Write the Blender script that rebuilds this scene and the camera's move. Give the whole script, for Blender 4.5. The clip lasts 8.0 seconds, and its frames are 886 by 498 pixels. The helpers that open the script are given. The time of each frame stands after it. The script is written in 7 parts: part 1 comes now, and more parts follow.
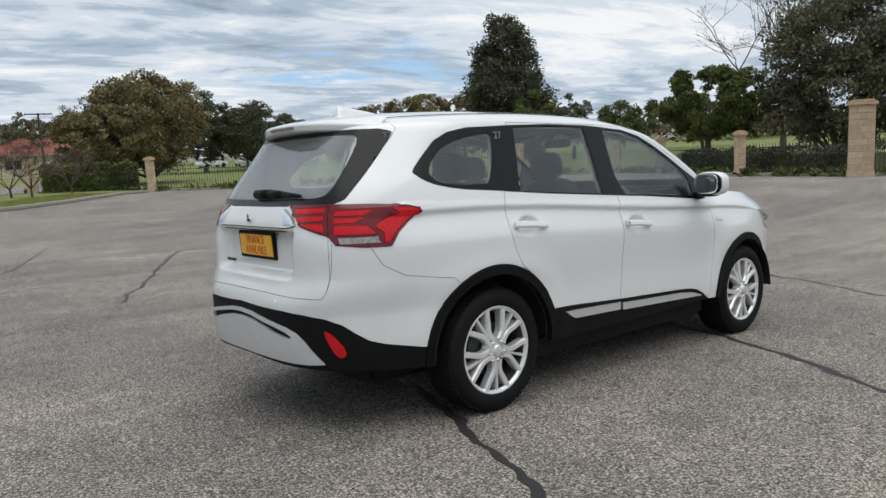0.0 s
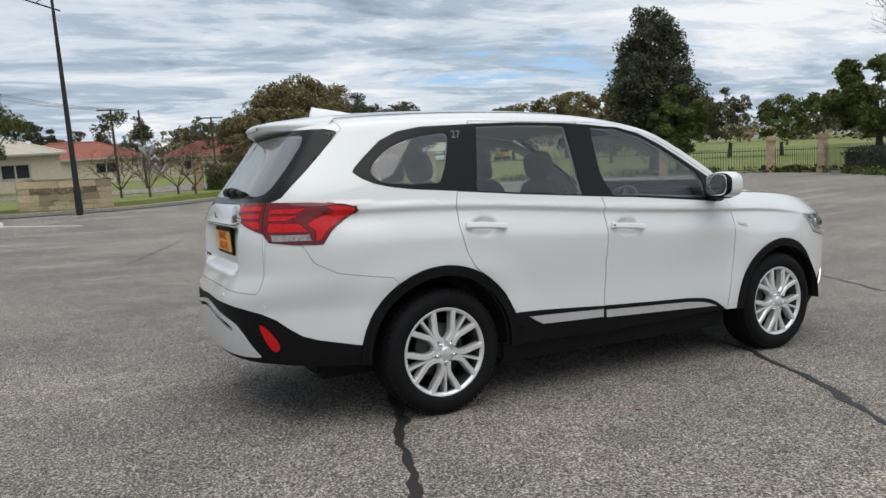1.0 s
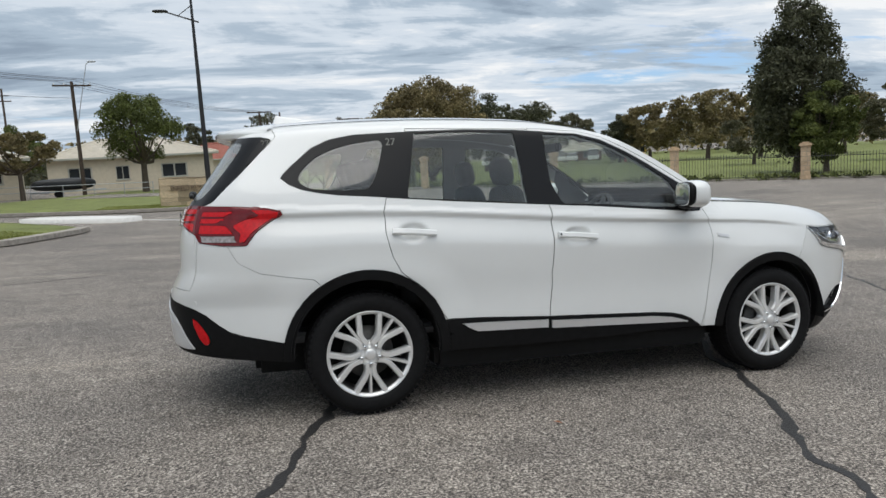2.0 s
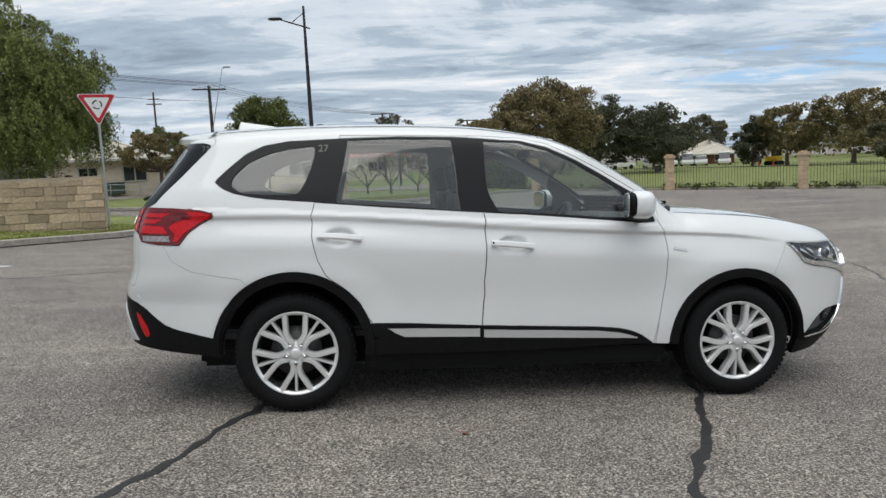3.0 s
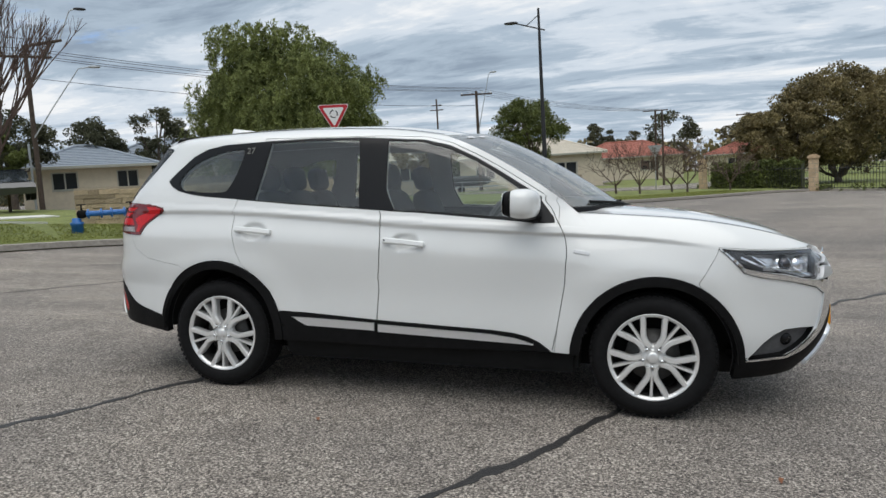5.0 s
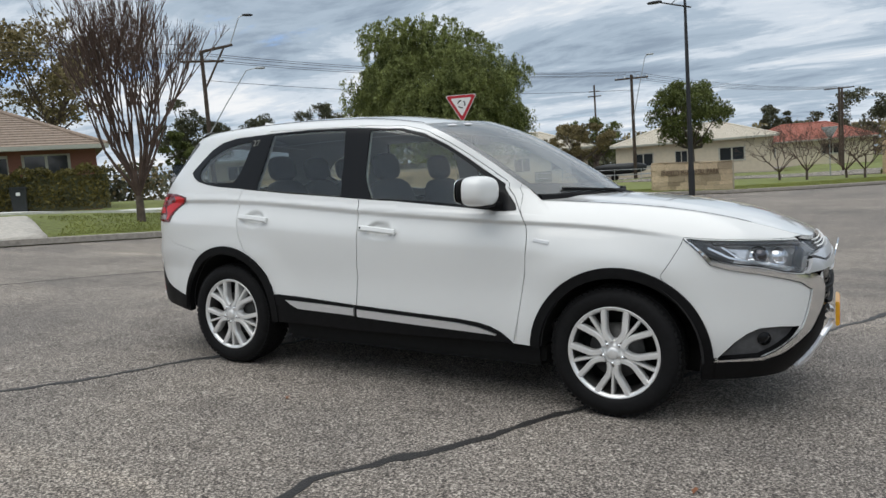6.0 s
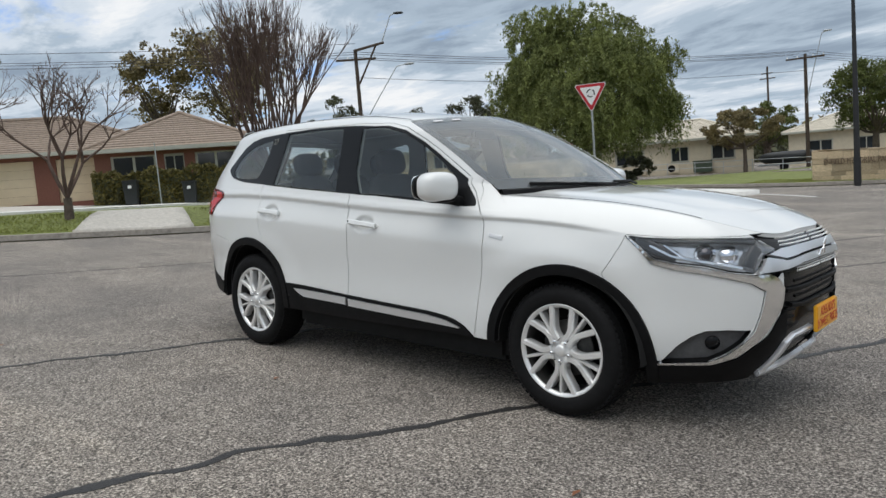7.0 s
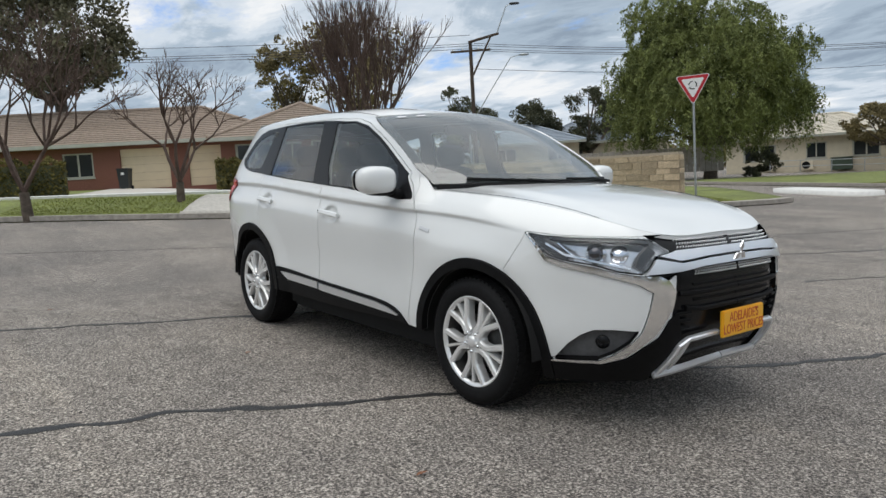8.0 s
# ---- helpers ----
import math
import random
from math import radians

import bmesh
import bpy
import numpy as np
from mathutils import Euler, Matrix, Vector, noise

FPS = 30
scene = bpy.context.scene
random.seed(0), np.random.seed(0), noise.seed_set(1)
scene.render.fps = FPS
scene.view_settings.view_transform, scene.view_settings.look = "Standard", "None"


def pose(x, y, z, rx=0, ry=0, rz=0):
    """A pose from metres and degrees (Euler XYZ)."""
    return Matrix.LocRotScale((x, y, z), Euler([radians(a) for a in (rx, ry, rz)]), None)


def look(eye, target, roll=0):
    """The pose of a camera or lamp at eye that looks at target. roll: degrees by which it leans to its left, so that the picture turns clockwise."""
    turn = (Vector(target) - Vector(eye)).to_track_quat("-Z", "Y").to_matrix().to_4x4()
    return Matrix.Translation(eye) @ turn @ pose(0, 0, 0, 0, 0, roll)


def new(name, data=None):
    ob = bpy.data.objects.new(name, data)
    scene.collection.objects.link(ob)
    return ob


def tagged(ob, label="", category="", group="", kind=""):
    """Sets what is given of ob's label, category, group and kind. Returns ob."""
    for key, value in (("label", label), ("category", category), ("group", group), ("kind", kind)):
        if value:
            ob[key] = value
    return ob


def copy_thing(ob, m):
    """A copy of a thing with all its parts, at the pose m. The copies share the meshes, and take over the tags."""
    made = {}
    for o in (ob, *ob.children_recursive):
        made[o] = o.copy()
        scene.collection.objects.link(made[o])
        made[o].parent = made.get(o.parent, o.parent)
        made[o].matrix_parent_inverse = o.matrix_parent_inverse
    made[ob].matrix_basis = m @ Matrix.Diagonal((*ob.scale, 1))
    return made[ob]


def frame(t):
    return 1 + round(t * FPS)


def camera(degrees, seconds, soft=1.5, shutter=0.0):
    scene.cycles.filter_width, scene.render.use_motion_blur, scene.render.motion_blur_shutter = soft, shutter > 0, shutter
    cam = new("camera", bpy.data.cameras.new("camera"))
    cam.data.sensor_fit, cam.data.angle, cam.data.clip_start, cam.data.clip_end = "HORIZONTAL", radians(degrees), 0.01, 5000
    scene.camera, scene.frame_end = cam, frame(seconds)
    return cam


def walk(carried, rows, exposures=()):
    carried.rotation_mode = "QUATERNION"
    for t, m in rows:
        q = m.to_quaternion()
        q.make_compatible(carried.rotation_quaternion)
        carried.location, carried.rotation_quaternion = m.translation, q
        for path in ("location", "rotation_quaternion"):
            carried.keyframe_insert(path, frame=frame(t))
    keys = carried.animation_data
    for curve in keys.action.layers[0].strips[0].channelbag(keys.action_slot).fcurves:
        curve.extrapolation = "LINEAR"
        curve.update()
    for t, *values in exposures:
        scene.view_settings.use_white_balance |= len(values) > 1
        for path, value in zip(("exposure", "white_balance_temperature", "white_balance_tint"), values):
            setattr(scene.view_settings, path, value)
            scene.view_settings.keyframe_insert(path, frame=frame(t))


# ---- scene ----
cam = camera(63.1, 8.0)
PATH = [
    (0, (-2.679, -3.657, 1.286), (-1.407, -2.127, 1.091), -2.0),
    (0.5, (-2.242, -3.966, 1.252), (-1.133, -2.312, 1.063), -1.8),
    (1, (-1.766, -4.24, 1.254), (-0.841, -2.477, 1.07), -1.8),
    (2.5, (-0.199, -4.893, 1.273), (0.209, -2.943, 1.101), -0.6),
    (3, (0.353, -4.991, 1.283), (0.591, -3.012, 1.115), -0.2),
    (3.5, (0.925, -5.116, 1.272), (0.983, -3.123, 1.113), -0.3),
    (4, (1.495, -5.095, 1.273), (1.363, -3.106, 1.118), -0.4),
    (5.5, (3.139, -4.73, 1.26), (2.397, -2.881, 1.081), -0.3),
    (6, (3.652, -4.501, 1.252), (2.702, -2.752, 1.06), -0.8),
    (6.5, (4.156, -4.262, 1.251), (3.007, -2.638, 1.049), -1.3),
    (7, (4.613, -3.957, 1.259), (3.298, -2.465, 1.05), -1.3),
    (7.5, (5.054, -3.639, 1.268), (3.612, -2.272, 1.049), -0.9),
    (8, (5.486, -3.314, 1.269), (3.935, -2.073, 1.039), -0.2),
]
# the car park slopes: LEVEL turns the car's frame (x ahead, y to its left) upright
LEVEL = Vector((-0.0496, -0.0304, 1)).rotation_difference(Vector((0, 0, 1))).to_matrix().to_4x4()
walk(cam, [(t, LEVEL @ look(eye, target, roll)) for t, eye, target, roll in PATH])

# ---- light ----
SUN_ELEVATION, SUN_ROTATION = 73, 180
world = bpy.data.worlds.new("world")
scene.world = world
world.use_nodes = True
wt = world.node_tree
wn, wl = wt.nodes, wt.links
wn.clear()
w_out = wn.new("ShaderNodeOutputWorld")
w_bg = wn.new("ShaderNodeBackground")
w_bg.inputs["Strength"].default_value = 0.1
w_sky = wn.new("ShaderNodeTexSky")
w_sky.sky_type = 'NISHITA'
w_sky.sun_disc = False
w_sky.sun_elevation, w_sky.sun_rotation = radians(SUN_ELEVATION), radians(SUN_ROTATION)
w_sky.air_density, w_sky.dust_density = 1.2, 1.5
w_co = wn.new("ShaderNodeTexCoord")
w_sep = wn.new("ShaderNodeSeparateXYZ")
wl.new(w_co.outputs["Generated"], w_sep.inputs[0])


def w_math(op, a, b=None, c=None, clamp=False):
    m = wn.new("ShaderNodeMath")
    m.operation, m.use_clamp = op, clamp
    for i, v in enumerate((a, b, c)):
        if v is None:
            continue
        if isinstance(v, (int, float)):
            m.inputs[i].default_value = v
        else:
            wl.new(v, m.inputs[i])
    return m.outputs[0]


def w_ramp(fac, *stops):
    r = wn.new("ShaderNodeValToRGB")
    r.color_ramp.interpolation = 'EASE'
    while len(r.color_ramp.elements) < len(stops):
        r.color_ramp.elements.new(0.5)
    for e, (p, c) in zip(r.color_ramp.elements, stops):
        e.position, e.color = p, (*c, 1)
    wl.new(fac, r.inputs[0])
    return r.outputs["Color"]


# a layer of stratocumulus: the direction meets a flat deck, so that clouds draw together near the horizon
up = w_math('MAXIMUM', w_sep.outputs["Z"], 0.0)
deck = w_math('ADD', up, 0.09)
w_u = w_math('DIVIDE', w_sep.outputs["X"], deck)
w_v = w_math('DIVIDE', w_sep.outputs["Y"], deck)
w_comb = wn.new("ShaderNodeCombineXYZ")
wl.new(w_u, w_comb.inputs[0])
wl.new(w_v, w_comb.inputs[1])
w_map = wn.new("ShaderNodeMapping")
w_map.inputs["Rotation"].default_value = (0, 0, radians(28))
w_map.inputs["Scale"].default_value = (0.34, 0.60, 1)
wl.new(w_comb.outputs[0], w_map.inputs[0])


def w_noise(scale, detail, rough, offset, distort=0.3):
    n = wn.new("ShaderNodeTexNoise")
    m = wn.new("ShaderNodeVectorMath")
    m.operation = 'ADD'
    m.inputs[1].default_value = offset
    wl.new(w_map.outputs[0], m.inputs[0])
    wl.new(m.outputs[0], n.inputs["Vector"])
    for k, v in (("Scale", scale), ("Detail", detail), ("Roughness", rough), ("Distortion", distort)):
        n.inputs[k].default_value = v
    return n.outputs["Fac"]


cover = w_math('ADD', w_math('MULTIPLY', w_noise(0.9, 9, 0.6, (3, 1, 0), 0.2), 0.62), w_math('MULTIPLY', w_noise(3.1, 7, 0.62, (0, 5, 2), 0.25), 0.38))
tone = w_math('ADD', w_math('MULTIPLY', w_noise(1.2, 9, 0.6, (9, 4, 1), 0.5), 0.68), w_math('MULTIPLY', w_noise(3.6, 8, 0.66, (2, 8, 5), 0.6), 0.32))
w_mask = w_ramp(cover, (0.365, (0, 0, 0)), (0.435, (1, 1, 1)))
w_cloud = w_ramp(tone, (0.39, (0.31, 0.39, 0.49)), (0.47, (0.46, 0.56, 0.67)), (0.53, (0.71, 0.79, 0.88)), (0.61, (0.98, 1.0, 1.02)))
w_lum = wn.new("ShaderNodeVectorMath")
w_lum.operation = 'SCALE'
w_lum.inputs["Scale"].default_value = 7.1
wl.new(w_cloud, w_lum.inputs[0])
w_mix = wn.new("ShaderNodeMix")
w_mix.data_type = 'RGBA'
wl.new(w_mask, w_mix.inputs["Factor"])
w_tint = wn.new("ShaderNodeVectorMath")
w_tint.operation = 'MULTIPLY'
w_tint.inputs[1].default_value = (0.80, 1.0, 1.42)
wl.new(w_sky.outputs[0], w_tint.inputs[0])
wl.new(w_tint.outputs[0], w_mix.inputs["A"])
wl.new(w_lum.outputs[0], w_mix.inputs["B"])
wl.new(w_mix.outputs["Result"], w_bg.inputs["Color"])
wl.new(w_bg.outputs[0], w_out.inputs["Surface"])

sun = new("sun", bpy.data.lights.new("sun", 'SUN'))
sun.data.energy, sun.data.angle, sun.data.color = 1.5, radians(70), (1.0, 0.96, 0.9)
sun.matrix_world = look((0, -7.2, 24), (0, 0, 0))
scene.view_settings.exposure = 0.38


# ---- materials ----
def material(name, colour, rough=0.6, metal=0.0, vary=0.0, scale=8.0, bump=0.0, bump_scale=60.0, coat=0.0, tint=None, rnd=0.0, spec=0.5, big=0.0):
    """A Principled surface: colour with broad and fine variation, optional bump, coat and a random shade for each object."""
    m = bpy.data.materials.new(name)
    m.use_nodes = True
    t = m.node_tree
    n, l = t.nodes, t.links
    b = n["Principled BSDF"]
    b.inputs["Roughness"].default_value, b.inputs["Metallic"].default_value = rough, metal
    b.inputs["Coat Weight"].default_value, b.inputs["Coat Roughness"].default_value = coat, 0.04
    b.inputs["Specular IOR Level"].default_value = spec
    b.inputs["Base Color"].default_value = (*colour, 1)
    co = n.new("ShaderNodeTexCoord").outputs["Object"]
    last = None
    if vary or rnd or big:
        low = [c * (1 - vary) for c in colour]
        high = tint or [min(1, c * (1 + vary)) for c in colour]
        a = n.new("ShaderNodeTexNoise")
        a.inputs["Scale"].default_value, a.inputs["Detail"].default_value, a.inputs["Roughness"].default_value = scale, 6, 0.65
        l.new(co, a.inputs["Vector"])
        r = n.new("ShaderNodeValToRGB")
        r.color_ramp.elements[0].position, r.color_ramp.elements[1].position = 0.3, 0.7
        r.color_ramp.elements[0].color, r.color_ramp.elements[1].color = (*low, 1), (*high, 1)
        l.new(a.outputs["Fac"], r.inputs[0])
        last = r.outputs["Color"]
        for kind, amount in (("big", big), ("rnd", rnd)):
            if not amount:
                continue
            h = n.new("ShaderNodeHueSaturation")
            v = n.new("ShaderNodeMapRange")
            v.inputs["To Min"].default_value, v.inputs["To Max"].default_value = 1 - amount, 1 + amount
            if kind == "big":
                g = n.new("ShaderNodeTexNoise")
                g.inputs["Scale"].default_value, g.inputs["Detail"].default_value = scale * 0.07, 5
                l.new(co, g.inputs["Vector"])
                l.new(g.outputs["Fac"], v.inputs["Value"])
                v.inputs["From Min"].default_value, v.inputs["From Max"].default_value = 0.3, 0.7
            else:
                l.new(n.new("ShaderNodeObjectInfo").outputs["Random"], v.inputs["Value"])
            l.new(v.outputs[0], h.inputs["Value"])
            l.new(last, h.inputs["Color"])
            last = h.outputs["Color"]
        l.new(last, b.inputs["Base Color"])
    if bump:
        a = n.new("ShaderNodeTexNoise")
        a.inputs["Scale"].default_value, a.inputs["Detail"].default_value = bump_scale, 6
        l.new(co, a.inputs["Vector"])
        u = n.new("ShaderNodeBump")
        u.inputs["Strength"].default_value, u.inputs["Distance"].default_value = bump, 0.02
        l.new(a.outputs["Fac"], u.inputs["Height"])
        l.new(u.outputs[0], b.inputs["Normal"])
    return m


def glass(name, tint, clear, gloss=0.09, veil=0.0):
    """Thin glass: sees through by `clear`, tinted, with gloss that rises towards grazing angles, and a pale veil
    imitating reflected sky.
    """
    m = bpy.data.materials.new(name)
    m.use_nodes = True
    t = m.node_tree
    n, l = t.nodes, t.links
    n.clear()
    out, mix = n.new("ShaderNodeOutputMaterial"), n.new("ShaderNodeMixShader")
    tr, gl, lw = n.new("ShaderNodeBsdfTransparent"), n.new("ShaderNodeBsdfGlossy"), n.new("ShaderNodeLayerWeight")
    tr.inputs["Color"].default_value = (*[c * clear for c in tint], 1)
    gl.inputs["Roughness"].default_value = 0.0
    lw.inputs["Blend"].default_value = 0.5
    rise, level = n.new("ShaderNodeMath"), n.new("ShaderNodeMath")
    rise.operation, level.operation = 'POWER', 'MULTIPLY_ADD'
    rise.inputs[1].default_value = 4.0
    level.inputs[1].default_value, level.inputs[2].default_value = 1 - gloss, gloss
    l.new(lw.outputs["Facing"], rise.inputs[0])
    l.new(rise.outputs[0], level.inputs[0])
    l.new(level.outputs[0], mix.inputs["Fac"])
    l.new(tr.outputs[0], mix.inputs[1])
    l.new(gl.outputs[0], mix.inputs[2])
    # pale diffuse layer, brightens the pane in place of reflected sky haze
    film, df = n.new("ShaderNodeMixShader"), n.new("ShaderNodeBsdfDiffuse")
    df.inputs["Color"].default_value = (.62, .65, .66, 1)
    film.inputs["Fac"].default_value = veil
    l.new(mix.outputs[0], film.inputs[1])
    l.new(df.outputs[0], film.inputs[2])
    l.new(film.outputs[0], out.inputs["Surface"])
    return m


M = {}
M["paint"] = material("white_paint", (0.78, 0.79, 0.78), 0.32, coat=1.0, vary=0.012, scale=3)
M["trim"] = material("black_plastic", (0.007, 0.007, 0.0075), 0.55, vary=0.25, scale=30, bump=0.05, bump_scale=900, spec=0.14)
M["gloss"] = material("black_gloss", (0.008, 0.008, 0.009), 0.25, spec=0.25)
M["frit"] = material("black_frit", (0.009, 0.009, 0.010), 0.26, spec=0.25)
M["chrome"] = material("chrome", (0.90, 0.91, 0.92), 0.12, metal=1.0)
M["satin"] = material("satin_chrome", (0.82, 0.83, 0.85), 0.32, metal=0.75)
M["silver"] = material("silver_paint", (0.66, 0.67, 0.68), 0.3, metal=0.25, coat=0.5, vary=0.04, scale=20)
M["alloy"] = material("alloy", (0.82, 0.82, 0.81), 0.26, metal=0.45, vary=0.05, scale=40)
# alloy darkened in its colour for the shade behind the spokes
M["barrel"] = material("shade_darkened_alloy", (0.085, 0.083, 0.08), 0.5, metal=0.4, vary=0.3, scale=25)
M["rubber"] = material("tyre_rubber", (0.009, 0.009, 0.0095), 0.7, spec=0.15, vary=0.25, scale=40, bump=0.1, bump_scale=300)
M["under"] = material("underbody", (0.006, 0.006, 0.006), 0.9, vary=0.3, scale=20)
M["inside"] = material("cabin_trim", (0.10, 0.10, 0.103), 0.8, vary=0.2, scale=50)
M["seat"] = material("seat_cloth", (0.045, 0.045, 0.049), 0.9, vary=0.25, scale=120, bump=0.2, bump_scale=500)
M["lining"] = material("headlining", (0.42, 0.41, 0.38), 0.9, vary=0.06, scale=60)
M["window"] = glass("window_glass", (0.90, 0.95, 0.93), 0.95, .10, .015)
M["screen"] = glass("windscreen_glass", (0.90, 0.95, 0.93), 0.95, .16, .12)
M["tinted"] = glass("quarter_glass", (0.86, 0.92, 0.91), 0.94, .12, .03)
M["rearglass"] = glass("rear_glass", (0.86, 0.92, 0.91), 0.93, .20, .18)
M["mirror"] = material("mirror_silver", (0.80, 0.82, 0.83), 0.03, metal=1.0)
M["lens"] = glass("lamp_lens", (0.97, 0.98, 1.0), 0.98, .05, .01)
M["red"] = material("red_lens", (0.56, 0.006, 0.010), 0.2, coat=0.25, spec=0.3, vary=0.25, scale=60)
M["darkred"] = material("dark_red_lens", (0.15, 0.005, 0.008), 0.15, coat=0.5, spec=0.3, vary=0.3, scale=40)
M["clearlens"] = material("reversing_lens", (0.30, 0.27, 0.27), 0.12, coat=1.0, vary=0.5, scale=55)
M["orange"] = material("plate_orange", (0.93, 0.47, 0.02), 0.4, coat=0.4, vary=0.06, scale=12)
M["lettering"] = material("plate_lettering", (0.55, 0.07, 0.02), 0.45)
M["housing"] = material("lamp_reflector", (0.80, 0.81, 0.82), 0.16, metal=0.7, vary=0.16, scale=22)
M["bezel"] = material("lamp_bezel", (0.035, 0.036, 0.038), 0.3, vary=0.2, scale=30)
M["white_label"] = material("paper_label", (0.75, 0.74, 0.76), 0.6, vary=0.05, scale=30)
M["logo"] = material("badge_dark", (0.10, 0.10, 0.11), 0.15, metal=0.8)


# ---- mesh tools ----
def part(name, bm, mat, parent=None, label="", smooth=False):
    """Links a bmesh as one mesh object, under parent if there is one."""
    me = bpy.data.meshes.new(name)
    bm.normal_update()
    bm.to_mesh(me)
    bm.free()
    return mesh_part(name, me, mat, parent, label, smooth)


def mesh_part(name, me, mat, parent=None, label="", smooth=False):
    for m in (mat if isinstance(mat, (list, tuple)) else (mat,)):
        me.materials.append(m)
    if smooth:
        me.shade_smooth()
    ob = new(name, me)
    if parent:
        ob.parent = parent
    return tagged(ob, label)


def thing(name, label, category, m=None, group="", kind=""):
    ob = new(name)
    ob.empty_display_size = 0.2
    if m is not None:
        ob.matrix_world = m
    return tagged(ob, label, category, group, kind)


def box(bm, x0, x1, y0, y1, z0, z1, bevel=0.0, m=None):
    r = bmesh.ops.create_cube(bm, size=1)
    vs = r["verts"]
    bmesh.ops.transform(bm, verts=vs, matrix=Matrix.LocRotScale(((x0 + x1) / 2, (y0 + y1) / 2, (z0 + z1) / 2), None, (x1 - x0, y1 - y0, z1 - z0)))
    if bevel:
        es = list({e for v in vs for e in v.link_edges})
        vs = list({v for f in bmesh.ops.bevel(bm, geom=es, offset=bevel, segments=2, affect='EDGES')["faces"] for v in f.verts} | {v for v in vs if v.is_valid})
    if m is not None:
        bmesh.ops.transform(bm, verts=vs, matrix=m)
    return bm


def rod(bm, a, b, r0, r1=None, sides=8):
    """A tapered rod from a to b."""
    a, b = Vector(a), Vector(b)
    d = b - a
    m = Matrix.Translation((a + b) / 2) @ d.to_track_quat('Z', 'Y').to_matrix().to_4x4()
    bmesh.ops.create_cone(bm, cap_ends=True, segments=sides, radius1=r0, radius2=r0 if r1 is None else r1, depth=d.length, matrix=m)
    return bm


def lathe(bm, profile, sides=48, axis='Y', m=None):
    """Turns (radius, along) pairs round an axis."""
    rings = []
    for r, a in profile:
        ring_ = []
        for i in range(sides):
            t = 2 * math.pi * i / sides
            p = (r * math.cos(t), a, r * math.sin(t)) if axis == 'Y' else (r * math.cos(t), r * math.sin(t), a)
            ring_.append(bm.verts.new(m @ Vector(p) if m is not None else p))
        rings.append(ring_)
    for p, q in zip(rings, rings[1:]):
        for i in range(sides):
            f = bm.faces.new((p[i], p[(i + 1) % sides], q[(i + 1) % sides], q[i]))
            f.smooth = True
    return rings


def prism(bm, outline, y0, y1, bevel=0.0):
    """A slab whose outline lies in x and z, from y0 to y1."""
    a = [bm.verts.new((x, y0, z)) for x, z in outline]
    b = [bm.verts.new((x, y1, z)) for x, z in outline]
    fs = [bm.faces.new(a[::-1]), bm.faces.new(b)]
    for i in range(len(a)):
        j = (i + 1) % len(a)
        fs.append(bm.faces.new((a[i], a[j], b[j], b[i])))
    bmesh.ops.recalc_face_normals(bm, faces=fs)
    if bevel:
        bmesh.ops.bevel(bm, geom=[e for f in fs[:2] for e in f.edges], offset=bevel, segments=2, affect='EDGES')
    return bm


def from_arrays(name, verts, faces):
    me = bpy.data.meshes.new(name)
    me.from_pydata([tuple(map(float, v)) for v in verts], [], [tuple(map(int, f)) for f in faces])
    me.update()
    return me


def round_off(poly, times=2):
    """Cuts the corners of a closed outline."""
    p = np.array(poly, float)
    for _ in range(times):
        n = np.roll(p, -1, 0)
        p = np.stack((.75 * p + .25 * n, .25 * p + .75 * n), 1).reshape(-1, 2)
    return p


# ---- the car's body: one smooth skin, cut into panels ----
def spline(*knots):
    """A smooth function through (x, y) knots (natural cubic, straight beyond the ends)."""
    xs, ys = np.array(knots, float).T
    n, h = len(xs), np.diff(xs)
    A, r = np.eye(n), np.zeros(n)
    for i in range(1, n - 1):
        A[i, i - 1:i + 2] = h[i - 1], 2 * (h[i - 1] + h[i]), h[i]
        r[i] = 6 * ((ys[i + 1] - ys[i]) / h[i] - (ys[i] - ys[i - 1]) / h[i - 1])
    m = np.linalg.solve(A, r)

    def at(x):
        x = np.asarray(x, float)
        i = np.clip(np.searchsorted(xs, x) - 1, 0, n - 2)
        c = np.clip(x, xs[0], xs[-1])
        a, b = xs[i + 1] - c, c - xs[i]
        return ((m[i] * a ** 3 + m[i + 1] * b ** 3) / (6 * h[i]) + (ys[i] / h[i] - m[i] * h[i] / 6) * a
                + (ys[i + 1] / h[i] - m[i + 1] * h[i] / 6) * b)
    return at


def step(a, b, x):
    u = np.clip((np.asarray(x, float) - a) / (b - a), 0, 1)
    return u * u * (3 - 2 * u)


MID = 1.3
TAIL = spline((.2, -.93), (.3, -1.0), (.4, -1.04), (.5, -1.056), (.62, -1.062), (.69, -1.055), (.74, -1.034), (.80, -1.008), (.87, -1.0),
              (.95, -1.0), (1.1, -.97), (1.18, -.93), (1.3, -.845), (1.45, -.74), (1.58, -.655), (1.65, -.615))
NOSE = spline((.2, 3.44), (.3, 3.54), (.42, 3.62), (.55, 3.655), (.7, 3.66), (.82, 3.635), (.92, 3.575), (1.0, 3.48), (1.1, 3.3), (1.2, 3.1))
FLANK = spline((.2, .845), (.3, .872), (.4, .885), (.5, .888), (.62, .887), (.75, .895), (.88, .904), (.97, .902), (1.05, .888), (1.12, .868), (1.2, .84))
FENDER = spline((.2, .845), (.3, .872), (.4, .885), (.5, .888), (.62, .887), (.75, .897), (.88, .902), (.95, .893), (1.0, .875), (1.06, .84), (1.12, .79), (1.2, .72))
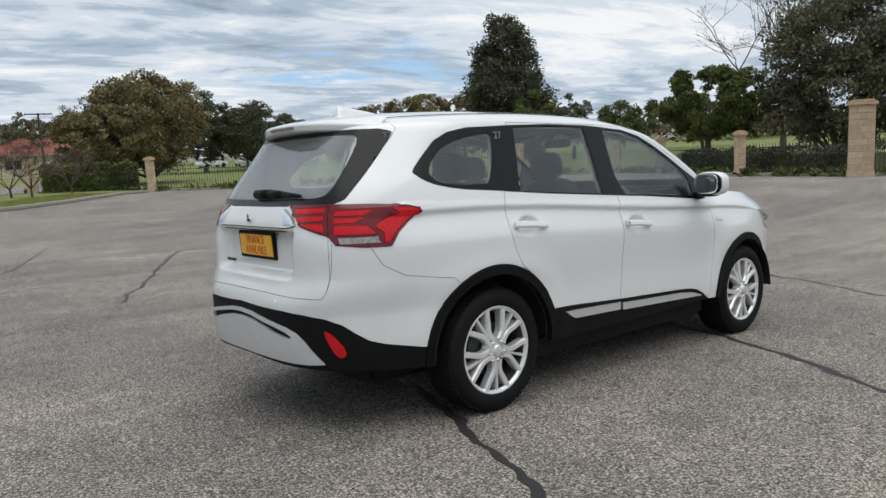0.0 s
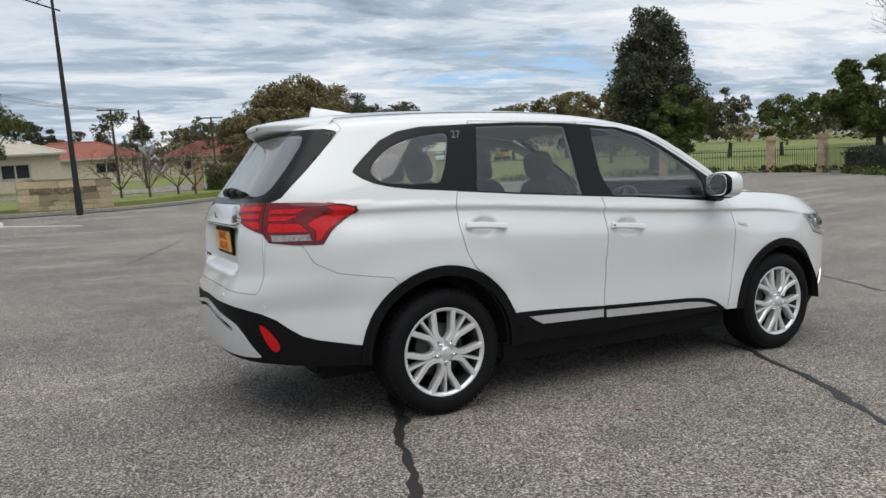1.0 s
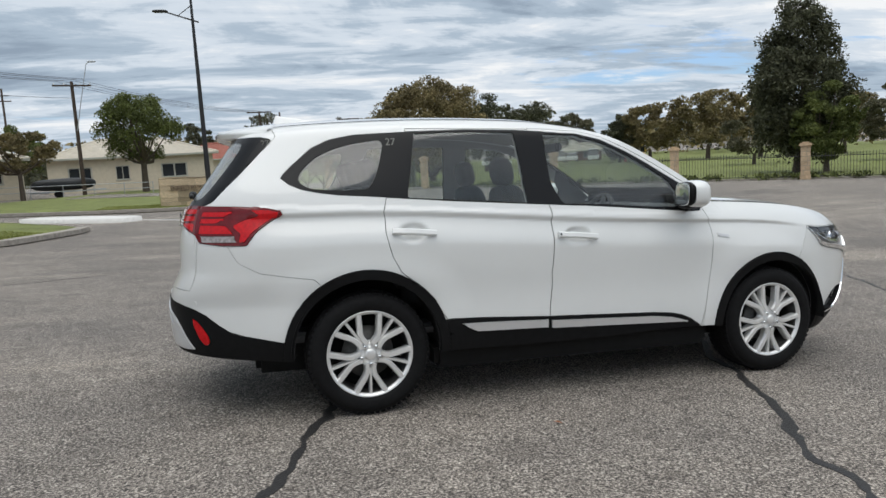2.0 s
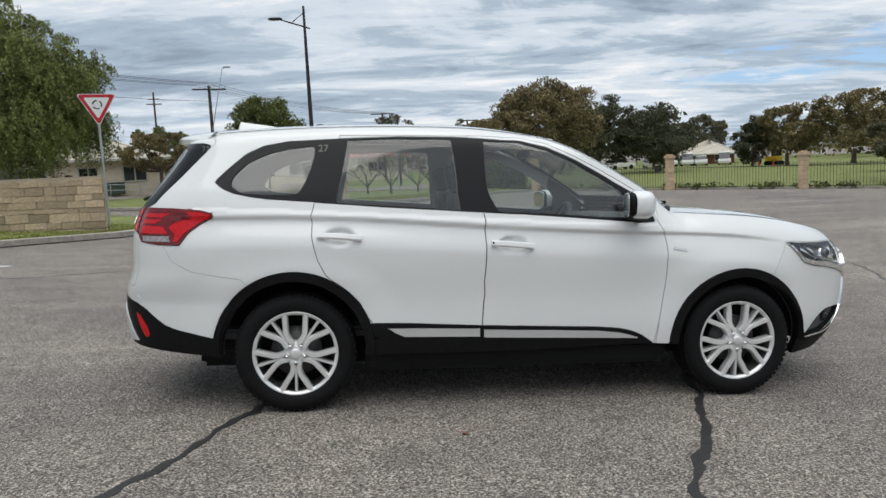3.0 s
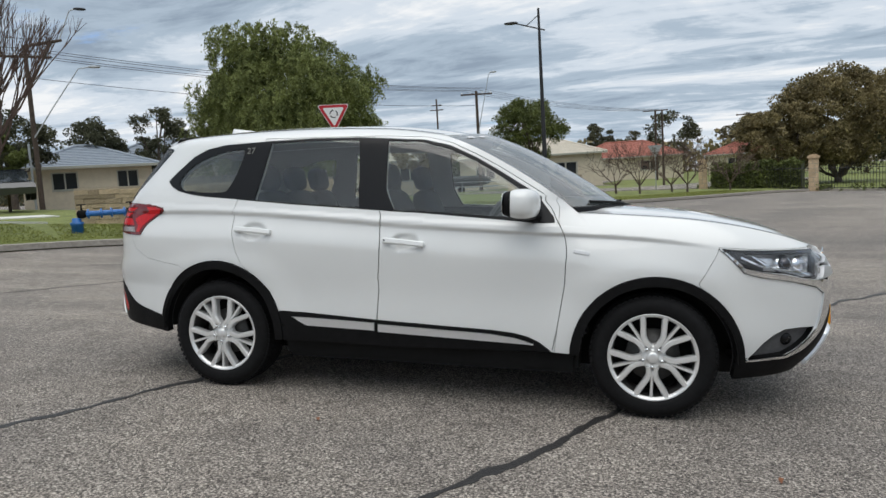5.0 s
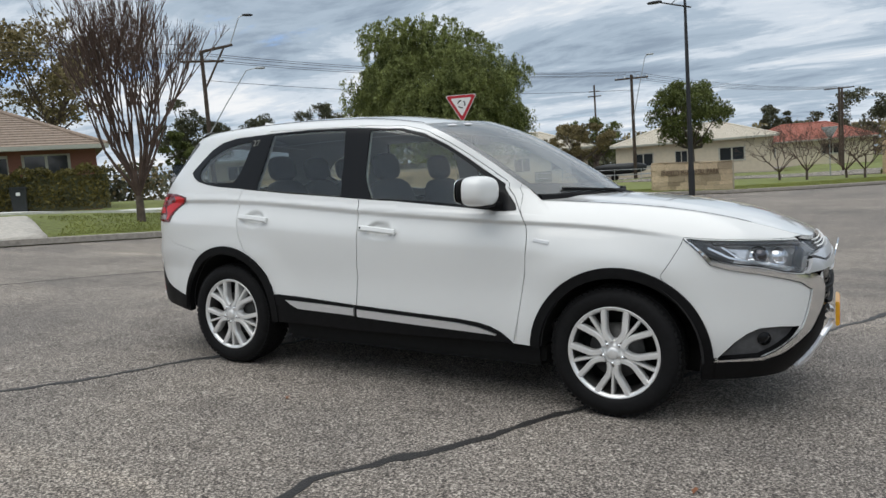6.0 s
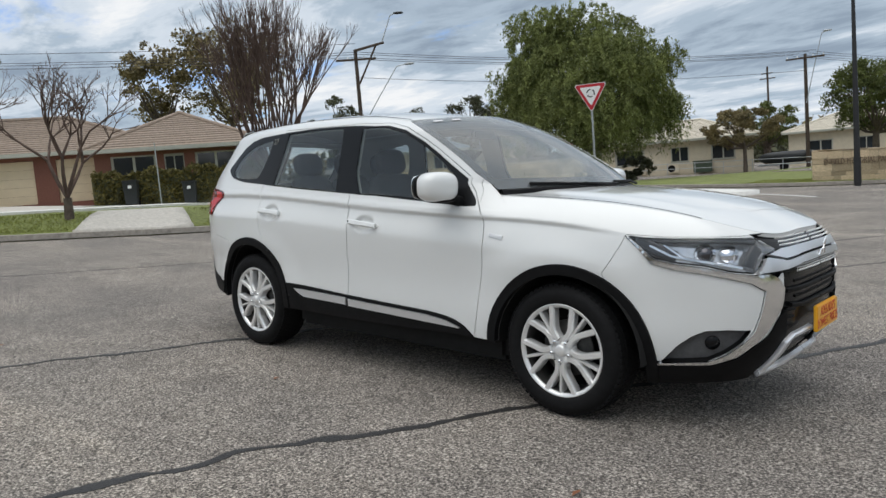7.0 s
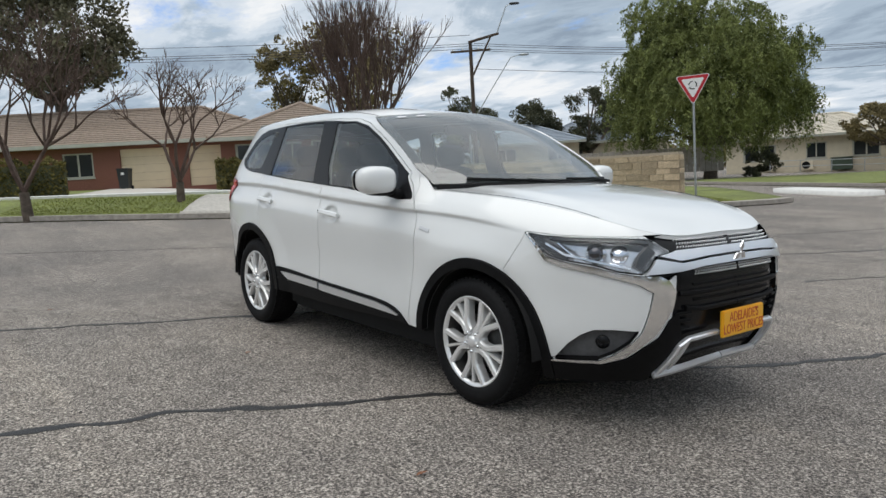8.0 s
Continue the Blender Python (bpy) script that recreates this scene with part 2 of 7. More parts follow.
ROOF = spline((-.8, 1.585), (-.6, 1.635), (-.3, 1.668), (0, 1.685), (.4, 1.698), (.8, 1.698), (1.15, 1.682), (1.5, 1.636), (1.8, 1.60), (2.3, 1.56))
BELT = spline((-1.1, 1.165), (-.4, 1.165), (.1, 1.15), (1.1, 1.1), (2.1, 1.06), (2.6, 1.04))
CREASE = spline((-.55, 1.118), (.1, 1.118), (1.1, 1.062), (2.2, 1.012), (2.7, .985), (3.05, .94))
HOOD = spline((2.1, 1.17), (2.45, 1.152), (2.7, 1.137), (2.9, 1.117), (3.1, 1.085), (3.3, 1.037), (3.45, .985), (3.6, .92))
HUBS = (0.0, 2.67)


def flank(x, z):
    """Half the car's width at x and z, before its ends round off."""
    side = FLANK(z)
    belt, eave = BELT(x), ROOF(x) - .055
    u = np.clip((z - belt) / (eave - belt), 0, 1.08)
    upper = FLANK(belt) - .004 - .157 * u - .07 * u ** 24
    cabin = np.where(z > belt, upper, side)
    y = cabin + (FENDER(z) - cabin) * step(2.05, 2.35, x)
    low = CREASE(x) - z
    y = y - .019 * step(-.006, .010, low) * step(.17, .02, low) * step(-.75, -.45, x) * step(3.1, 2.6, x)
    for hx, hz in ((.258, 1.005), (1.252, .952)):
        y = y - .022 * step(1.10, .70, np.hypot((x - hx) / .085, (z - hz) / .052)) * (z < 1.1)
    for hub in HUBS:
        far = np.hypot(x - hub, (z - .36))
        y = y + .016 * step(.66, .47, far) * step(.95, .75, z)
    return y


def ring(n, phi):
    return np.abs(np.cos(phi)) ** (2 / n), np.abs(np.sin(phi)) ** (2 / n)


def _table():
    phi = np.concatenate((np.linspace(0, 1, 4000) ** 3 * math.pi / 2, math.pi - np.linspace(1, 0, 4000) ** 3 * math.pi / 2))
    x, y = plan(phi, np.full(8000, .8))
    return phi, np.concatenate(((0,), np.cumsum(np.hypot(np.diff(x), np.diff(y)))))


def plan(phi, z):
    front = phi > math.pi / 2
    n = np.where(front, 4.0, 4.3 + .7 * step(.62, .8, z) + .9 * step(1.08, 1.3, z))
    c, s = ring(n, phi)
    x = np.where(front, MID + (NOSE(z) - MID) * c, MID - (MID - TAIL(z)) * c)
    return x, flank(x, z) * s


PHI, ARC = _table()


def skin(q, z):
    """The body's right side: a point for the way q round it from the tail's middle and the height z."""
    phi = np.interp(q, ARC, PHI)
    x, y = plan(phi, np.asarray(z, float))
    # plate recess in the tailgate
    dip = .06 * step(.47, .36, y) * step(.80, .85, z) * step(1.055, 1.035, z) * (x < 0)
    return np.stack((x + dip, -y, np.broadcast_to(z, x.shape)), -1)


def way_x(x, z):
    """The q at which the side passes x at height z."""
    s = np.linspace(0, ARC[-1], 3000)
    return np.interp(x, skin(s, np.full(3000, z))[:, 0], s)


def way_y(y, z, front=False):
    s = np.linspace(0, ARC[-1], 3000)
    p = skin(s, np.full(3000, z))
    h = p[:, 0] > MID
    if front:
        return np.interp(y, -p[h][::-1, 1], s[h][::-1])
    return np.interp(y, -p[~h][:, 1], s[~h])


# ---- ground ----
def plane_h(x, y):
    return -.0496 * x - .0304 * y


def ground_h(x, y):
    """Height of the asphalt: a tilted plane by the car that evens out farther off."""
    x, y = np.asarray(x, float), np.asarray(y, float)
    r = np.hypot(x, y)
    k = np.minimum(1, 46 / np.maximum(r, 1e-6))
    x, y = x * k, y * k
    r = np.minimum(r, 46)
    lift = step(7, 26, r)
    far = .05 - .0305 * x - .0115 * y
    return plane_h(x, y) * (1 - lift) + far * lift


def asphalt():
    """Weathered asphalt: pale stone chips in dark binder, worn lanes and stains."""
    m = bpy.data.materials.new("asphalt")
    m.use_nodes = True
    n, l = m.node_tree.nodes, m.node_tree.links
    b = n["Principled BSDF"]
    b.inputs["Roughness"].default_value, b.inputs["Specular IOR Level"].default_value = 0.85, 0.3
    co = n.new("ShaderNodeTexCoord").outputs["Object"]

    def tex(kind, scale, detail=4, rough=.6):
        t = n.new(kind)
        t.inputs["Scale"].default_value = scale
        if kind == "ShaderNodeTexNoise":
            t.inputs["Detail"].default_value, t.inputs["Roughness"].default_value = detail, rough
        l.new(co, t.inputs["Vector"])
        return t

    def ramp(fac, *stops):
        r = n.new("ShaderNodeValToRGB")
        while len(r.color_ramp.elements) < len(stops):
            r.color_ramp.elements.new(.5)
        for e, (p, c) in zip(r.color_ramp.elements, stops):
            e.position, e.color = p, (*c, 1)
        l.new(fac, r.inputs[0])
        return r.outputs[0]

    def mix(kind, fac, a, c):
        x = n.new("ShaderNodeMix")
        x.data_type, x.blend_type = 'RGBA', kind
        x.inputs["Factor"].default_value = fac
        l.new(a, x.inputs["A"])
        l.new(c, x.inputs["B"])
        return x.outputs["Result"]

    chips = tex("ShaderNodeTexVoronoi", 95)
    grain = tex("ShaderNodeTexNoise", 84, 6, .75)
    c = ramp(grain.outputs["Fac"], (.39, (.028, .026, .024)), (.5, (.196, .178, .163)), (.60, (.54, .50, .46)))
    c = mix('OVERLAY', .85, c, ramp(chips.outputs["Color"], (.1, (.2, .2, .2)), (.9, (.8, .79, .77))))
    c = mix('MULTIPLY', 1.0, c, ramp(tex("ShaderNodeTexNoise", .55, 6, .6).outputs["Fac"], (.32, (.80, .80, .80)), (.68, (1.12, 1.10, 1.07))))
    c = mix('MULTIPLY', 1.0, c, ramp(tex("ShaderNodeTexNoise", .13, 4, .5).outputs["Fac"], (.35, (.84, .84, .85)), (.65, (1.10, 1.09, 1.07))))
    c = mix('MULTIPLY', 1.0, c, ramp(tex("ShaderNodeTexNoise", 4.5, 5, .7).outputs["Fac"], (.30, (.80, .79, .78)), (.50, (1.02, 1.02, 1.02))))
    # pale smears left by turning tyres
    turn = n.new("ShaderNodeMapping")
    turn.inputs["Rotation"].default_value, turn.inputs["Scale"].default_value = (0, 0, radians(-20)), (.16, 1.3, 1)
    l.new(co, turn.inputs[0])
    smear = n.new("ShaderNodeTexNoise")
    smear.inputs["Scale"].default_value, smear.inputs["Detail"].default_value, smear.inputs["Roughness"].default_value = 1.0, 6, .6
    l.new(turn.outputs[0], smear.inputs["Vector"])
    c = mix('MULTIPLY', 1.0, c, ramp(smear.outputs["Fac"], (.36, (.86, .86, .87)), (.52, (1.0, 1.0, 1.0)), (.66, (1.26, 1.24, 1.2))))
    l.new(c, b.inputs["Base Color"])
    u = n.new("ShaderNodeBump")
    u.inputs["Strength"].default_value, u.inputs["Distance"].default_value = .7, .008
    l.new(grain.outputs["Fac"], u.inputs["Height"])
    l.new(u.outputs[0], b.inputs["Normal"])
    return m


M["asphalt"] = asphalt()
radii = [0, .5, 1, 1.5, 2, 2.5, 3, 4, 5, 6, 7, 8, 9, 10, 11, 12, 13, 14, 16, 18, 20, 22, 24, 26, 28, 31, 34, 38, 42, 46, 60, 90, 150, 300, 700, 2500]
pts_, faces_ = [(0, 0, 0)], []
NA = 120
for r in radii[1:]:
    for i in range(NA):
        a = 2 * math.pi * i / NA
        x, y = r * math.cos(a), r * math.sin(a)
        pts_.append((x, y, float(ground_h(x, y))))
for i in range(NA):
    faces_.append((0, 1 + i, 1 + (i + 1) % NA))
    for j in range(len(radii) - 2):
        o = 1 + j * NA
        faces_.append((o + i, o + NA + i, o + NA + (i + 1) % NA, o + (i + 1) % NA))
ground = mesh_part("ground", from_arrays("ground", pts_, faces_), M["asphalt"], None, "worn grey asphalt car park with dark sealed cracks", True)
tagged(ground, category="ground", kind="structure")


def S(x, z):
    """A place on the side, by x and z."""
    return float(way_x(x, z)), z


def R(y, z):
    """A place on the tail, by the distance from its middle and z."""
    return float(way_y(y, z)), z


def F(y, z):
    """A place on the nose."""
    return float(way_y(y, z, True)), z


def side_line(*pts):
    """Straight lines on the side, seen square, as a row of places on it."""
    out = []
    for (x0, z0), (x1, z1) in zip(pts, pts[1:]):
        n = max(1, int(math.hypot(x1 - x0, z1 - z0) / .07))
        out += [S(x0 + (x1 - x0) * i / n, z0 + (z1 - z0) * i / n) for i in range(n)]
    return out + [S(*pts[-1])]


def arch(x, z, r, n=40):
    return [S(x + r * math.cos(t), max(.05, z + r * math.sin(t))) for t in np.linspace(math.pi * 1.22, -math.pi * .22, n)]


def eave(q):
    """The height at which the side skin ends, above: roof edge, windscreen pillar, bonnet edge."""
    z = np.full(len(q), 1.3)
    for _ in range(60):
        p = skin(q, z)
        x, y = p[:, 0], -p[:, 1]
        roof = ROOF(x) - .055
        post = PILLAR(x)
        hood = HOOD(x) - .035 * (y / .8) ** 2
        want = np.where(x < 1.42, roof, np.where(x < 2.2, np.minimum(roof, post), hood))
        z = z + .5 * (want - z)
    return z


PILLAR = spline((1.38, 1.607), (1.5, 1.572), (1.65, 1.512), (1.80, 1.435), (2.0, 1.318), (2.15, 1.217), (2.2, 1.18), (2.25, 1.14))
END = float(ARC[-1])

PANES = {
    "quarter": round_off(side_line(*((-.1 + (x + .1) * 1.17, 1.385 + (z - 1.385) * 1.11) for x, z in ((-.325, 1.325), (-.25, 1.415), (-.15, 1.468), (-.045, 1.496), (.095, 1.515), (.083, 1.444), (.045, 1.325), (.015, 1.265), (-.12, 1.262), (-.27, 1.272))))),
    "rear_pane": side_line((.245, 1.202), (.311, 1.56), (.45, 1.567), (.6, 1.571), (.8, 1.571), (.916, 1.568), (.936, 1.37), (.954, 1.158), (.6, 1.18)),
    "front_pane": side_line((1.105, 1.56), (1.25, 1.556), (1.353, 1.543), (1.489, 1.508), (1.659, 1.430), (1.793, 1.352), (1.92, 1.27), (1.965, 1.205), (1.96, 1.106), (1.775, 1.112), (1.439, 1.135), (1.178, 1.146)),
}
DLO = side_line((-.443, 1.321), (-.40, 1.285), (-.337, 1.257), (-.24, 1.236), (-.136, 1.223), (.134, 1.205), (.503, 1.177), (1.071, 1.144), (1.439, 1.123), (1.775, 1.098), (2.06, 1.076), (2.13, 1.08),
                (2.12, 1.11), (2.05, 1.222), (1.925, 1.295), (1.793, 1.375), (1.659, 1.45), (1.489, 1.526), (1.353, 1.558), (1.095, 1.575), (.923, 1.583), (.597, 1.584), (.239, 1.571), (-.033, 1.556), (-.169, 1.53), (-.271, 1.482), (-.371, 1.396), (-.425, 1.345))
REAR_DOOR = side_line((.262, 1.592), (.193, 1.409), (.118, 1.201), (.095, 1.125), (.102, 1.011), (.133, .879), (.174, .80), (.30, .70), (.45, .50), (.45, .345), (1.072, .345), (1.076, .485), (1.09, .705), (1.101, .938), (1.087, 1.142), (1.006, 1.592))
FRONT_DOOR = side_line((1.006, 1.592), (1.087, 1.142), (1.101, .938), (1.09, .705), (1.076, .485), (1.072, .345), (2.123, .345), (2.153, .49), (2.191, .729), (2.199, .93), (2.177, 1.029), (2.145, 1.085), (2.075, 1.232), (1.94, 1.315), (1.80, 1.398), (1.66, 1.472), (1.5, 1.545), (1.36, 1.578), (1.1, 1.593))
SILL = side_line((.40, .517), (.7, .503), (1.066, .483), (1.5, .466), (1.773, .456), (1.9, .445), (1.98, .428), (2.05, .398), (2.125, .345), (2.24, .33), (2.24, .2), (.40, .2))
STRIP_REAR = side_line((.525, .484), (.8, .477), (1.062, .468), (1.062, .420), (.62, .430), (.565, .455))
STRIP_FRONT = side_line((1.084, .462), (1.5, .447), (1.773, .437), (1.91, .421), (1.99, .40), (2.03, .384), (1.9, .388), (1.5, .401), (1.084, .414))
TAIL_OUTER = [(.651, 1.178), (.9, 1.174), (1.08, 1.163), (1.150, 1.146), (1.160, 1.126), (1.09, 1.085), (1.03, 1.035), (.985, .966), (.85, .968), (.712, .982), (.676, 1.02), (.662, 1.10)]
TAIL_INNER_BARS = [(.42, 1.158), (.632, 1.160), (.636, 1.135), (.45, 1.132)], [(.462, 1.12), (.638, 1.122), (.643, 1.098), (.485, 1.094)], [(.50, 1.083), (.645, 1.085), (.652, 1.045), (.62, 1.049), (.52, 1.073)]
TAIL_INNER = [(.34, 1.176), (.655, 1.178), (.668, 1.10), (.682, 1.022), (.628, 1.036), (.49, 1.076), (.456, 1.115), (.40, 1.15)]
TAIL_GLOW = [(.98, 1.155), (1.08, 1.152), (1.135, 1.14), (1.14, 1.126), (1.075, 1.088), (1.01, 1.035), (.975, .985), (.945, .985), (.95, 1.03), (.90, 1.065), (.93, 1.09), (1.03, 1.125)]
TAIL_BARS = [(.69, 1.145), (.88, 1.145), (.84, 1.12), (.69, 1.12)], [(.695, 1.11), (.84, 1.11), (.80, 1.085), (.695, 1.085)], [(.70, 1.075), (.86, 1.072), (.91, 1.03), (.70, 1.03)]
REVERSING = [(.72, 1.018), (.915, 1.018), (.93, .985), (.73, .985)]
REAR_GLASS = [(-.2, 1.168), (.3, 1.17), (.68, 1.18), (.73, 1.20), (.80, 1.32), (.87, 1.46), (.90, 1.535), (.80, 1.55), (-.2, 1.555)]
REAR_CLEAR = round_off([(-.4, 1.205), (.52, 1.205), (.62, 1.225), (.66, 1.36), (.68, 1.50), (.62, 1.53), (-.4, 1.535)], 1)
TAILGATE = [(-.2, .735), (.3, .735), (.50, .727), (.665, .722), (.676, .74), (.672, 1.02), (.648, 1.18), (.69, 1.18), (.78, 1.30), (.85, 1.42), (.92, 1.55), (.85, 1.60), (.4, 1.70), (-.2, 1.70)]
GARNISH = [(-.2, 1.062), (.40, 1.062), (.475, 1.075), (.44, 1.115), (.335, 1.158), (-.2, 1.158)]
GARNISH_END = [(.375, 1.075), (.465, 1.078), (.435, 1.112), (.34, 1.152), (.315, 1.15), (.35, 1.11)]
REAR_BUMPER = [(-.2, .735), (.3, .735), (.50, .727), (.665, .722), (.676, .74), (.690, .985), S(-.732, .968), S(-.681, .875), S(-.571, .817), S(-.40, .79), S(-.293, .777), S(-.2, .70), S(-.3, .2), (-.2, .2)]
REAR_CLAD = [(-.2, .674), (.19, .662), (.456, .658), (.60, .643), (.70, .622), (.77, .59), (.83, .54), (.88, .503), (.95, .478), (1.212, .419), S(-.35, .41), S(-.35, .1), (-.2, .1)]
SKID = [(-.2, .645), (.16, .630), (.40, .598), (.50, .578), (.554, .555), (.596, .515), (.64, .45), (.678, .398), (.6, .395), (.4, .40), (-.2, .40)]
SKID_SLOT = [(-.2, .622), (.16, .607), (.40, .575), (.485, .556), (.53, .532), (.515, .522), (.40, .542), (.33, .562), (.16, .588), (-.2, .604)]
REFLECTOR = round_off([(.680, .570), (.722, .558), (.780, .470), (.770, .428), (.732, .425)], 1)
HEADLAMP = [(4.72, .945), (4.80, .936), (4.931, .933), (5.15, .934), (5.317, .932), (5.36, .895), (5.40, .868), (5.306, .850), (5.262, .80), (5.225, .772), (5.12, .782), (5.013, .808), (4.877, .822), (4.79, .842)]
BROW = [(4.70, .955), (4.79, .838), (4.88, .817), (5.013, .802), (5.12, .777), (5.22, .766), (5.30, .768), (5.345, .745), (5.375, .70), (5.36, .62), (5.335, .57), (5.29, .49), (5.235, .43), (5.18, .378), (5.095, .342), (4.84, .330),
        (4.84, .342), (5.075, .358), (5.135, .395), (5.19, .45), (5.225, .505), (5.245, .60), (5.262, .69), (5.20, .728), (5.10, .752), (5.0, .772), (4.86, .792), (4.775, .815)]
FOG = [(5.215, .508), (5.10, .512), (5.005, .505), (4.95, .475), (4.905, .43), (4.865, .345), (5.07, .357), (5.13, .395), (5.185, .45)]
LIP = [(4.70, .335), (5.10, .335), (5.20, .375), (5.25, .43), (5.31, .48), (5.345, .56), (5.39, .60), (5.43, .47), (5.385, .29), (5.38, .1), (4.6, .1), (4.6, .335)]
MOUTH = [(5.39, .77), (5.6, .757), (5.9, .757), (5.9, .1), (5.38, .1), (5.36, .3), (5.36, .6)]
GRILLE = [(5.30, .945), (6.1, .96), (6.1, .757), (5.6, .757), (5.38, .77), (5.345, .745), (5.23, .770), (5.262, .80), (5.306, .85), (5.40, .868)]
BARS = {"upper": [(5.31, .852), (5.41, .872), (5.55, .876), (6.1, .876), (6.1, .842), (5.6, .838), (5.42, .826)],
        "lower": [(5.235, .77), (5.30, .84), (5.42, .818), (5.6, .830), (6.1, .834), (6.1, .80), (5.55, .796), (5.40, .78)]}
FRONT_BUMPER = [S(3.0, .95), S(2.96, .86), S(2.9, .76), S(2.9, .2), (6.1, .2), (6.1, .945), (5.3, .94), (4.9, .94)]
FENDER_PANEL = side_line((2.123, .25), (2.153, .49), (2.191, .729), (2.199, .93), (2.177, 1.029), (2.15, 1.082), (2.15, 1.5), (3.6, 1.5), (3.6, .2))
ARCH_REAR, ARCH_FRONT = (-.005, .358), (2.685, .328)


def inside(poly, pts):
    """Which points lie in the closed outline."""
    x, y = pts[:, 0], pts[:, 1]
    a, b = np.asarray(poly, float), np.roll(np.asarray(poly, float), -1, 0)
    hit = np.zeros(len(pts), bool)
    for (x0, y0), (x1, y1) in zip(a, b):
        if y0 == y1:
            continue
        hit ^= ((y0 > y) != (y1 > y)) & (x < (x1 - x0) * (y - y0) / (y1 - y0) + x0)
    return hit


def nearest(poly, pts):
    a, b = np.asarray(poly, float), np.roll(np.asarray(poly, float), -1, 0)
    best, place = np.full(len(pts), 1e9), pts.copy()
    for p, q in zip(a, b):
        d = q - p
        u = np.clip(((pts - p) @ d) / max(d @ d, 1e-12), 0, 1)
        c = p + u[:, None] * d
        far = np.hypot(*(pts - c).T)
        k = far < best
        best[k], place[k] = far[k], c[k]
    return best, place


# regions by rank: the first that holds a face has it
REGIONS = [("none", arch(*ARCH_REAR, .405)), ("none", arch(*ARCH_FRONT, .410)), ("arch_rear", arch(*ARCH_REAR, .460)), ("arch_front", arch(*ARCH_FRONT, .464))]
REGIONS += [(k, v) for k, v in PANES.items()] + [("dlo", DLO), ("strip_rear", STRIP_REAR), ("strip_front", STRIP_FRONT), ("sill", SILL)]
REGIONS += [("tail_glow", TAIL_GLOW), ("tail_bar_a", TAIL_BARS[0]), ("tail_bar_b", TAIL_BARS[1]), ("tail_bar_c", TAIL_BARS[2]), ("reversing", REVERSING), ("inner_bar_a", TAIL_INNER_BARS[0]), ("inner_bar_b", TAIL_INNER_BARS[1]), ("inner_bar_c", TAIL_INNER_BARS[2]), ("tail_outer", TAIL_OUTER), ("tail_inner", TAIL_INNER)]
REGIONS += [("garnish_end", GARNISH_END), ("garnish", GARNISH), ("rear_clear", REAR_CLEAR), ("rear_glass", REAR_GLASS), ("reflector", REFLECTOR), ("skid_slot", SKID_SLOT), ("skid", SKID), ("rear_clad", REAR_CLAD)]
REGIONS += [("headlamp", HEADLAMP), ("bar_upper", BARS["upper"]), ("bar_lower", BARS["lower"]), ("brow", BROW), ("fog", FOG), ("grille", GRILLE), ("lip", LIP), ("mouth", MOUTH)]
REGIONS += [("tailgate", TAILGATE), ("rear_bumper", REAR_BUMPER), ("rear_door", REAR_DOOR), ("front_door", FRONT_DOOR), ("front_bumper", FRONT_BUMPER), ("fender", FENDER_PANEL)]
LOW = spline((0, .385), (.6, .37), (1.0, .34), (1.3, .33), (1.5, .335), (1.7, .335), (3.2, .335), (4.1, .325), (4.45, .27), (4.8, .235), (5.2, .24), (5.85, .25))


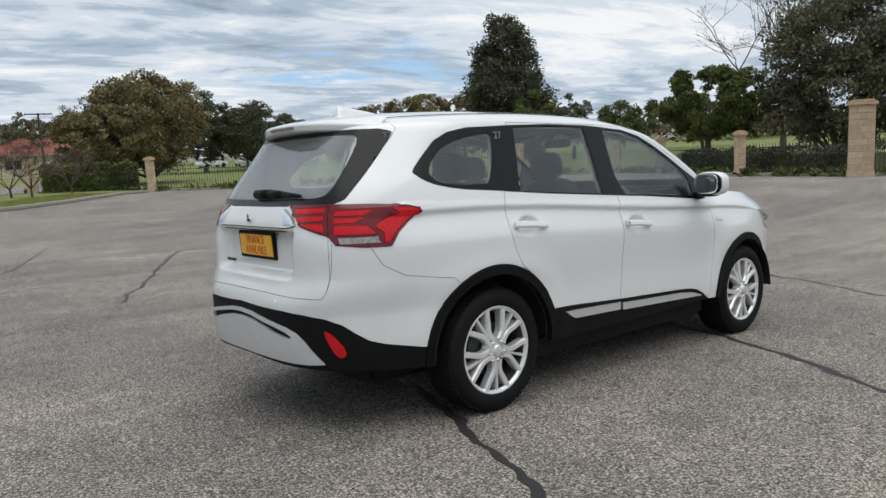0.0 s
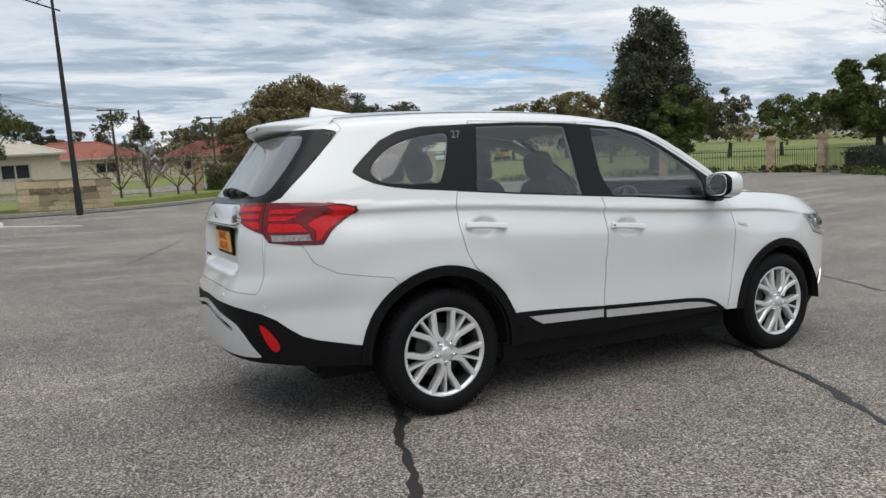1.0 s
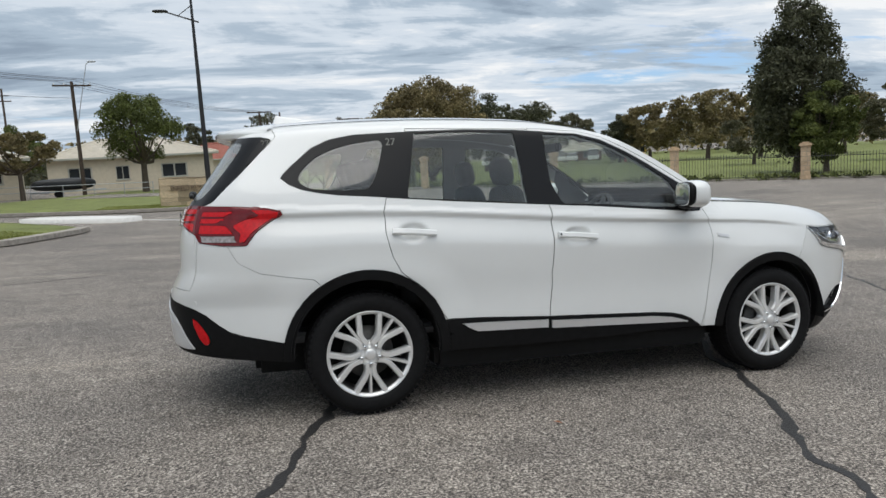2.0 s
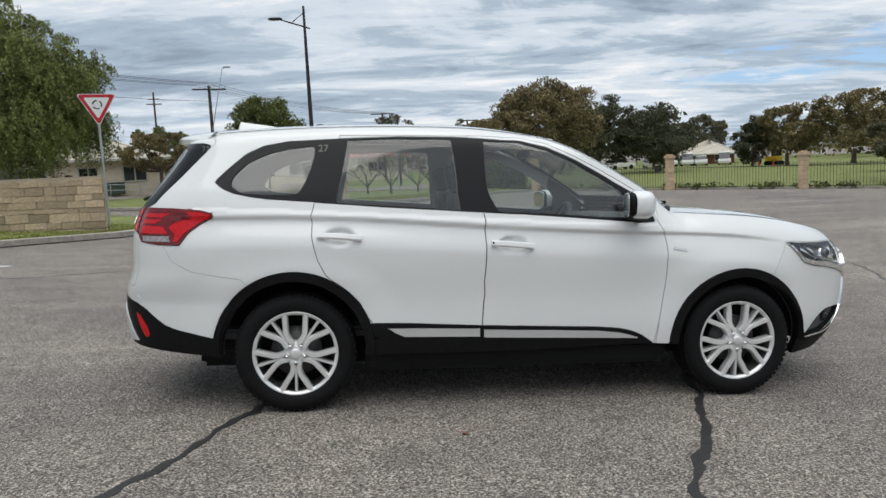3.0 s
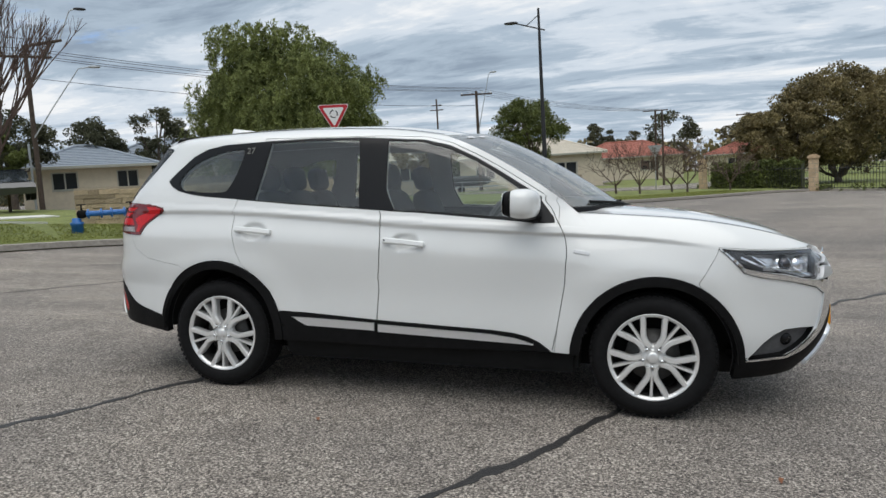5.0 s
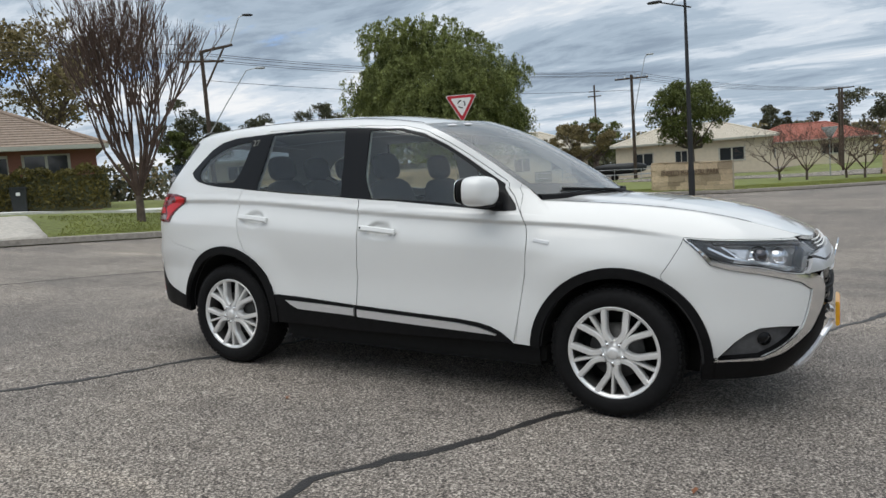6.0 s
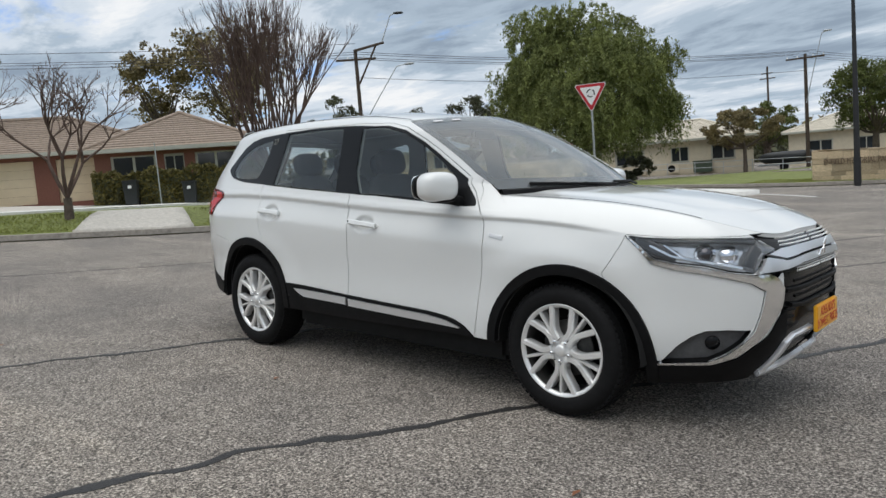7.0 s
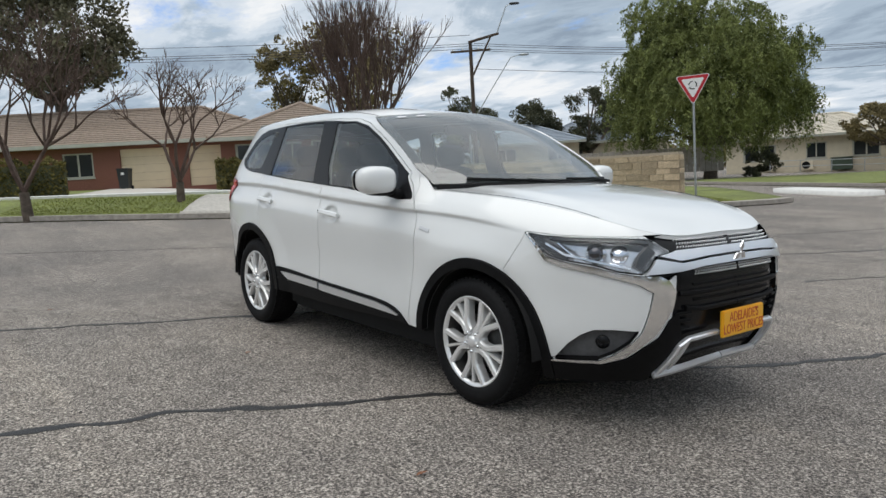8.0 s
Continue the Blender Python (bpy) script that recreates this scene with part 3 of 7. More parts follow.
def cut_skin(dq=.0135, dz=.0112):
    """The right side's skin as a grid, its lines drawn onto the outlines: places, chart and the faces of each region."""
    nq, nz = int(END / dq) + 1, int(1.42 / dz) + 1
    q = np.linspace(0, END, nq)
    top, low = eave(q), LOW(q)
    v = np.linspace(0, 1, nz)
    mid = np.minimum(1.03, low + .9 * (top - low))
    chart = np.stack((np.repeat(q[:, None], nz, 1), np.where(v < .62, low[:, None] + (mid - low)[:, None] * v / .62, mid[:, None] + (top - mid)[:, None] * (v - .62) / .38)), -1).reshape(-1, 2)
    lock = np.zeros(len(chart), int)
    lock[np.arange(nq) * nz] = lock[np.arange(nq) * nz + nz - 1] = -1
    ids = np.arange(nq * nz).reshape(nq, nz)
    edges = np.concatenate([np.stack((a.ravel(), b.ravel()), 1) for a, b in ((ids[1:], ids[:-1]), (ids[:, 1:], ids[:, :-1]))])
    for k, (name, poly) in enumerate(REGIONS, 1):
        poly = np.asarray(poly, float)
        lo, hi = poly.min(0) - .05, poly.max(0) + .05
        near = np.flatnonzero(((chart > lo) & (chart < hi)).all(1))
        held = np.zeros(len(chart), bool)
        held[near] = inside(poly, chart[near])
        e = edges[held[edges[:, 0]] != held[edges[:, 1]]]
        verts = np.unique(e)
        if not len(verts):
            continue
        far, place = nearest(poly, chart[verts])
        d, to = np.full(len(chart), 9.), chart.copy()
        d[verts], to[verts] = far, place
        e = e[~(((lock[e[:, 0]] != 0) & (d[e[:, 0]] < 1e-3)) | ((lock[e[:, 1]] != 0) & (d[e[:, 1]] < 1e-3)))]
        pick = np.where((d[e[:, 0]] + 9 * (lock[e[:, 0]] != 0)) < (d[e[:, 1]] + 9 * (lock[e[:, 1]] != 0)), e[:, 0], e[:, 1])
        pick = np.unique(pick)
        pick = pick[lock[pick] == 0]
        edge_q = (pick < nz) | (pick >= (nq - 1) * nz)
        to[pick[edge_q], 0] = chart[pick[edge_q], 0]
        chart[pick], lock[pick] = to[pick], k
    quads = np.stack((ids[:-1, :-1], ids[1:, :-1], ids[1:, 1:], ids[:-1, 1:]), -1).reshape(-1, 4)
    s = lock[quads] > 0
    split = s.sum(1) >= 2
    d02 = split & s[:, 0] & s[:, 2]
    d13 = split & ~d02
    tris = np.concatenate((quads[d02][:, [0, 1, 2]], quads[d02][:, [0, 2, 3]], quads[d13][:, [0, 1, 3]], quads[d13][:, [1, 2, 3]]))
    faces = [quads[~split], tris]
    out = {}
    for fs in faces:
        mid = chart[fs].mean(1)
        what = np.full(len(fs), len(REGIONS))
        for k in range(len(REGIONS) - 1, -1, -1):
            poly = np.asarray(REGIONS[k][1], float)
            near = np.flatnonzero(((mid > poly.min(0)) & (mid < poly.max(0))).all(1))
            what[near[inside(poly, mid[near])]] = k
        for k in np.unique(what):
            out.setdefault(REGIONS[k][0] if k < len(REGIONS) else "body", []).extend(map(tuple, fs[what == k]))
    e = 1e-3
    p = skin(chart[:, 0], chart[:, 1])
    qa, qb = np.clip(chart[:, 0] - e, 0, END), np.clip(chart[:, 0] + e, 0, END)
    n = np.cross(skin(qb, chart[:, 1]) - skin(qa, chart[:, 1]), skin(chart[:, 0], chart[:, 1] + e) - skin(chart[:, 0], chart[:, 1] - e))
    n /= np.maximum(np.linalg.norm(n, axis=1), 1e-9)[:, None]
    mid = (chart[:, 0] < 1e-6) | (chart[:, 0] > END - 1e-6)
    n[mid, 1] = 0
    return p, n, out


SKIN, SKIN_N, SKIN_F = cut_skin()


def panel_mesh(name, faces, offset=0.0, gap=.0015, flange=.012, both=True, mirror=False):
    """A panel from faces of the skin: raised by offset, drawn in by gap at its edges, with a folded rim; for both sides in one mesh, or the right (or, mirrored, the left) alone."""
    used, inv = np.unique(np.concatenate([np.array(f) for f in faces]), return_inverse=True)
    at = {int(u): i for i, u in enumerate(used)}
    fs = [[at[i] for i in f] for f in faces]
    p, n = SKIN[used] + offset * SKIN_N[used], SKIN_N[used]
    count = {}
    for f in fs:
        for a, b in zip(f, f[1:] + f[:1]):
            count[(a, b)] = 1
    rim = [(a, b) for a, b in count if (b, a) not in count and not (abs(p[a, 1]) < 1e-5 and abs(p[b, 1]) < 1e-5)]
    if gap:
        push = np.zeros_like(p)
        for a, b in rim:
            d = p[b] - p[a]
            inn = np.cross(n[a], d)
            inn /= max(np.linalg.norm(inn), 1e-9)
            push[a] += inn
            push[b] += inn
        length = np.linalg.norm(push, axis=1)
        k = length > .3
        push[k] /= length[k][:, None]
        mid = np.abs(p[:, 1]) < 1e-5
        push[mid, 1] = 0
        p = p + gap * push
    verts, out = [p], list(fs)
    if flange and rim:
        ends = sorted({i for e in rim for i in e})
        k = {i: len(p) + j for j, i in enumerate(ends)}
        k2 = {i: len(p) + len(ends) + j for j, i in enumerate(ends)}
        verts += [p[ends], p[ends] - flange * n[ends]]
        out += [[k[b], k[a], k2[a], k2[b]] for a, b in rim]
    v = np.concatenate(verts)
    left = v * (1, -1, 1)
    flip = [f[::-1] for f in out]
    if both:
        # weld the two halves at the middle
        same = np.abs(v[:, 1]) < 1e-5
        to = np.where(same, np.arange(len(v)), len(v) + np.cumsum(~same) - 1)
        out = out + [[int(to[i]) for i in f] for f in flip]
        v = np.concatenate((v, left[~same]))
    elif mirror:
        v, out = left, flip
    return from_arrays(name, v, out)


car = thing("car", "white seven-seat SUV with black lower trim, parked on the asphalt", "car")


def panel(name, key, mat, label="", offset=0.0, parent=car, gap=.0015, flange=.012):
    """A panel that runs across the middle."""
    keys = (key,) if isinstance(key, str) else key
    fs = [f for k in keys for f in SKIN_F.get(k, [])]
    return mesh_part(name, panel_mesh(name, fs, offset, gap, flange), mat, parent, label, True)


def panel_pair(name, key, mat, label="", offset=0.0, parents=(car, car), gap=.0015, flange=.012):
    keys = (key,) if isinstance(key, str) else key
    fs = [f for k in keys for f in SKIN_F.get(k, [])]
    return [mesh_part(name, panel_mesh(name, fs, offset, gap, flange, False, side), mat, parents[side], label, True) for side in (0, 1)]


SOLID = [k for k in SKIN_F if k not in ("none", "quarter", "rear_pane", "front_pane", "rear_clear", "headlamp", "grille", "mouth")]
body = panel_pair("body_side", "body", M["paint"], "white painted quarter panel, pillar and roof side", gap=.0012)
tailgate = panel("tailgate", "tailgate", M["paint"], "white tailgate with a recess for the plate")
rear_bumper = panel("rear_bumper", "rear_bumper", M["paint"], "white painted rear bumper")
panel("bumper_cladding", "rear_clad", M["trim"], "black plastic", .004, rear_bumper)
panel("skid_plate", "skid", M["silver"], "silver-painted skid plate", .012, rear_bumper, flange=.02)
panel("skid_slot", "skid_slot", M["under"], "dark slot", -.004, rear_bumper)
panel_pair("reflector", "reflector", M["red"], "red reflector", .004, (rear_bumper, rear_bumper))
rear_doors = panel_pair("rear_door", "rear_door", M["paint"], "white painted door", gap=.0032)
front_doors = panel_pair("front_door", "front_door", M["paint"], "white painted door", gap=.0032)
fenders = panel_pair("fender", "fender", M["paint"], "white painted front wing")
front_bumper = panel("front_grille", ("grille", "mouth"), M["gloss"], "black grille behind chrome bars", -.02, flange=-.02)
panel_pair("bumper_corner", "front_bumper", M["paint"], "white painted bumper corner", 0.0, (front_bumper, front_bumper))
panel_pair("window_surround", "dlo", M["frit"], "black pillars and window surround", .001)
panel_pair("quarter_window", "quarter", M["tinted"], "tinted quarter glass", -.002)
panel_pair("door_window", "rear_pane", M["window"], "door glass", -.003, rear_doors)
panel_pair("door_window", "front_pane", M["window"], "door glass", -.003, front_doors)
panel_pair("sill_cladding", "sill", M["trim"], "black plastic", .006, flange=.02)
panel_pair("sill_strip", "strip_rear", M["satin"], "brushed silver strip", .014, rear_doors, flange=.012)
panel_pair("sill_strip", "strip_front", M["satin"], "brushed silver strip", .014, front_doors, flange=.012)
panel_pair("arch_trim", "arch_rear", M["trim"], "black plastic arch", .012, flange=.04)
panel_pair("arch_trim", "arch_front", M["trim"], "black plastic arch", .012, flange=.04)
rear_window = panel("rear_window", "rear_clear", M["rearglass"], "tinted rear glass", -.002, tailgate)
panel("window_border", "rear_glass", M["frit"], "black glass border", .0, tailgate)
panel("tailgate_garnish", "garnish", M["paint"], "white garnish bar", .012, tailgate)
panel_pair("garnish_end", "garnish_end", M["chrome"], "chrome end", .014, (tailgate, tailgate))
tail_lamps = panel_pair("tail_lamp", "tail_outer", M["darkred"], "red tail lamp wrapping the corner", .006)
panel_pair("lamp_glow", "tail_glow", M["red"], "bright red light guide", .008, tail_lamps, gap=.0008)
for k in "abc":
    panel_pair("lamp_segment", "tail_bar_" + k, M["red"], "red lamp segment", .0066, tail_lamps, gap=.0004)
panel_pair("reversing_lamp", "reversing", M["clearlens"], "clear reversing lens", .007, tail_lamps)
gate_lamps = panel_pair("tailgate_lamp", "tail_inner", M["darkred"], "red lamp on the tailgate", .006, (tailgate, tailgate))
for k in "abc":
    panel_pair("gate_lamp_segment", "inner_bar_" + k, M["red"], "red lamp segment", .0066, (tailgate, tailgate), gap=.0004)
head_lamps = panel_pair("headlamp", "headlamp", M["lens"], "clear headlamp with a projector inside", .002)
panel_pair("lamp_housing", "headlamp", M["housing"], "silver-grey reflector housing", -.055, head_lamps, gap=.006, flange=-.05)
panel_pair("chrome_brow", "brow", M["chrome"], "chrome strip round lamp and bumper corner", .010, (front_bumper, front_bumper), flange=.02)
panel("grille_bar", "bar_upper", M["satin"], "chrome bar", .018, front_bumper, flange=.035)
panel("grille_bar", "bar_lower", M["satin"], "chrome bar", .022, front_bumper, flange=.035)
panel_pair("fog_recess", "fog", M["trim"], "dark fog lamp recess", -.045, (front_bumper, front_bumper), flange=-.045)
panel_pair("front_lip", "lip", M["trim"], "dark grey lower lip", .008, (front_bumper, front_bumper), flange=.02)
HIGH = {f: SKIN[list(f)][:, 2].mean() > 1.13 and SKIN[list(f)][:, 0].mean() < 1.9 for k in SOLID for f in SKIN_F[k]}
for name, high, mat, text in (("inner_shell", False, M["inside"], "dark door linings"), ("pillar_lining", True, M["lining"], "pale grey pillar linings")):
    mesh_part(name, panel_mesh(name, [f for f, h in HIGH.items() if h == high], -.03, 0, 0), mat, car, text, True)


# roof, windscreen and bonnet close the top
def sheet(name, mat, us, vs, at, label="", parent=car, rim=.02):
    """A grid of points at(u, v), with its edges folded down by rim."""
    g = np.array([[at(u, v) for v in vs] for u in us])
    nu, nv = g.shape[:2]
    ids = np.arange(nu * nv).reshape(nu, nv)
    fs = np.stack((ids[:-1, :-1], ids[1:, :-1], ids[1:, 1:], ids[:-1, 1:]), -1).reshape(-1, 4).tolist()
    v = g.reshape(-1, 3)
    if rim:
        loop = [*ids[:, 0], *ids[-1, 1:], *ids[::-1, -1][1:], *ids[0, ::-1][1:-1]]
        n = len(v)
        top, low = v[loop], v[loop] - (0, 0, rim)
        v = np.concatenate((v, top, low))
        k = len(loop)
        fs += [[n + (i + 1) % k, n + i, n + k + i, n + k + (i + 1) % k] for i in range(k)]
    me = from_arrays(name, v, fs)
    b = bmesh.new()
    b.from_mesh(me)
    bmesh.ops.recalc_face_normals(b, faces=b.faces)
    bpy.data.meshes.remove(me)
    return part(name, b, mat, parent, label, True)


EDGE_Q = np.linspace(0, END, 2400)
EDGE = skin(EDGE_Q, eave(EDGE_Q))
ROOF_EDGE = EDGE[EDGE[:, 0] < 1.44]
HOOD_EDGE = EDGE[EDGE[:, 0] > 2.2]
ROOF_TAIL = float(ROOF_EDGE[0, 0])


def roof_at(u, b):
    x = ROOF_TAIL + u * (1.60 - ROOF_TAIL)
    y = -np.interp(x, ROOF_EDGE[:, 0], ROOF_EDGE[:, 1]) if x < 1.42 else -ROOF_EDGE[-1, 1] * (1 + .06 * (x - 1.42))
    y = max(y, .002)
    front = 1.44 + .15 * (1 - b * b)
    x = ROOF_TAIL + (x - ROOF_TAIL) * (front - ROOF_TAIL) / (1.60 - ROOF_TAIL)
    z = ROOF(x) - .055 * abs(b) ** 2.4 + .002
    if x > 1.42:
        z = ROOF(1.42) - .19 * (x - 1.42) - .055 * abs(b) ** 2.4 + .002
    return x, b * y * .994, z


U_ROOF = 1 - np.cos(np.linspace(0, math.pi / 2, 60))
sheet("roof", M["paint"], U_ROOF, np.linspace(-1, 1, 41), roof_at, "white painted roof")


def screen_at(u, b):
    """Windscreen: u from the cowl to the roof, b across."""
    x = 2.215 + u * (1.43 - 2.215)
    z = float(PILLAR(x))
    y = -float(skin(np.array([way_x(x, z)]), np.array([z]))[0, 1])
    c = 1 - b * b
    return x + (.27 - .11 * u) * c, b * y * .985, z + (.0 + .045 * u) * c - .012 * (1 - u) * c - .004


sheet("windscreen", M["screen"], np.linspace(0, 1, 24), np.linspace(-1, 1, 31), screen_at, "clear windscreen", rim=0)


def border_at(u, b):
    x, y, z = screen_at(u, b)
    return x - .003, y, z - .003


for k, (u0, u1, b0, b1) in enumerate(((0, .11, -1, 1), (.94, 1, -1, 1), (0, 1, -1, -.93), (0, 1, .93, 1), (.78, .94, -.2, .12))):
    sheet("screen_border", M["frit"], np.linspace(u0, u1, 14), np.linspace(b0, b1, 21), border_at, "black glass border", rim=0)


def hood_at(u, b):
    ye = float(HOOD_EDGE[:, 1].min()) * -1
    y = b * (ye - .004)
    e = HOOD_EDGE[::-1]
    xf = float(np.interp(abs(y), -e[:, 1], e[:, 0]))
    xc = 2.19 + .27 * (1 - b * b)
    x = xc + u * (xf - xc)
    z = float(HOOD(x)) - .035 * (y / .8) ** 2
    # a raised middle with two soft ridges
    z += .010 * float(step(.62, .50, abs(y))) * float(step(1.0, .75, u))
    return x, y, z + .001


sheet("bonnet", M["paint"], 1 - (1 - np.linspace(0, 1, 50)) ** 1.6, np.sin(np.linspace(-math.pi / 2, math.pi / 2, 61)), hood_at, "white painted bonnet")
b_ = bmesh.new()
for k in range(24):
    t0, t1 = -1 + k / 12, -1 + (k + 1) / 12
    y0, y1 = t0 * .74, t1 * .74
    xa, xb = 2.215 + .25 * (1 - t0 * t0), 2.215 + .25 * (1 - t1 * t1)
    rod(b_, (xa, y0, 1.135), (xb, y1, 1.135), .035, sides=8)
part("cowl", b_, M["trim"], car, "black plastic cowl")


# ---- wheels ----
def wheel():
    """A wheel whose face looks to the right."""
    w = new("wheel")
    w.empty_display_size = .2
    # tyre: tread of blocks, rounded shoulders
    b = bmesh.new()
    prof = [(.236, .012), (.244, -.004), (.262, -.012), (.29, -.016), (.312, -.010), (.328, .006), (.338, .024), (.345, .055), (.346, .11), (.345, .165), (.338, .196), (.32, .216), (.28, .226), (.236, .214)]
    lathe(b, prof, 96)
    part("tyre", b, M["rubber"], w, "black tyre")
    n, v, f = 64, [], []
    for i in range(n):
        for y0, y1, off in ((.008, .045, 0), (.05, .085, .5), (.09, .13, 0), (.135, .17, .5), (.175, .212, 0)):
            lo, hi = (.334, .3475) if .02 < y0 < .17 else (.322, .340)
            turn = pose(0, 0, 0, 0, 360 * (i + off) / n, 0)
            o = len(v)
            v += [turn @ Vector((x, y, z)) for x in (-.0115, .0115) for y in (y0, y1) for z in (lo, hi)]
            f += [[o + k for k in q] for q in ((0, 1, 3, 2), (4, 6, 7, 5), (0, 4, 5, 1), (2, 3, 7, 6), (1, 5, 7, 3))]
    mesh_part("tread", from_arrays("tread", v, f), M["rubber"], w, "tread blocks")
    # rim barrel and lip
    b = bmesh.new()
    lathe(b, [(.221, .014), (.2225, .007), (.230, .001), (.236, -.003), (.241, -.004), (.2435, .002), (.240, .012)], 96)
    part("rim", b, M["alloy"], w, "silver alloy rim")
    b = bmesh.new()
    lathe(b, [(.221, .014), (.217, .05), (.212, .15), (.236, .20)], 96)
    part("barrel", b, M["barrel"], w, "dull inner barrel")
    # brake disc and hub behind the spokes
    b = bmesh.new()
    lathe(b, [(.0, .075), (.145, .075), (.147, .095), (.06, .1)], 48)
    part("brake_disc", b, M["barrel"], w, "dull steel brake disc")
    b = bmesh.new()
    lathe(b, [(.225, .16), (.0, .16)], 32)
    part("backing", b, M["under"], w, "dark backing")
    # spokes: for each of five bolts a slim straight one between two stout bent ones
    b = bmesh.new()

    def spoke(points, width, y_in, y_out):
        """A bar along (radius, degrees) points, its face falling from y_in to y_out."""
        c = [(r * math.cos(radians(a)), r * math.sin(radians(a)), r) for r, a in points]
        rings = []
        for i, (px, pz, r) in enumerate(c):
            q0, q1 = c[max(i - 1, 0)], c[min(i + 1, len(c) - 1)]
            d = Vector((q1[0] - q0[0], 0, q1[1] - q0[1])).normalized()
            s = Vector((-d.z, 0, d.x))
            f = i / (len(c) - 1)
            y = y_in + (y_out - y_in) * f
            hw = width[0] + (width[1] - width[0]) * f
            o = Vector((px, y, pz))
            rings.append([b.verts.new(o + s * k * hw + Vector((0, dy, 0))) for k, dy in ((-1, .05), (-1, .010), (-.62, -.001), (.62, -.001), (1, .010), (1, .05))])
        for p, q in zip(rings, rings[1:]):
            for i in range(6):
                b.faces.new((p[i], p[(i + 1) % 6], q[(i + 1) % 6], q[i]))
        b.faces.new(rings[0])
        b.faces.new(rings[-1][::-1])

    for k in range(5):
        a = -90 + 72 * k
        spoke([(.075, a), (.14, a), (.232, a)], (.0075, .0095), .004, .006)
        for s in (-1, 1):
            spoke([(.058, a + s * 22), (.075, a + s * 14), (.10, a + s * 10.5), (.125, a + s * 11.5), (.155, a + s * 15.5), (.19, a + s * 18.7), (.232, a + s * 21)], (.0150, .0165), -.006, .001)
    bmesh.ops.recalc_face_normals(b, faces=b.faces)
    part("spokes", b, M["alloy"], w, "silver alloy spokes")
    b = bmesh.new()
    lathe(b, [(.0, -.014), (.02, -.0135), (.029, -.010), (.033, -.002), (.035, .008), (.05, .012), (.070, .02), (.072, .05)], 40)
    part("hub_cap", b, M["alloy"], w, "silver hub cap")
    for k in range(5):
        b = bmesh.new()
        a = radians(-90 + 72 * k)
        lathe(b, [(.0, -.006), (.008, -.005), (.010, .0), (.0105, .02)], 6, m=Matrix.Translation((.053 * math.cos(a), -.006, .053 * math.sin(a))))
        part("wheel_nut", b, M["chrome"], w, "chrome nut")
    return w


first = wheel()
first.parent = car
first.matrix_basis = pose(0, -.865, .345)
for hub, side, turn in ((0, 1, 20), (2.67, -1, 1), (2.67, 1, -13)):
    copy_thing(first, pose(hub, side * .865, .345, 0, 0, 0 if side < 0 else 180) @ pose(0, 0, 0, 0, turn, 0))
for hub in HUBS:
    for side in (-1, 1):
        # the well round the wheel
        c = ARCH_REAR if hub < 1 else ARCH_FRONT
        v, f = [], []
        n = 24
        for i in range(n + 1):
            a = math.pi * (.0 + 1.0 * i / n)
            for r, y in ((.425, .87), (.425, .52), (.0, .52)):
                v.append((c[0] + r * math.cos(a), side * y, c[1] + r * math.sin(a)))
        for i in range(n):
            for k in range(2):
                o = i * 3 + k
                f.append((o, o + 1, o + 4, o + 3))
        mesh_part("wheel_well", from_arrays("wheel_well", v, f), M["under"], car, "dark wheel well")
b_ = bmesh.new()
box(b_, .40, 2.26, -.77, .77, .20, .345, .03)
box(b_, -.80, -.4, -.66, .66, .37, .46, .03)
box(b_, -.6, 3.2, -.52, .52, .20, .42, .03)
box(b_, 3.05, 3.36, -.55, .55, .29, .38, .03)
part("floor_pan", b_, M["under"], car, "dark underbody")


# ---- the car's fittings ----
def on_skin(q, z, off=0.0, side=-1):
    """A point on the body, off above it; side 1 is the car's left."""
    e = 2e-3
    p = skin(np.array([q]), np.array([z]))[0]
    n = np.cross(skin(np.array([min(q + e, END)]), np.array([z]))[0] - skin(np.array([max(q - e, 0)]), np.array([z]))[0], skin(np.array([q]), np.array([z + e]))[0] - skin(np.array([q]), np.array([z - e]))[0])
    n /= np.linalg.norm(n)
    p = p + off * n
    return Vector((p[0], p[1] * -side, p[2])), Vector((n[0], n[1] * -side, n[2]))


def skin_bar(pts, width, off, thick, side, straight=False):
    """A flat bar that follows the body through (q, z) points."""
    b, rows = bmesh.new(), []
    fine = []
    for (q0, z0), (q1, z1) in zip(pts, pts[1:]):
        fine += [(q0 + (q1 - q0) * i / 8, z0 + (z1 - z0) * i / 8) for i in range(8)]
    fine.append(pts[-1])
    ps = [on_skin(q, z, off, side) for q, z in fine]
    if straight:
        (p0, n0), (p1, n1) = ps[0], ps[-1]
        ps = [(p0.lerp(p1, i / (len(ps) - 1)) + n0 * .008 * math.sin(math.pi * i / (len(ps) - 1)), n0) for i in range(len(ps))]
    for i, (p, n) in enumerate(ps):
        d = (ps[min(i + 1, len(ps) - 1)][0] - ps[max(i - 1, 0)][0]).normalized()
        s = d.cross(n).normalized() * width / 2
        rows.append([b.verts.new(p + s * k + n * t) for k, t in ((-1, -thick), (-1, 0), (-.6, thick * .5), (.6, thick * .5), (1, 0), (1, -thick))])
    for p, q in zip(rows, rows[1:]):
        for i in range(6):
            b.faces.new((p[i], p[(i + 1) % 6], q[(i + 1) % 6], q[i]))
    b.faces.new(rows[0])
    b.faces.new(rows[-1][::-1])
    bmesh.ops.recalc_face_normals(b, faces=b.faces)
    return b


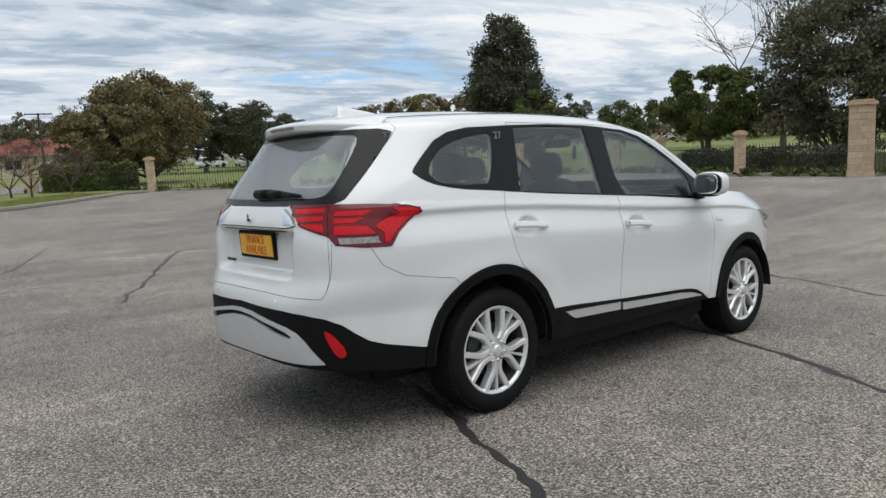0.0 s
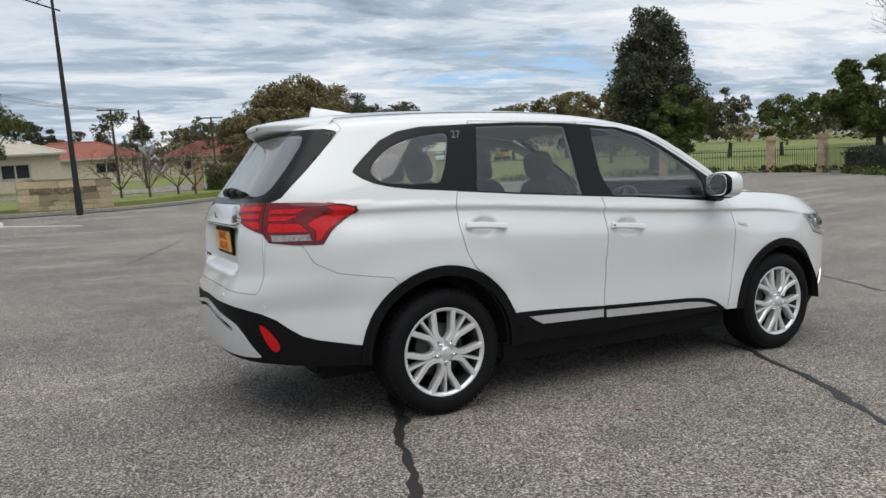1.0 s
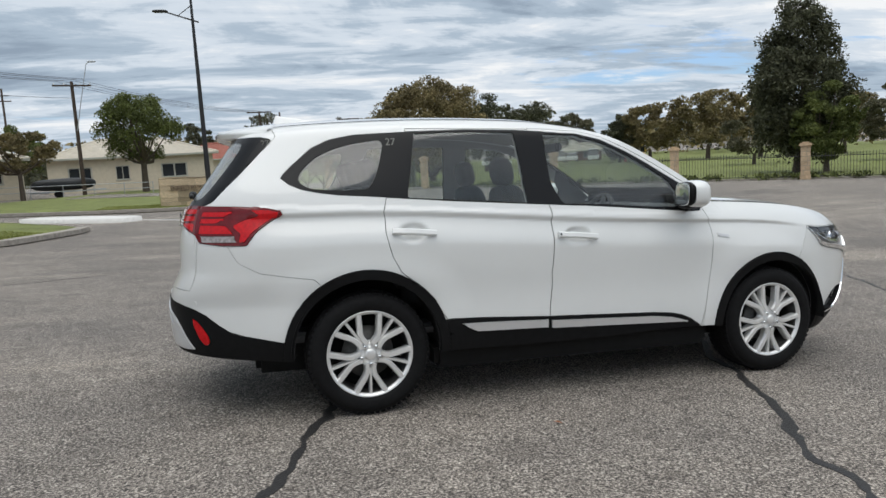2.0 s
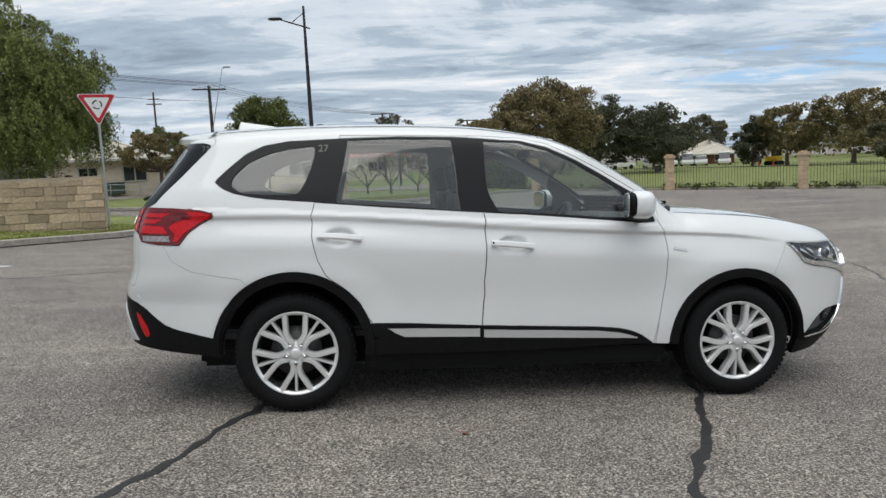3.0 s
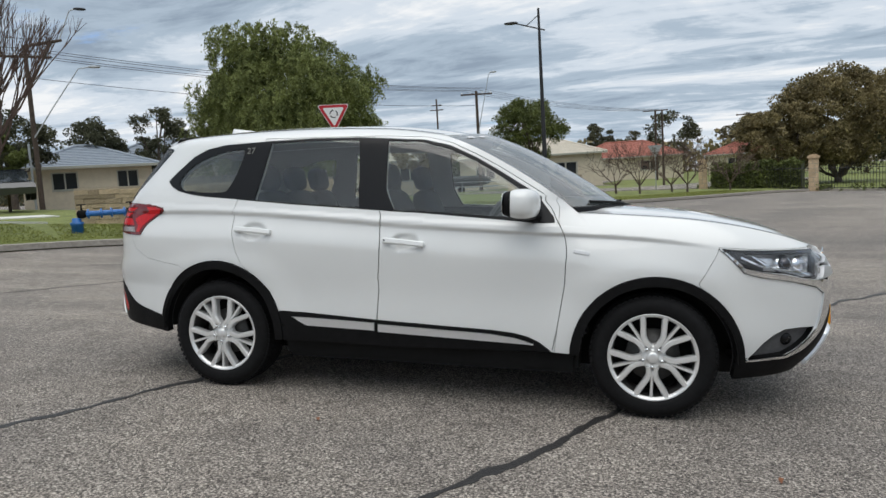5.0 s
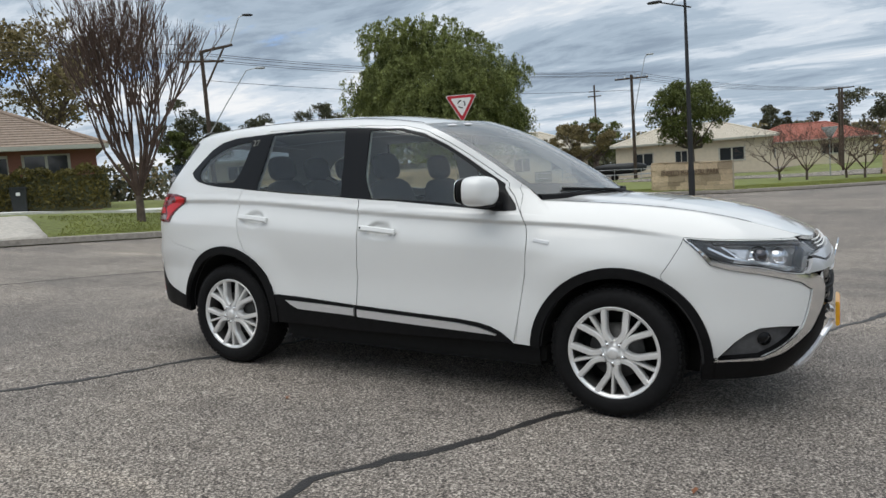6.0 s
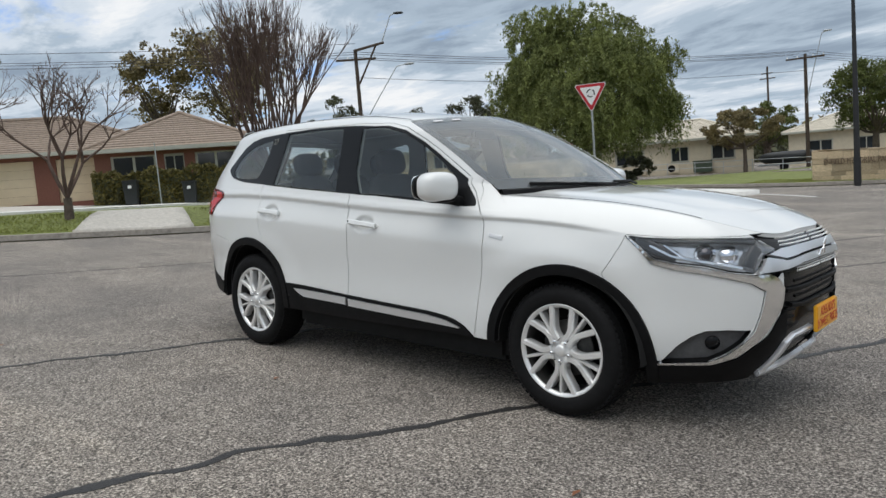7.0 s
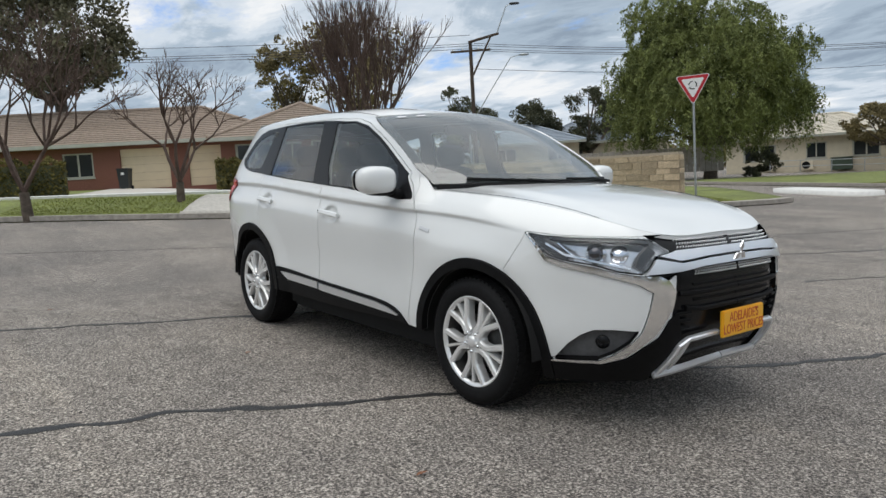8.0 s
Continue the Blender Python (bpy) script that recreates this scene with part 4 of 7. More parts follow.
def blob(b, centre, size, power=2.6, m=None, nu=20, nv=14):
    """A rounded box: a superellipsoid."""
    def sp(v, p):
        return math.copysign(abs(v) ** (2 / p), v)
    rows = []
    for j in range(nv + 1):
        t = -math.pi / 2 + math.pi * j / nv
        row = []
        for i in range(nu):
            a = 2 * math.pi * i / nu
            v = Vector((sp(math.cos(t), power) * sp(math.cos(a), power) * size[0] / 2, sp(math.cos(t), power) * sp(math.sin(a), power) * size[1] / 2, sp(math.sin(t), power) * size[2] / 2))
            if m is not None:
                v = m @ v
            row.append(b.verts.new(v + Vector(centre)))
        rows.append(row)
    for p, q in zip(rows, rows[1:]):
        for i in range(nu):
            f = b.faces.new((p[i], p[(i + 1) % nu], q[(i + 1) % nu], q[i]))
            f.smooth = True
    bmesh.ops.remove_doubles(b, verts=[v for r in (rows[0], rows[-1]) for v in r], dist=1e-5)
    return b


for side in (-1, 1):
    k = 0 if side < 0 else 1
    # door handles bridge their recesses
    for door, x0, z0, x1, z1 in ((rear_doors[k], .135, 1.015, .383, .998), (front_doors[k], 1.125, .962, 1.377, .942)):
        q0, q1 = way_x(x0, z0), way_x(x1, z1)
        b = skin_bar([(q0 + (q1 - q0) * u, z0 + (z1 - z0) * u) for u in (0, .12, .5, .88, 1)], .034, .020, .012, side, True)
        for u in (.06, .94):
            p, n = on_skin(q0 + (q1 - q0) * u, z0 + (z1 - z0) * u, 0, side)
            rod(b, p - n * .02, p + n * .016, .014, .012, 10)
        part("door_handle", b, M["paint"], door, "white pull handle")
        if door is front_doors[k]:
            p, n = on_skin(q0 + (q1 - q0) * .04, z0 + (z1 - z0) * .04, .025, side)
            b = bmesh.new()
            rod(b, p, p + n * .004, .006, .006, 10)
            part("lock", b, M["trim"], door, "key lock")
    # mirror
    c = Vector((1.975, side * 1.0, 1.185))
    turn = Matrix.Rotation(radians(side * 12), 3, 'Z')
    b = bmesh.new()
    blob(b, c, (.165, .235, .165), 2.9, turn)
    bmesh.ops.bisect_plane(b, geom=b.verts[:] + b.edges[:] + b.faces[:], plane_co=c - Vector((.066, 0, 0)), plane_no=(-1, side * .1, 0), clear_outer=True)
    mirror = part("door_mirror", b, M["paint"], car, "white mirror housing", True)
    b = bmesh.new()
    blob(b, c + Vector((-.055, 0, .0)), (.05, .215, .146), 3.2, turn)
    blob(b, c + Vector((-.003, side * -.03, -.068)), (.13, .17, .045), 2.8, turn)
    rod(b, c + Vector((.01, side * -.08, -.07)), (2.03, side * .845, 1.095), .026, .032, 10)
    part("mirror_base", b, M["trim"], mirror, "black mirror foot and rim", True)
    b = bmesh.new()
    blob(b, c + Vector((-.080, 0, .0)), (.008, .205, .138), 3.4, turn)
    part("mirror_glass", b, M["mirror"], mirror, "mirror glass", True)
    # wing badge
    b = skin_bar([(way_x(2.238, .925), .922), (way_x(2.325, .905), .908)], .022, .003, .002, side)
    part("wing_badge", b, M["silver"], fenders[k], "small silver badge")
    # lamps inside the headlamp
    for q, z, r in ((5.037, .866, .040), (5.150, .868, .034)):
        p, n = on_skin(q, z, -.03, side)
        b = bmesh.new()
        rod(b, p - n * .02, p + n * .006, r + .006, r + .008, 24)
        ring_part = part("reflector_ring", b, M["chrome"], head_lamps[k], "chrome lamp ring", True)
        b = bmesh.new()
        blob(b, p + n * .004, (r * 1.8, r * 1.8, r * 1.8), 2.0)
        part("projector", b, M["lens"] if r < .036 else M["logo"], head_lamps[k], "projector lens", True)
    part("lamp_blade", skin_bar([(4.80, .90), (4.88, .852), (5.02, .828), (5.18, .80)], .016, -.012, .01, side), M["chrome"], head_lamps[k], "chrome lamp blade")
    part("lamp_bezel", skin_bar([(4.75, .925), (4.80, .895), (4.855, .865), (4.90, .845)], .060, -.014, .008, side), M["bezel"], head_lamps[k], "smoked outer bezel")
    part("lamp_bezel", skin_bar([(4.84, .926), (5.0, .924), (5.2, .924), (5.31, .918)], .022, -.010, .008, side), M["bezel"], head_lamps[k], "smoked upper bezel")
    part("lamp_blade", skin_bar([(4.868, .905), (4.90, .872), (4.93, .845)], .012, -.012, .008, side), M["chrome"], head_lamps[k], "chrome lamp blade")
    part("lamp_blade", skin_bar([(5.215, .80), (5.25, .85), (5.31, .895)], .055, -.02, .01, side), M["bezel"], head_lamps[k], "smoked inner bezel")
    # fog lamp
    p, n = on_skin(5.06, .44, -.035, side)
    b = bmesh.new()
    rod(b, p, p + n * .012, .035, .033, 20)
    part("fog_lamp", b, M["gloss"], front_bumper, "round dark fog lamp", True)
    # lower silver frame of the front bumper
    part("skid_frame", skin_bar([(5.385, .285), (5.400, .34), (5.425, .44), (5.47, .468), (5.58, .476), (5.68, .478)], .022, .022, .016, side), M["satin"], front_bumper, "silver skid frame")
    part("skid_blade", skin_bar([(5.378, .288), (5.5, .305), (5.65, .318), (END - .004, .322)], .034, .024, .018, side), M["satin"], front_bumper, "silver skid blade")
    part("skid_blade", skin_bar([(5.45, .31), (5.46, .38), (5.48, .45)], .02, .012, .012, side), M["silver"], front_bumper, "silver skid strut")
    for z in (.52, .555, .59):
        part("vent_slat", skin_bar([(5.40, z), (5.47, z)], .012, .0, .008, side), M["trim"], front_bumper, "black vent slat")
    # parking sensors
    for q, z in ((.382, .697), (.713, .658)):
        p, n = on_skin(q, z, 0, side)
        b = bmesh.new()
        rod(b, p - n * .004, p + n * .003, .012, .0115, 16)
        part("parking_sensor", b, M["paint"], rear_bumper, "round parking sensor")

# grille: dark slats and two bands of fine mesh
for z, w in ((.72, .012), (.645, .014)):
    for side in (-1, 1):
        part("grille_slat", skin_bar([(5.50, z), (5.65, z), (END - .004, z)], w, -.018, .008, side), M["trim"], front_bumper, "black grille slat")
for side in (-1, 1):
    part("grille_moulding", skin_bar([(5.40, .682), (5.5, .683), (END - .004, .684)], .022, -.004, .012, side), M["trim"], front_bumper, "black moulding")
    part("grille_moulding", skin_bar([(5.44, .612), (5.55, .60), (END - .004, .60)], .02, -.004, .012, side), M["trim"], front_bumper, "black lower moulding")
for z0, z1, q0 in ((.880, .925, 5.44), (.762, .796, 5.50)):
    v, f = [], []
    for side in (-1, 1):
        for r in range(3):
            z = z0 + (z1 - z0) * (r + .5) / 3
            for q in np.arange(q0 + (.006 if r % 2 else 0), END - .01, .018):
                p, n = on_skin(float(q), z, .004, side)
                s = Vector((0, 0, 1)).cross(n).normalized()
                o = len(v)
                v += [p + s * .006, p + Vector((0, 0, .006)), p - s * .006, p - Vector((0, 0, .006)), p + n * .007]
                f += [(o, o + 1, o + 4), (o + 1, o + 2, o + 4), (o + 2, o + 3, o + 4), (o + 3, o, o + 4)]
    tagged(mesh_part("grille_studs", from_arrays("grille_studs", v, f), M["silver"], front_bumper, "fine studded grille mesh"), kind="stuff")


def three_lozenges(m, size, mat, parent, name):
    b = bmesh.new()
    for a in (90, 210, 330):
        u = Vector((math.cos(radians(a)), 0, math.sin(radians(a))))
        w = Vector((-u.z, 0, u.x))
        o = u * size * .5
        pts = [o + u * size * .5, o + w * size * .29, o - u * size * .5, o - w * size * .29]
        lo, hi = [b.verts.new(p) for p in pts], [b.verts.new(p * .94 + Vector((0, -.006, 0))) for p in pts]
        b.faces.new(hi)
        for i in range(4):
            b.faces.new((lo[i], lo[(i + 1) % 4], hi[(i + 1) % 4], hi[i]))
    bmesh.ops.recalc_face_normals(b, faces=b.faces)
    ob = part(name, b, mat, parent, "plain three-part maker's badge")
    ob.matrix_basis = m
    return ob


three_lozenges(pose(-.992, 0, 1.105, 12, 0, -90), .028, M["logo"], tailgate, "badge")
three_lozenges(pose(3.664, 0, .845, 10, 0, 90), .062, M["chrome"], front_bumper, "badge")
b_ = bmesh.new()
box(b_, -1.012, -1.004, .16, .27, .868, .884, .002)
part("name_badge", b_, M["logo"], tailgate, "small dark name badge")
# thin dark strip drawn as the shadow line below the garnish
b_ = bmesh.new()
box(b_, -.972, -.95, -.36, .36, 1.044, 1.050, .002)
part("handle_slot", b_, M["under"], tailgate, "dark strip in place of the shadow line under the garnish")


def lettering(text, size, mat, m, parent, name="lettering", depth=.004, font_scale=1.0):
    """Writing as a mesh, centred on m's origin in its xy plane."""
    c = bpy.data.curves.new(name, 'FONT')
    c.body, c.size, c.extrude = text, size, depth
    c.align_x, c.align_y = 'CENTER', 'CENTER'
    c.space_line = .85
    t = new(name, c)
    bpy.context.view_layer.update()
    me = bpy.data.meshes.new_from_object(t.evaluated_get(bpy.context.evaluated_depsgraph_get()))
    bpy.data.objects.remove(t)
    bpy.data.curves.remove(c)
    me.name = name
    for v in me.vertices:
        v.co.x *= font_scale
    me.materials.clear()
    me.materials.append(mat)
    ob = new(name, me)
    ob.parent = parent
    ob.matrix_basis = m
    return ob


# number plate covers
def plate(x, y, z, lean, facing, text, w, h, parent, back):
    p = new("plate_cover")
    p.parent = parent
    p.matrix_basis = pose(x, y, z, 0, 0, facing) @ pose(0, 0, 0, lean, 0, 0)
    tagged(p, "orange plate cover with red lettering")
    b = bmesh.new()
    box(b, -w / 2, w / 2, -.004, .012, -h / 2, h / 2, .004)
    part("plate_frame", b, M["trim"] if back else M["orange"], p, "black plate frame" if back else "orange backing")
    b = bmesh.new()
    e = .018 if back else .004
    box(b, -w / 2 + e, w / 2 - e, -.008, -.003, -h / 2 + e, h / 2 - e, .002)
    part("plate_face", b, M["orange"], p, "orange plate face")
    lettering(text, .066, M["lettering"], pose(0, -.0085, 0, 90, 0, 0), p, "plate_lettering", .001, .78)
    return p


plate(-.953, 0, .962, 4, -90, "FINANCE\nAVAILABLE", .42, .15, tailgate, True)
plate(3.688, .008, .512, -2, 90, "ADELAIDE'S\nLOWEST PRICES", .375, .13, front_bumper, False)
M["chalk"] = material("window_marker", (0.22, 0.22, 0.20), 0.8)
p_, n_ = on_skin(float(way_x(.17, 1.51)), 1.512, .004)
lettering("27", .06, M["chalk"], Matrix.Translation(p_) @ pose(0, 0, 0, 90, 0, 0) @ pose(0, 0, 0, -16, 0, 0), car, "window_mark", .0004, 1.0)
p_, n_ = on_skin(.868, 1.51, .003)
lettering("27", .05, M["chalk"], Matrix.Translation(p_) @ Vector((n_.x, n_.y, 0)).to_track_quat('Z', 'Y').to_matrix().to_4x4(), car, "window_mark", .0004, 1.0)


# roof ditches, bonnet shut lines, labels on the windscreen
for side in (-1, 1):
    b_ = bmesh.new()
    pts_ = [Vector(roof_at(u, side * .945)) - Vector((0, 0, .0018)) for u in np.linspace(.10, .985, 40)]
    for a, b in zip(pts_, pts_[1:]):
        rod(b_, a, b, .004, sides=6)
    part("roof_moulding", b_, M["trim"], car, "thin black roof moulding")
    b_ = bmesh.new()
    pts_ = [Vector(hood_at(u, side * (.93 - .15 * max(0, (u - .4) / .59) ** 2))) + Vector((0, 0, .0003)) for u in np.linspace(.12, .985, 40)]
    for a, b in zip(pts_, pts_[1:]):
        rod(b_, a, b, .0016, sides=6)
    part("shut_line", b_, M["under"], car, "dark bonnet shut line")
for b0, b1 in ((-.83, -.74), (-.64, -.55)):
    sheet("windscreen_label", M["white_label"], np.linspace(.895, .925, 4), np.linspace(b0, b1, 5), lambda u, b: tuple(Vector(screen_at(u, b)) + Vector((.003, 0, .004))), "small white paper label", rim=0)


# roof fin, spoiler, wipers
def fin_at(u, b):
    x = -.42 + .34 * u
    h = .072 * (1 - u) ** .8 if u > .06 else .072 * (u / .06) ** .5
    w = .032 * (1 - .55 * u)
    return x, b * w, float(ROOF(x)) - .005 + h * (1 - abs(b) ** 1.5)


sheet("roof_fin", M["paint"], np.concatenate(((0, .02, .04), np.linspace(.06, 1, 14))), np.linspace(-1, 1, 11), fin_at, "white antenna fin", rim=.01)


def spoiler_at(u, b):
    """A lip that wraps from the roof over the tip to its underside."""
    y = b * .575
    back = .255 * abs(b) ** 2.6
    prof = ((-.50, 1.643), (-.62, 1.630), (-.70, 1.618), (-.757, 1.604), (-.768, 1.594), (-.762, 1.566), (-.72, 1.556), (-.64, 1.556), (-.58, 1.56))
    i = min(int(u * 8), 7)
    f = u * 8 - i
    x = prof[i][0] + (prof[i + 1][0] - prof[i][0]) * f
    z = prof[i][1] + (prof[i + 1][1] - prof[i][1]) * f
    return x + back * min(1, max(0, (-.45 - x) / .3)), y, z - .030 * abs(b) ** 2.2 + (.004 if u < .5 else 0)


sheet("roof_spoiler", M["paint"], np.linspace(0, 1, 33), np.linspace(-1, 1, 41), spoiler_at, "white roof spoiler", tailgate, rim=0)
b_ = bmesh.new()
box(b_, -.772, -.764, -.13, .13, 1.573, 1.590, .003)
part("brake_lamp", b_, M["clearlens"], tailgate, "high brake lamp")
b_ = bmesh.new()
pts_ = [on_skin(q, z, .018, s)[0] for q, z, s in ((.02, 1.222, 1), (.10, 1.225, -1), (.25, 1.222, -1), (.44, 1.212, -1))]
for a, b, r0, r1 in zip(pts_, pts_[1:], (.026, .024, .016), (.024, .016, .008)):
    rod(b_, a, b, r0, r1, 10)
blob(b_, pts_[0], (.05, .06, .05), 2.2)
part("rear_wiper", b_, M["trim"], tailgate, "black rear wiper", True)
for y0, y1, u0, u1 in ((.12, -.60, .015, .035), (.70, .10, .015, .035)):
    b_ = bmesh.new()
    pts_ = [Vector(screen_at(u0 + (u1 - u0) * k / 8, (y0 + (y1 - y0) * k / 8) / .78)) + Vector((.006, 0, .010)) for k in range(9)]
    for a, b in zip(pts_, pts_[1:]):
        rod(b_, a, b, .009, sides=6)
    rod(b_, Vector(pts_[0]) + Vector((.05, 0, -.02)), pts_[4] + Vector((0, 0, .006)), .010, .007, 8)
    part("front_wiper", b_, M["trim"], car, "black windscreen wiper")
b_ = bmesh.new()
box(b_, -.55, -.35, -.52, -.44, .285, .315, .012)
part("exhaust", b_, M["logo"], car, "dull exhaust tip")

# ---- cabin ----
def seat(x, y, w, name="seat", head=True):
    s = new(name)
    s.parent = car
    s.matrix_basis = pose(x, y, 0)
    b = bmesh.new()
    blob(b, (.22, 0, .62), (.54, w, .18), 4)
    part("cushion", b, M["seat"], s, "dark cloth cushion", True)
    b = bmesh.new()
    blob(b, (-.10, 0, .95), (.15, w * .94, .64), 4, Matrix.Rotation(radians(-16), 3, 'Y'))
    part("backrest", b, M["seat"], s, "dark cloth backrest", True)
    if head:
        b = bmesh.new()
        blob(b, (-.20, 0, 1.345), (.11, .25, .18), 3, Matrix.Rotation(radians(-12), 3, 'Y'))
        part("headrest", b, M["seat"], s, "dark headrest", True)
        b = bmesh.new()
        for k in (-.06, .06):
            rod(b, (-.17, k, 1.2), (-.195, k, 1.32), .006, sides=6)
        part("headrest_stem", b, M["chrome"], s, "chrome headrest stems")


for y in (-.37, .37):
    seat(1.18, y, .50)
for y in (-.40, 0, .40):
    seat(.30, y, .42)
b_ = bmesh.new()
blob(b_, (2.12, 0, .98), (.62, 1.44, .26), 4)
blob(b_, (1.82, -.37, 1.08), (.2, .36, .10), 3)
part("dashboard", b_, M["inside"], car, "dark dashboard", True)
b_ = bmesh.new()
wheel_m = pose(1.66, -.37, 1.02, 0, -66, 0)
lathe(b_, [(.175 + .015 * math.cos(t), .015 * math.sin(t)) for t in np.linspace(0, 2 * math.pi, 9)], 40, 'Z', wheel_m)
for a in (0, 180, 270):
    rod(b_, wheel_m @ Vector((0, 0, 0)), wheel_m @ Vector((.17 * math.cos(radians(a)), .17 * math.sin(radians(a)), 0)), .016, sides=8)
rod(b_, wheel_m @ Vector((0, 0, .02)), wheel_m @ Vector((0, 0, -.25)), .05, .04, 12)
part("steering_wheel", b_, M["inside"], car, "black steering wheel")
b_ = bmesh.new()
box(b_, -.60, 2.3, -.70, .70, .40, .46, .02)
part("cabin_floor", b_, M["inside"], car, "dark cabin floor")
b_ = bmesh.new()
box(b_, -.80, -.45, -.60, .60, .46, .92, .04)
part("load_cover", b_, M["inside"], car, "dark boot trim")


def lining_at(u, b):
    x, y, z = roof_at(.05 + .945 * u, b * .985)
    return x, y, z - .028


sheet("headlining", M["lining"], np.linspace(0, 1, 16), np.linspace(-1, 1, 13), lining_at, "pale grey headlining", rim=0)
b_ = bmesh.new()
box(b_, 1.50, 1.54, -.12, .12, 1.485, 1.545, .012)
part("inside_mirror", b_, M["inside"], car, "dark inside mirror")
car.matrix_world = LEVEL


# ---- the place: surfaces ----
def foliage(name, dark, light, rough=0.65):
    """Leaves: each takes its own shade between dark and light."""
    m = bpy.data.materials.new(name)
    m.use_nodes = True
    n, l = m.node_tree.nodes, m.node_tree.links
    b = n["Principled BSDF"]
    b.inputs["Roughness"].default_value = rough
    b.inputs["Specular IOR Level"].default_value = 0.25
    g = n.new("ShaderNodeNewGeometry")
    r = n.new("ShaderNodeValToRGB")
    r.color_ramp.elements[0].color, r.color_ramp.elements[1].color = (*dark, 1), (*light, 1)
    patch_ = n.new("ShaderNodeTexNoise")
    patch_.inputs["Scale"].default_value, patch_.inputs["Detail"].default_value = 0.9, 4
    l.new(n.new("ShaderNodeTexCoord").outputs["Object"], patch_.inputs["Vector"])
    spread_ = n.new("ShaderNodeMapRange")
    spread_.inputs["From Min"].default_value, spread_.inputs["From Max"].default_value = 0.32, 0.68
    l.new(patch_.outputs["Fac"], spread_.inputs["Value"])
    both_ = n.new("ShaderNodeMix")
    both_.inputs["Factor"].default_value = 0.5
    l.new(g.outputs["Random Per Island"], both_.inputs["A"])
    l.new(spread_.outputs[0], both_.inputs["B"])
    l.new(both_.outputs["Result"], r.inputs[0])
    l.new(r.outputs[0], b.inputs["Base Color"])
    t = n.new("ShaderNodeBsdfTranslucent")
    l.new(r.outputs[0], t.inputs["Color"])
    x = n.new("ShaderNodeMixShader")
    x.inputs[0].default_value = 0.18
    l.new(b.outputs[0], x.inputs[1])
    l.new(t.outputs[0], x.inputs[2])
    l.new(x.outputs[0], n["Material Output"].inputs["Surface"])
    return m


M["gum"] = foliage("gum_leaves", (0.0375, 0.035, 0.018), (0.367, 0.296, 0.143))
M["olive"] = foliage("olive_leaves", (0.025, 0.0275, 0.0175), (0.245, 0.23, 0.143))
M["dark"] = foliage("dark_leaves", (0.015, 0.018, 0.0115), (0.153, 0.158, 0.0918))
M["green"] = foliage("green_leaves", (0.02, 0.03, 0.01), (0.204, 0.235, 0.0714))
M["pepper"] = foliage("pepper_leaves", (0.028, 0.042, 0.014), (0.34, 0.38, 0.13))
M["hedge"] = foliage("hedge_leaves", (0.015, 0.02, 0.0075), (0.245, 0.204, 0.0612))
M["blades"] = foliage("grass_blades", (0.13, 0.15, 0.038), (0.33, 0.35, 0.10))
M["bark"] = material("bark", (0.10, 0.078, 0.06), 0.9, vary=0.5, scale=9, bump=0.5, bump_scale=40)
M["twig"] = material("twig", (0.105, 0.070, 0.055), 0.85, vary=0.4, scale=5)
M["grass"] = material("grass", (0.165, 0.19, 0.052), 0.9, vary=0.45, scale=14, bump=0.6, bump_scale=60, big=0.25)
M["concrete"] = material("concrete", (0.50, 0.47, 0.42), 0.85, vary=0.2, scale=12, bump=0.2, bump_scale=80)
M["kerb"] = material("kerb_concrete", (0.34, 0.31, 0.27), 0.9, vary=0.3, scale=10, bump=0.3, bump_scale=60)
M["pale"] = material("pale_concrete", (0.70, 0.69, 0.66), 0.8, vary=0.12, scale=8)
M["sandstone"] = material("sandstone", (0.50, 0.395, 0.265), 0.9, vary=0.32, scale=9, bump=0.8, bump_scale=30, rnd=0.34)
M["mortar"] = material("mortar", (0.40, 0.34, 0.26), 0.95, vary=0.2, scale=25, bump=0.3)
M["pillar"] = material("pillar_stone", (0.55, 0.41, 0.27), 0.85, vary=0.2, scale=6, bump=0.3, bump_scale=30, rnd=0.12)
M["iron"] = material("black_iron", (0.018, 0.018, 0.02), 0.5, vary=0.2, scale=30)
M["galv"] = material("galvanised_steel", (0.42, 0.44, 0.45), 0.45, metal=0.6, vary=0.15, scale=20)
M["timber"] = material("pole_timber", (0.075, 0.055, 0.042), 0.9, vary=0.4, scale=6, bump=0.4)
M["brick"] = material("brown_brick", (0.20, 0.085, 0.06), 0.9, vary=0.3, scale=20, bump=0.3, bump_scale=40, rnd=0.1)
M["cream"] = material("cream_render", (0.62, 0.55, 0.42), 0.85, vary=0.08, scale=3)
M["garage"] = material("garage_door_paint", (0.68, 0.56, 0.38), 0.6, vary=0.05, scale=3)
M["fascia"] = material("fascia_paint", (0.42, 0.42, 0.36), 0.6, vary=0.08, scale=4)
M["tiles"] = material("roof_tiles", (0.30, 0.235, 0.185), 0.8, vary=0.25, scale=6, bump=0.3, rnd=0.08)
M["redtiles"] = material("red_roof_tiles", (0.36, 0.135, 0.10), 0.8, vary=0.25, scale=4, rnd=0.1)
M["ironroof"] = material("grey_iron_roof", (0.28, 0.32, 0.37), 0.5, vary=0.1, scale=3)
M["paleroof"] = material("pale_roof", (0.60, 0.55, 0.46), 0.7, vary=0.1, scale=3)
M["pane"] = material("dark_window", (0.025, 0.03, 0.035), 0.08, coat=0.5)
M["white"] = material("white_enamel", (0.78, 0.78, 0.77), 0.4, vary=0.04, scale=6)
M["signred"] = material("sign_red", (0.48, 0.02, 0.03), 0.35, vary=0.06, scale=8)
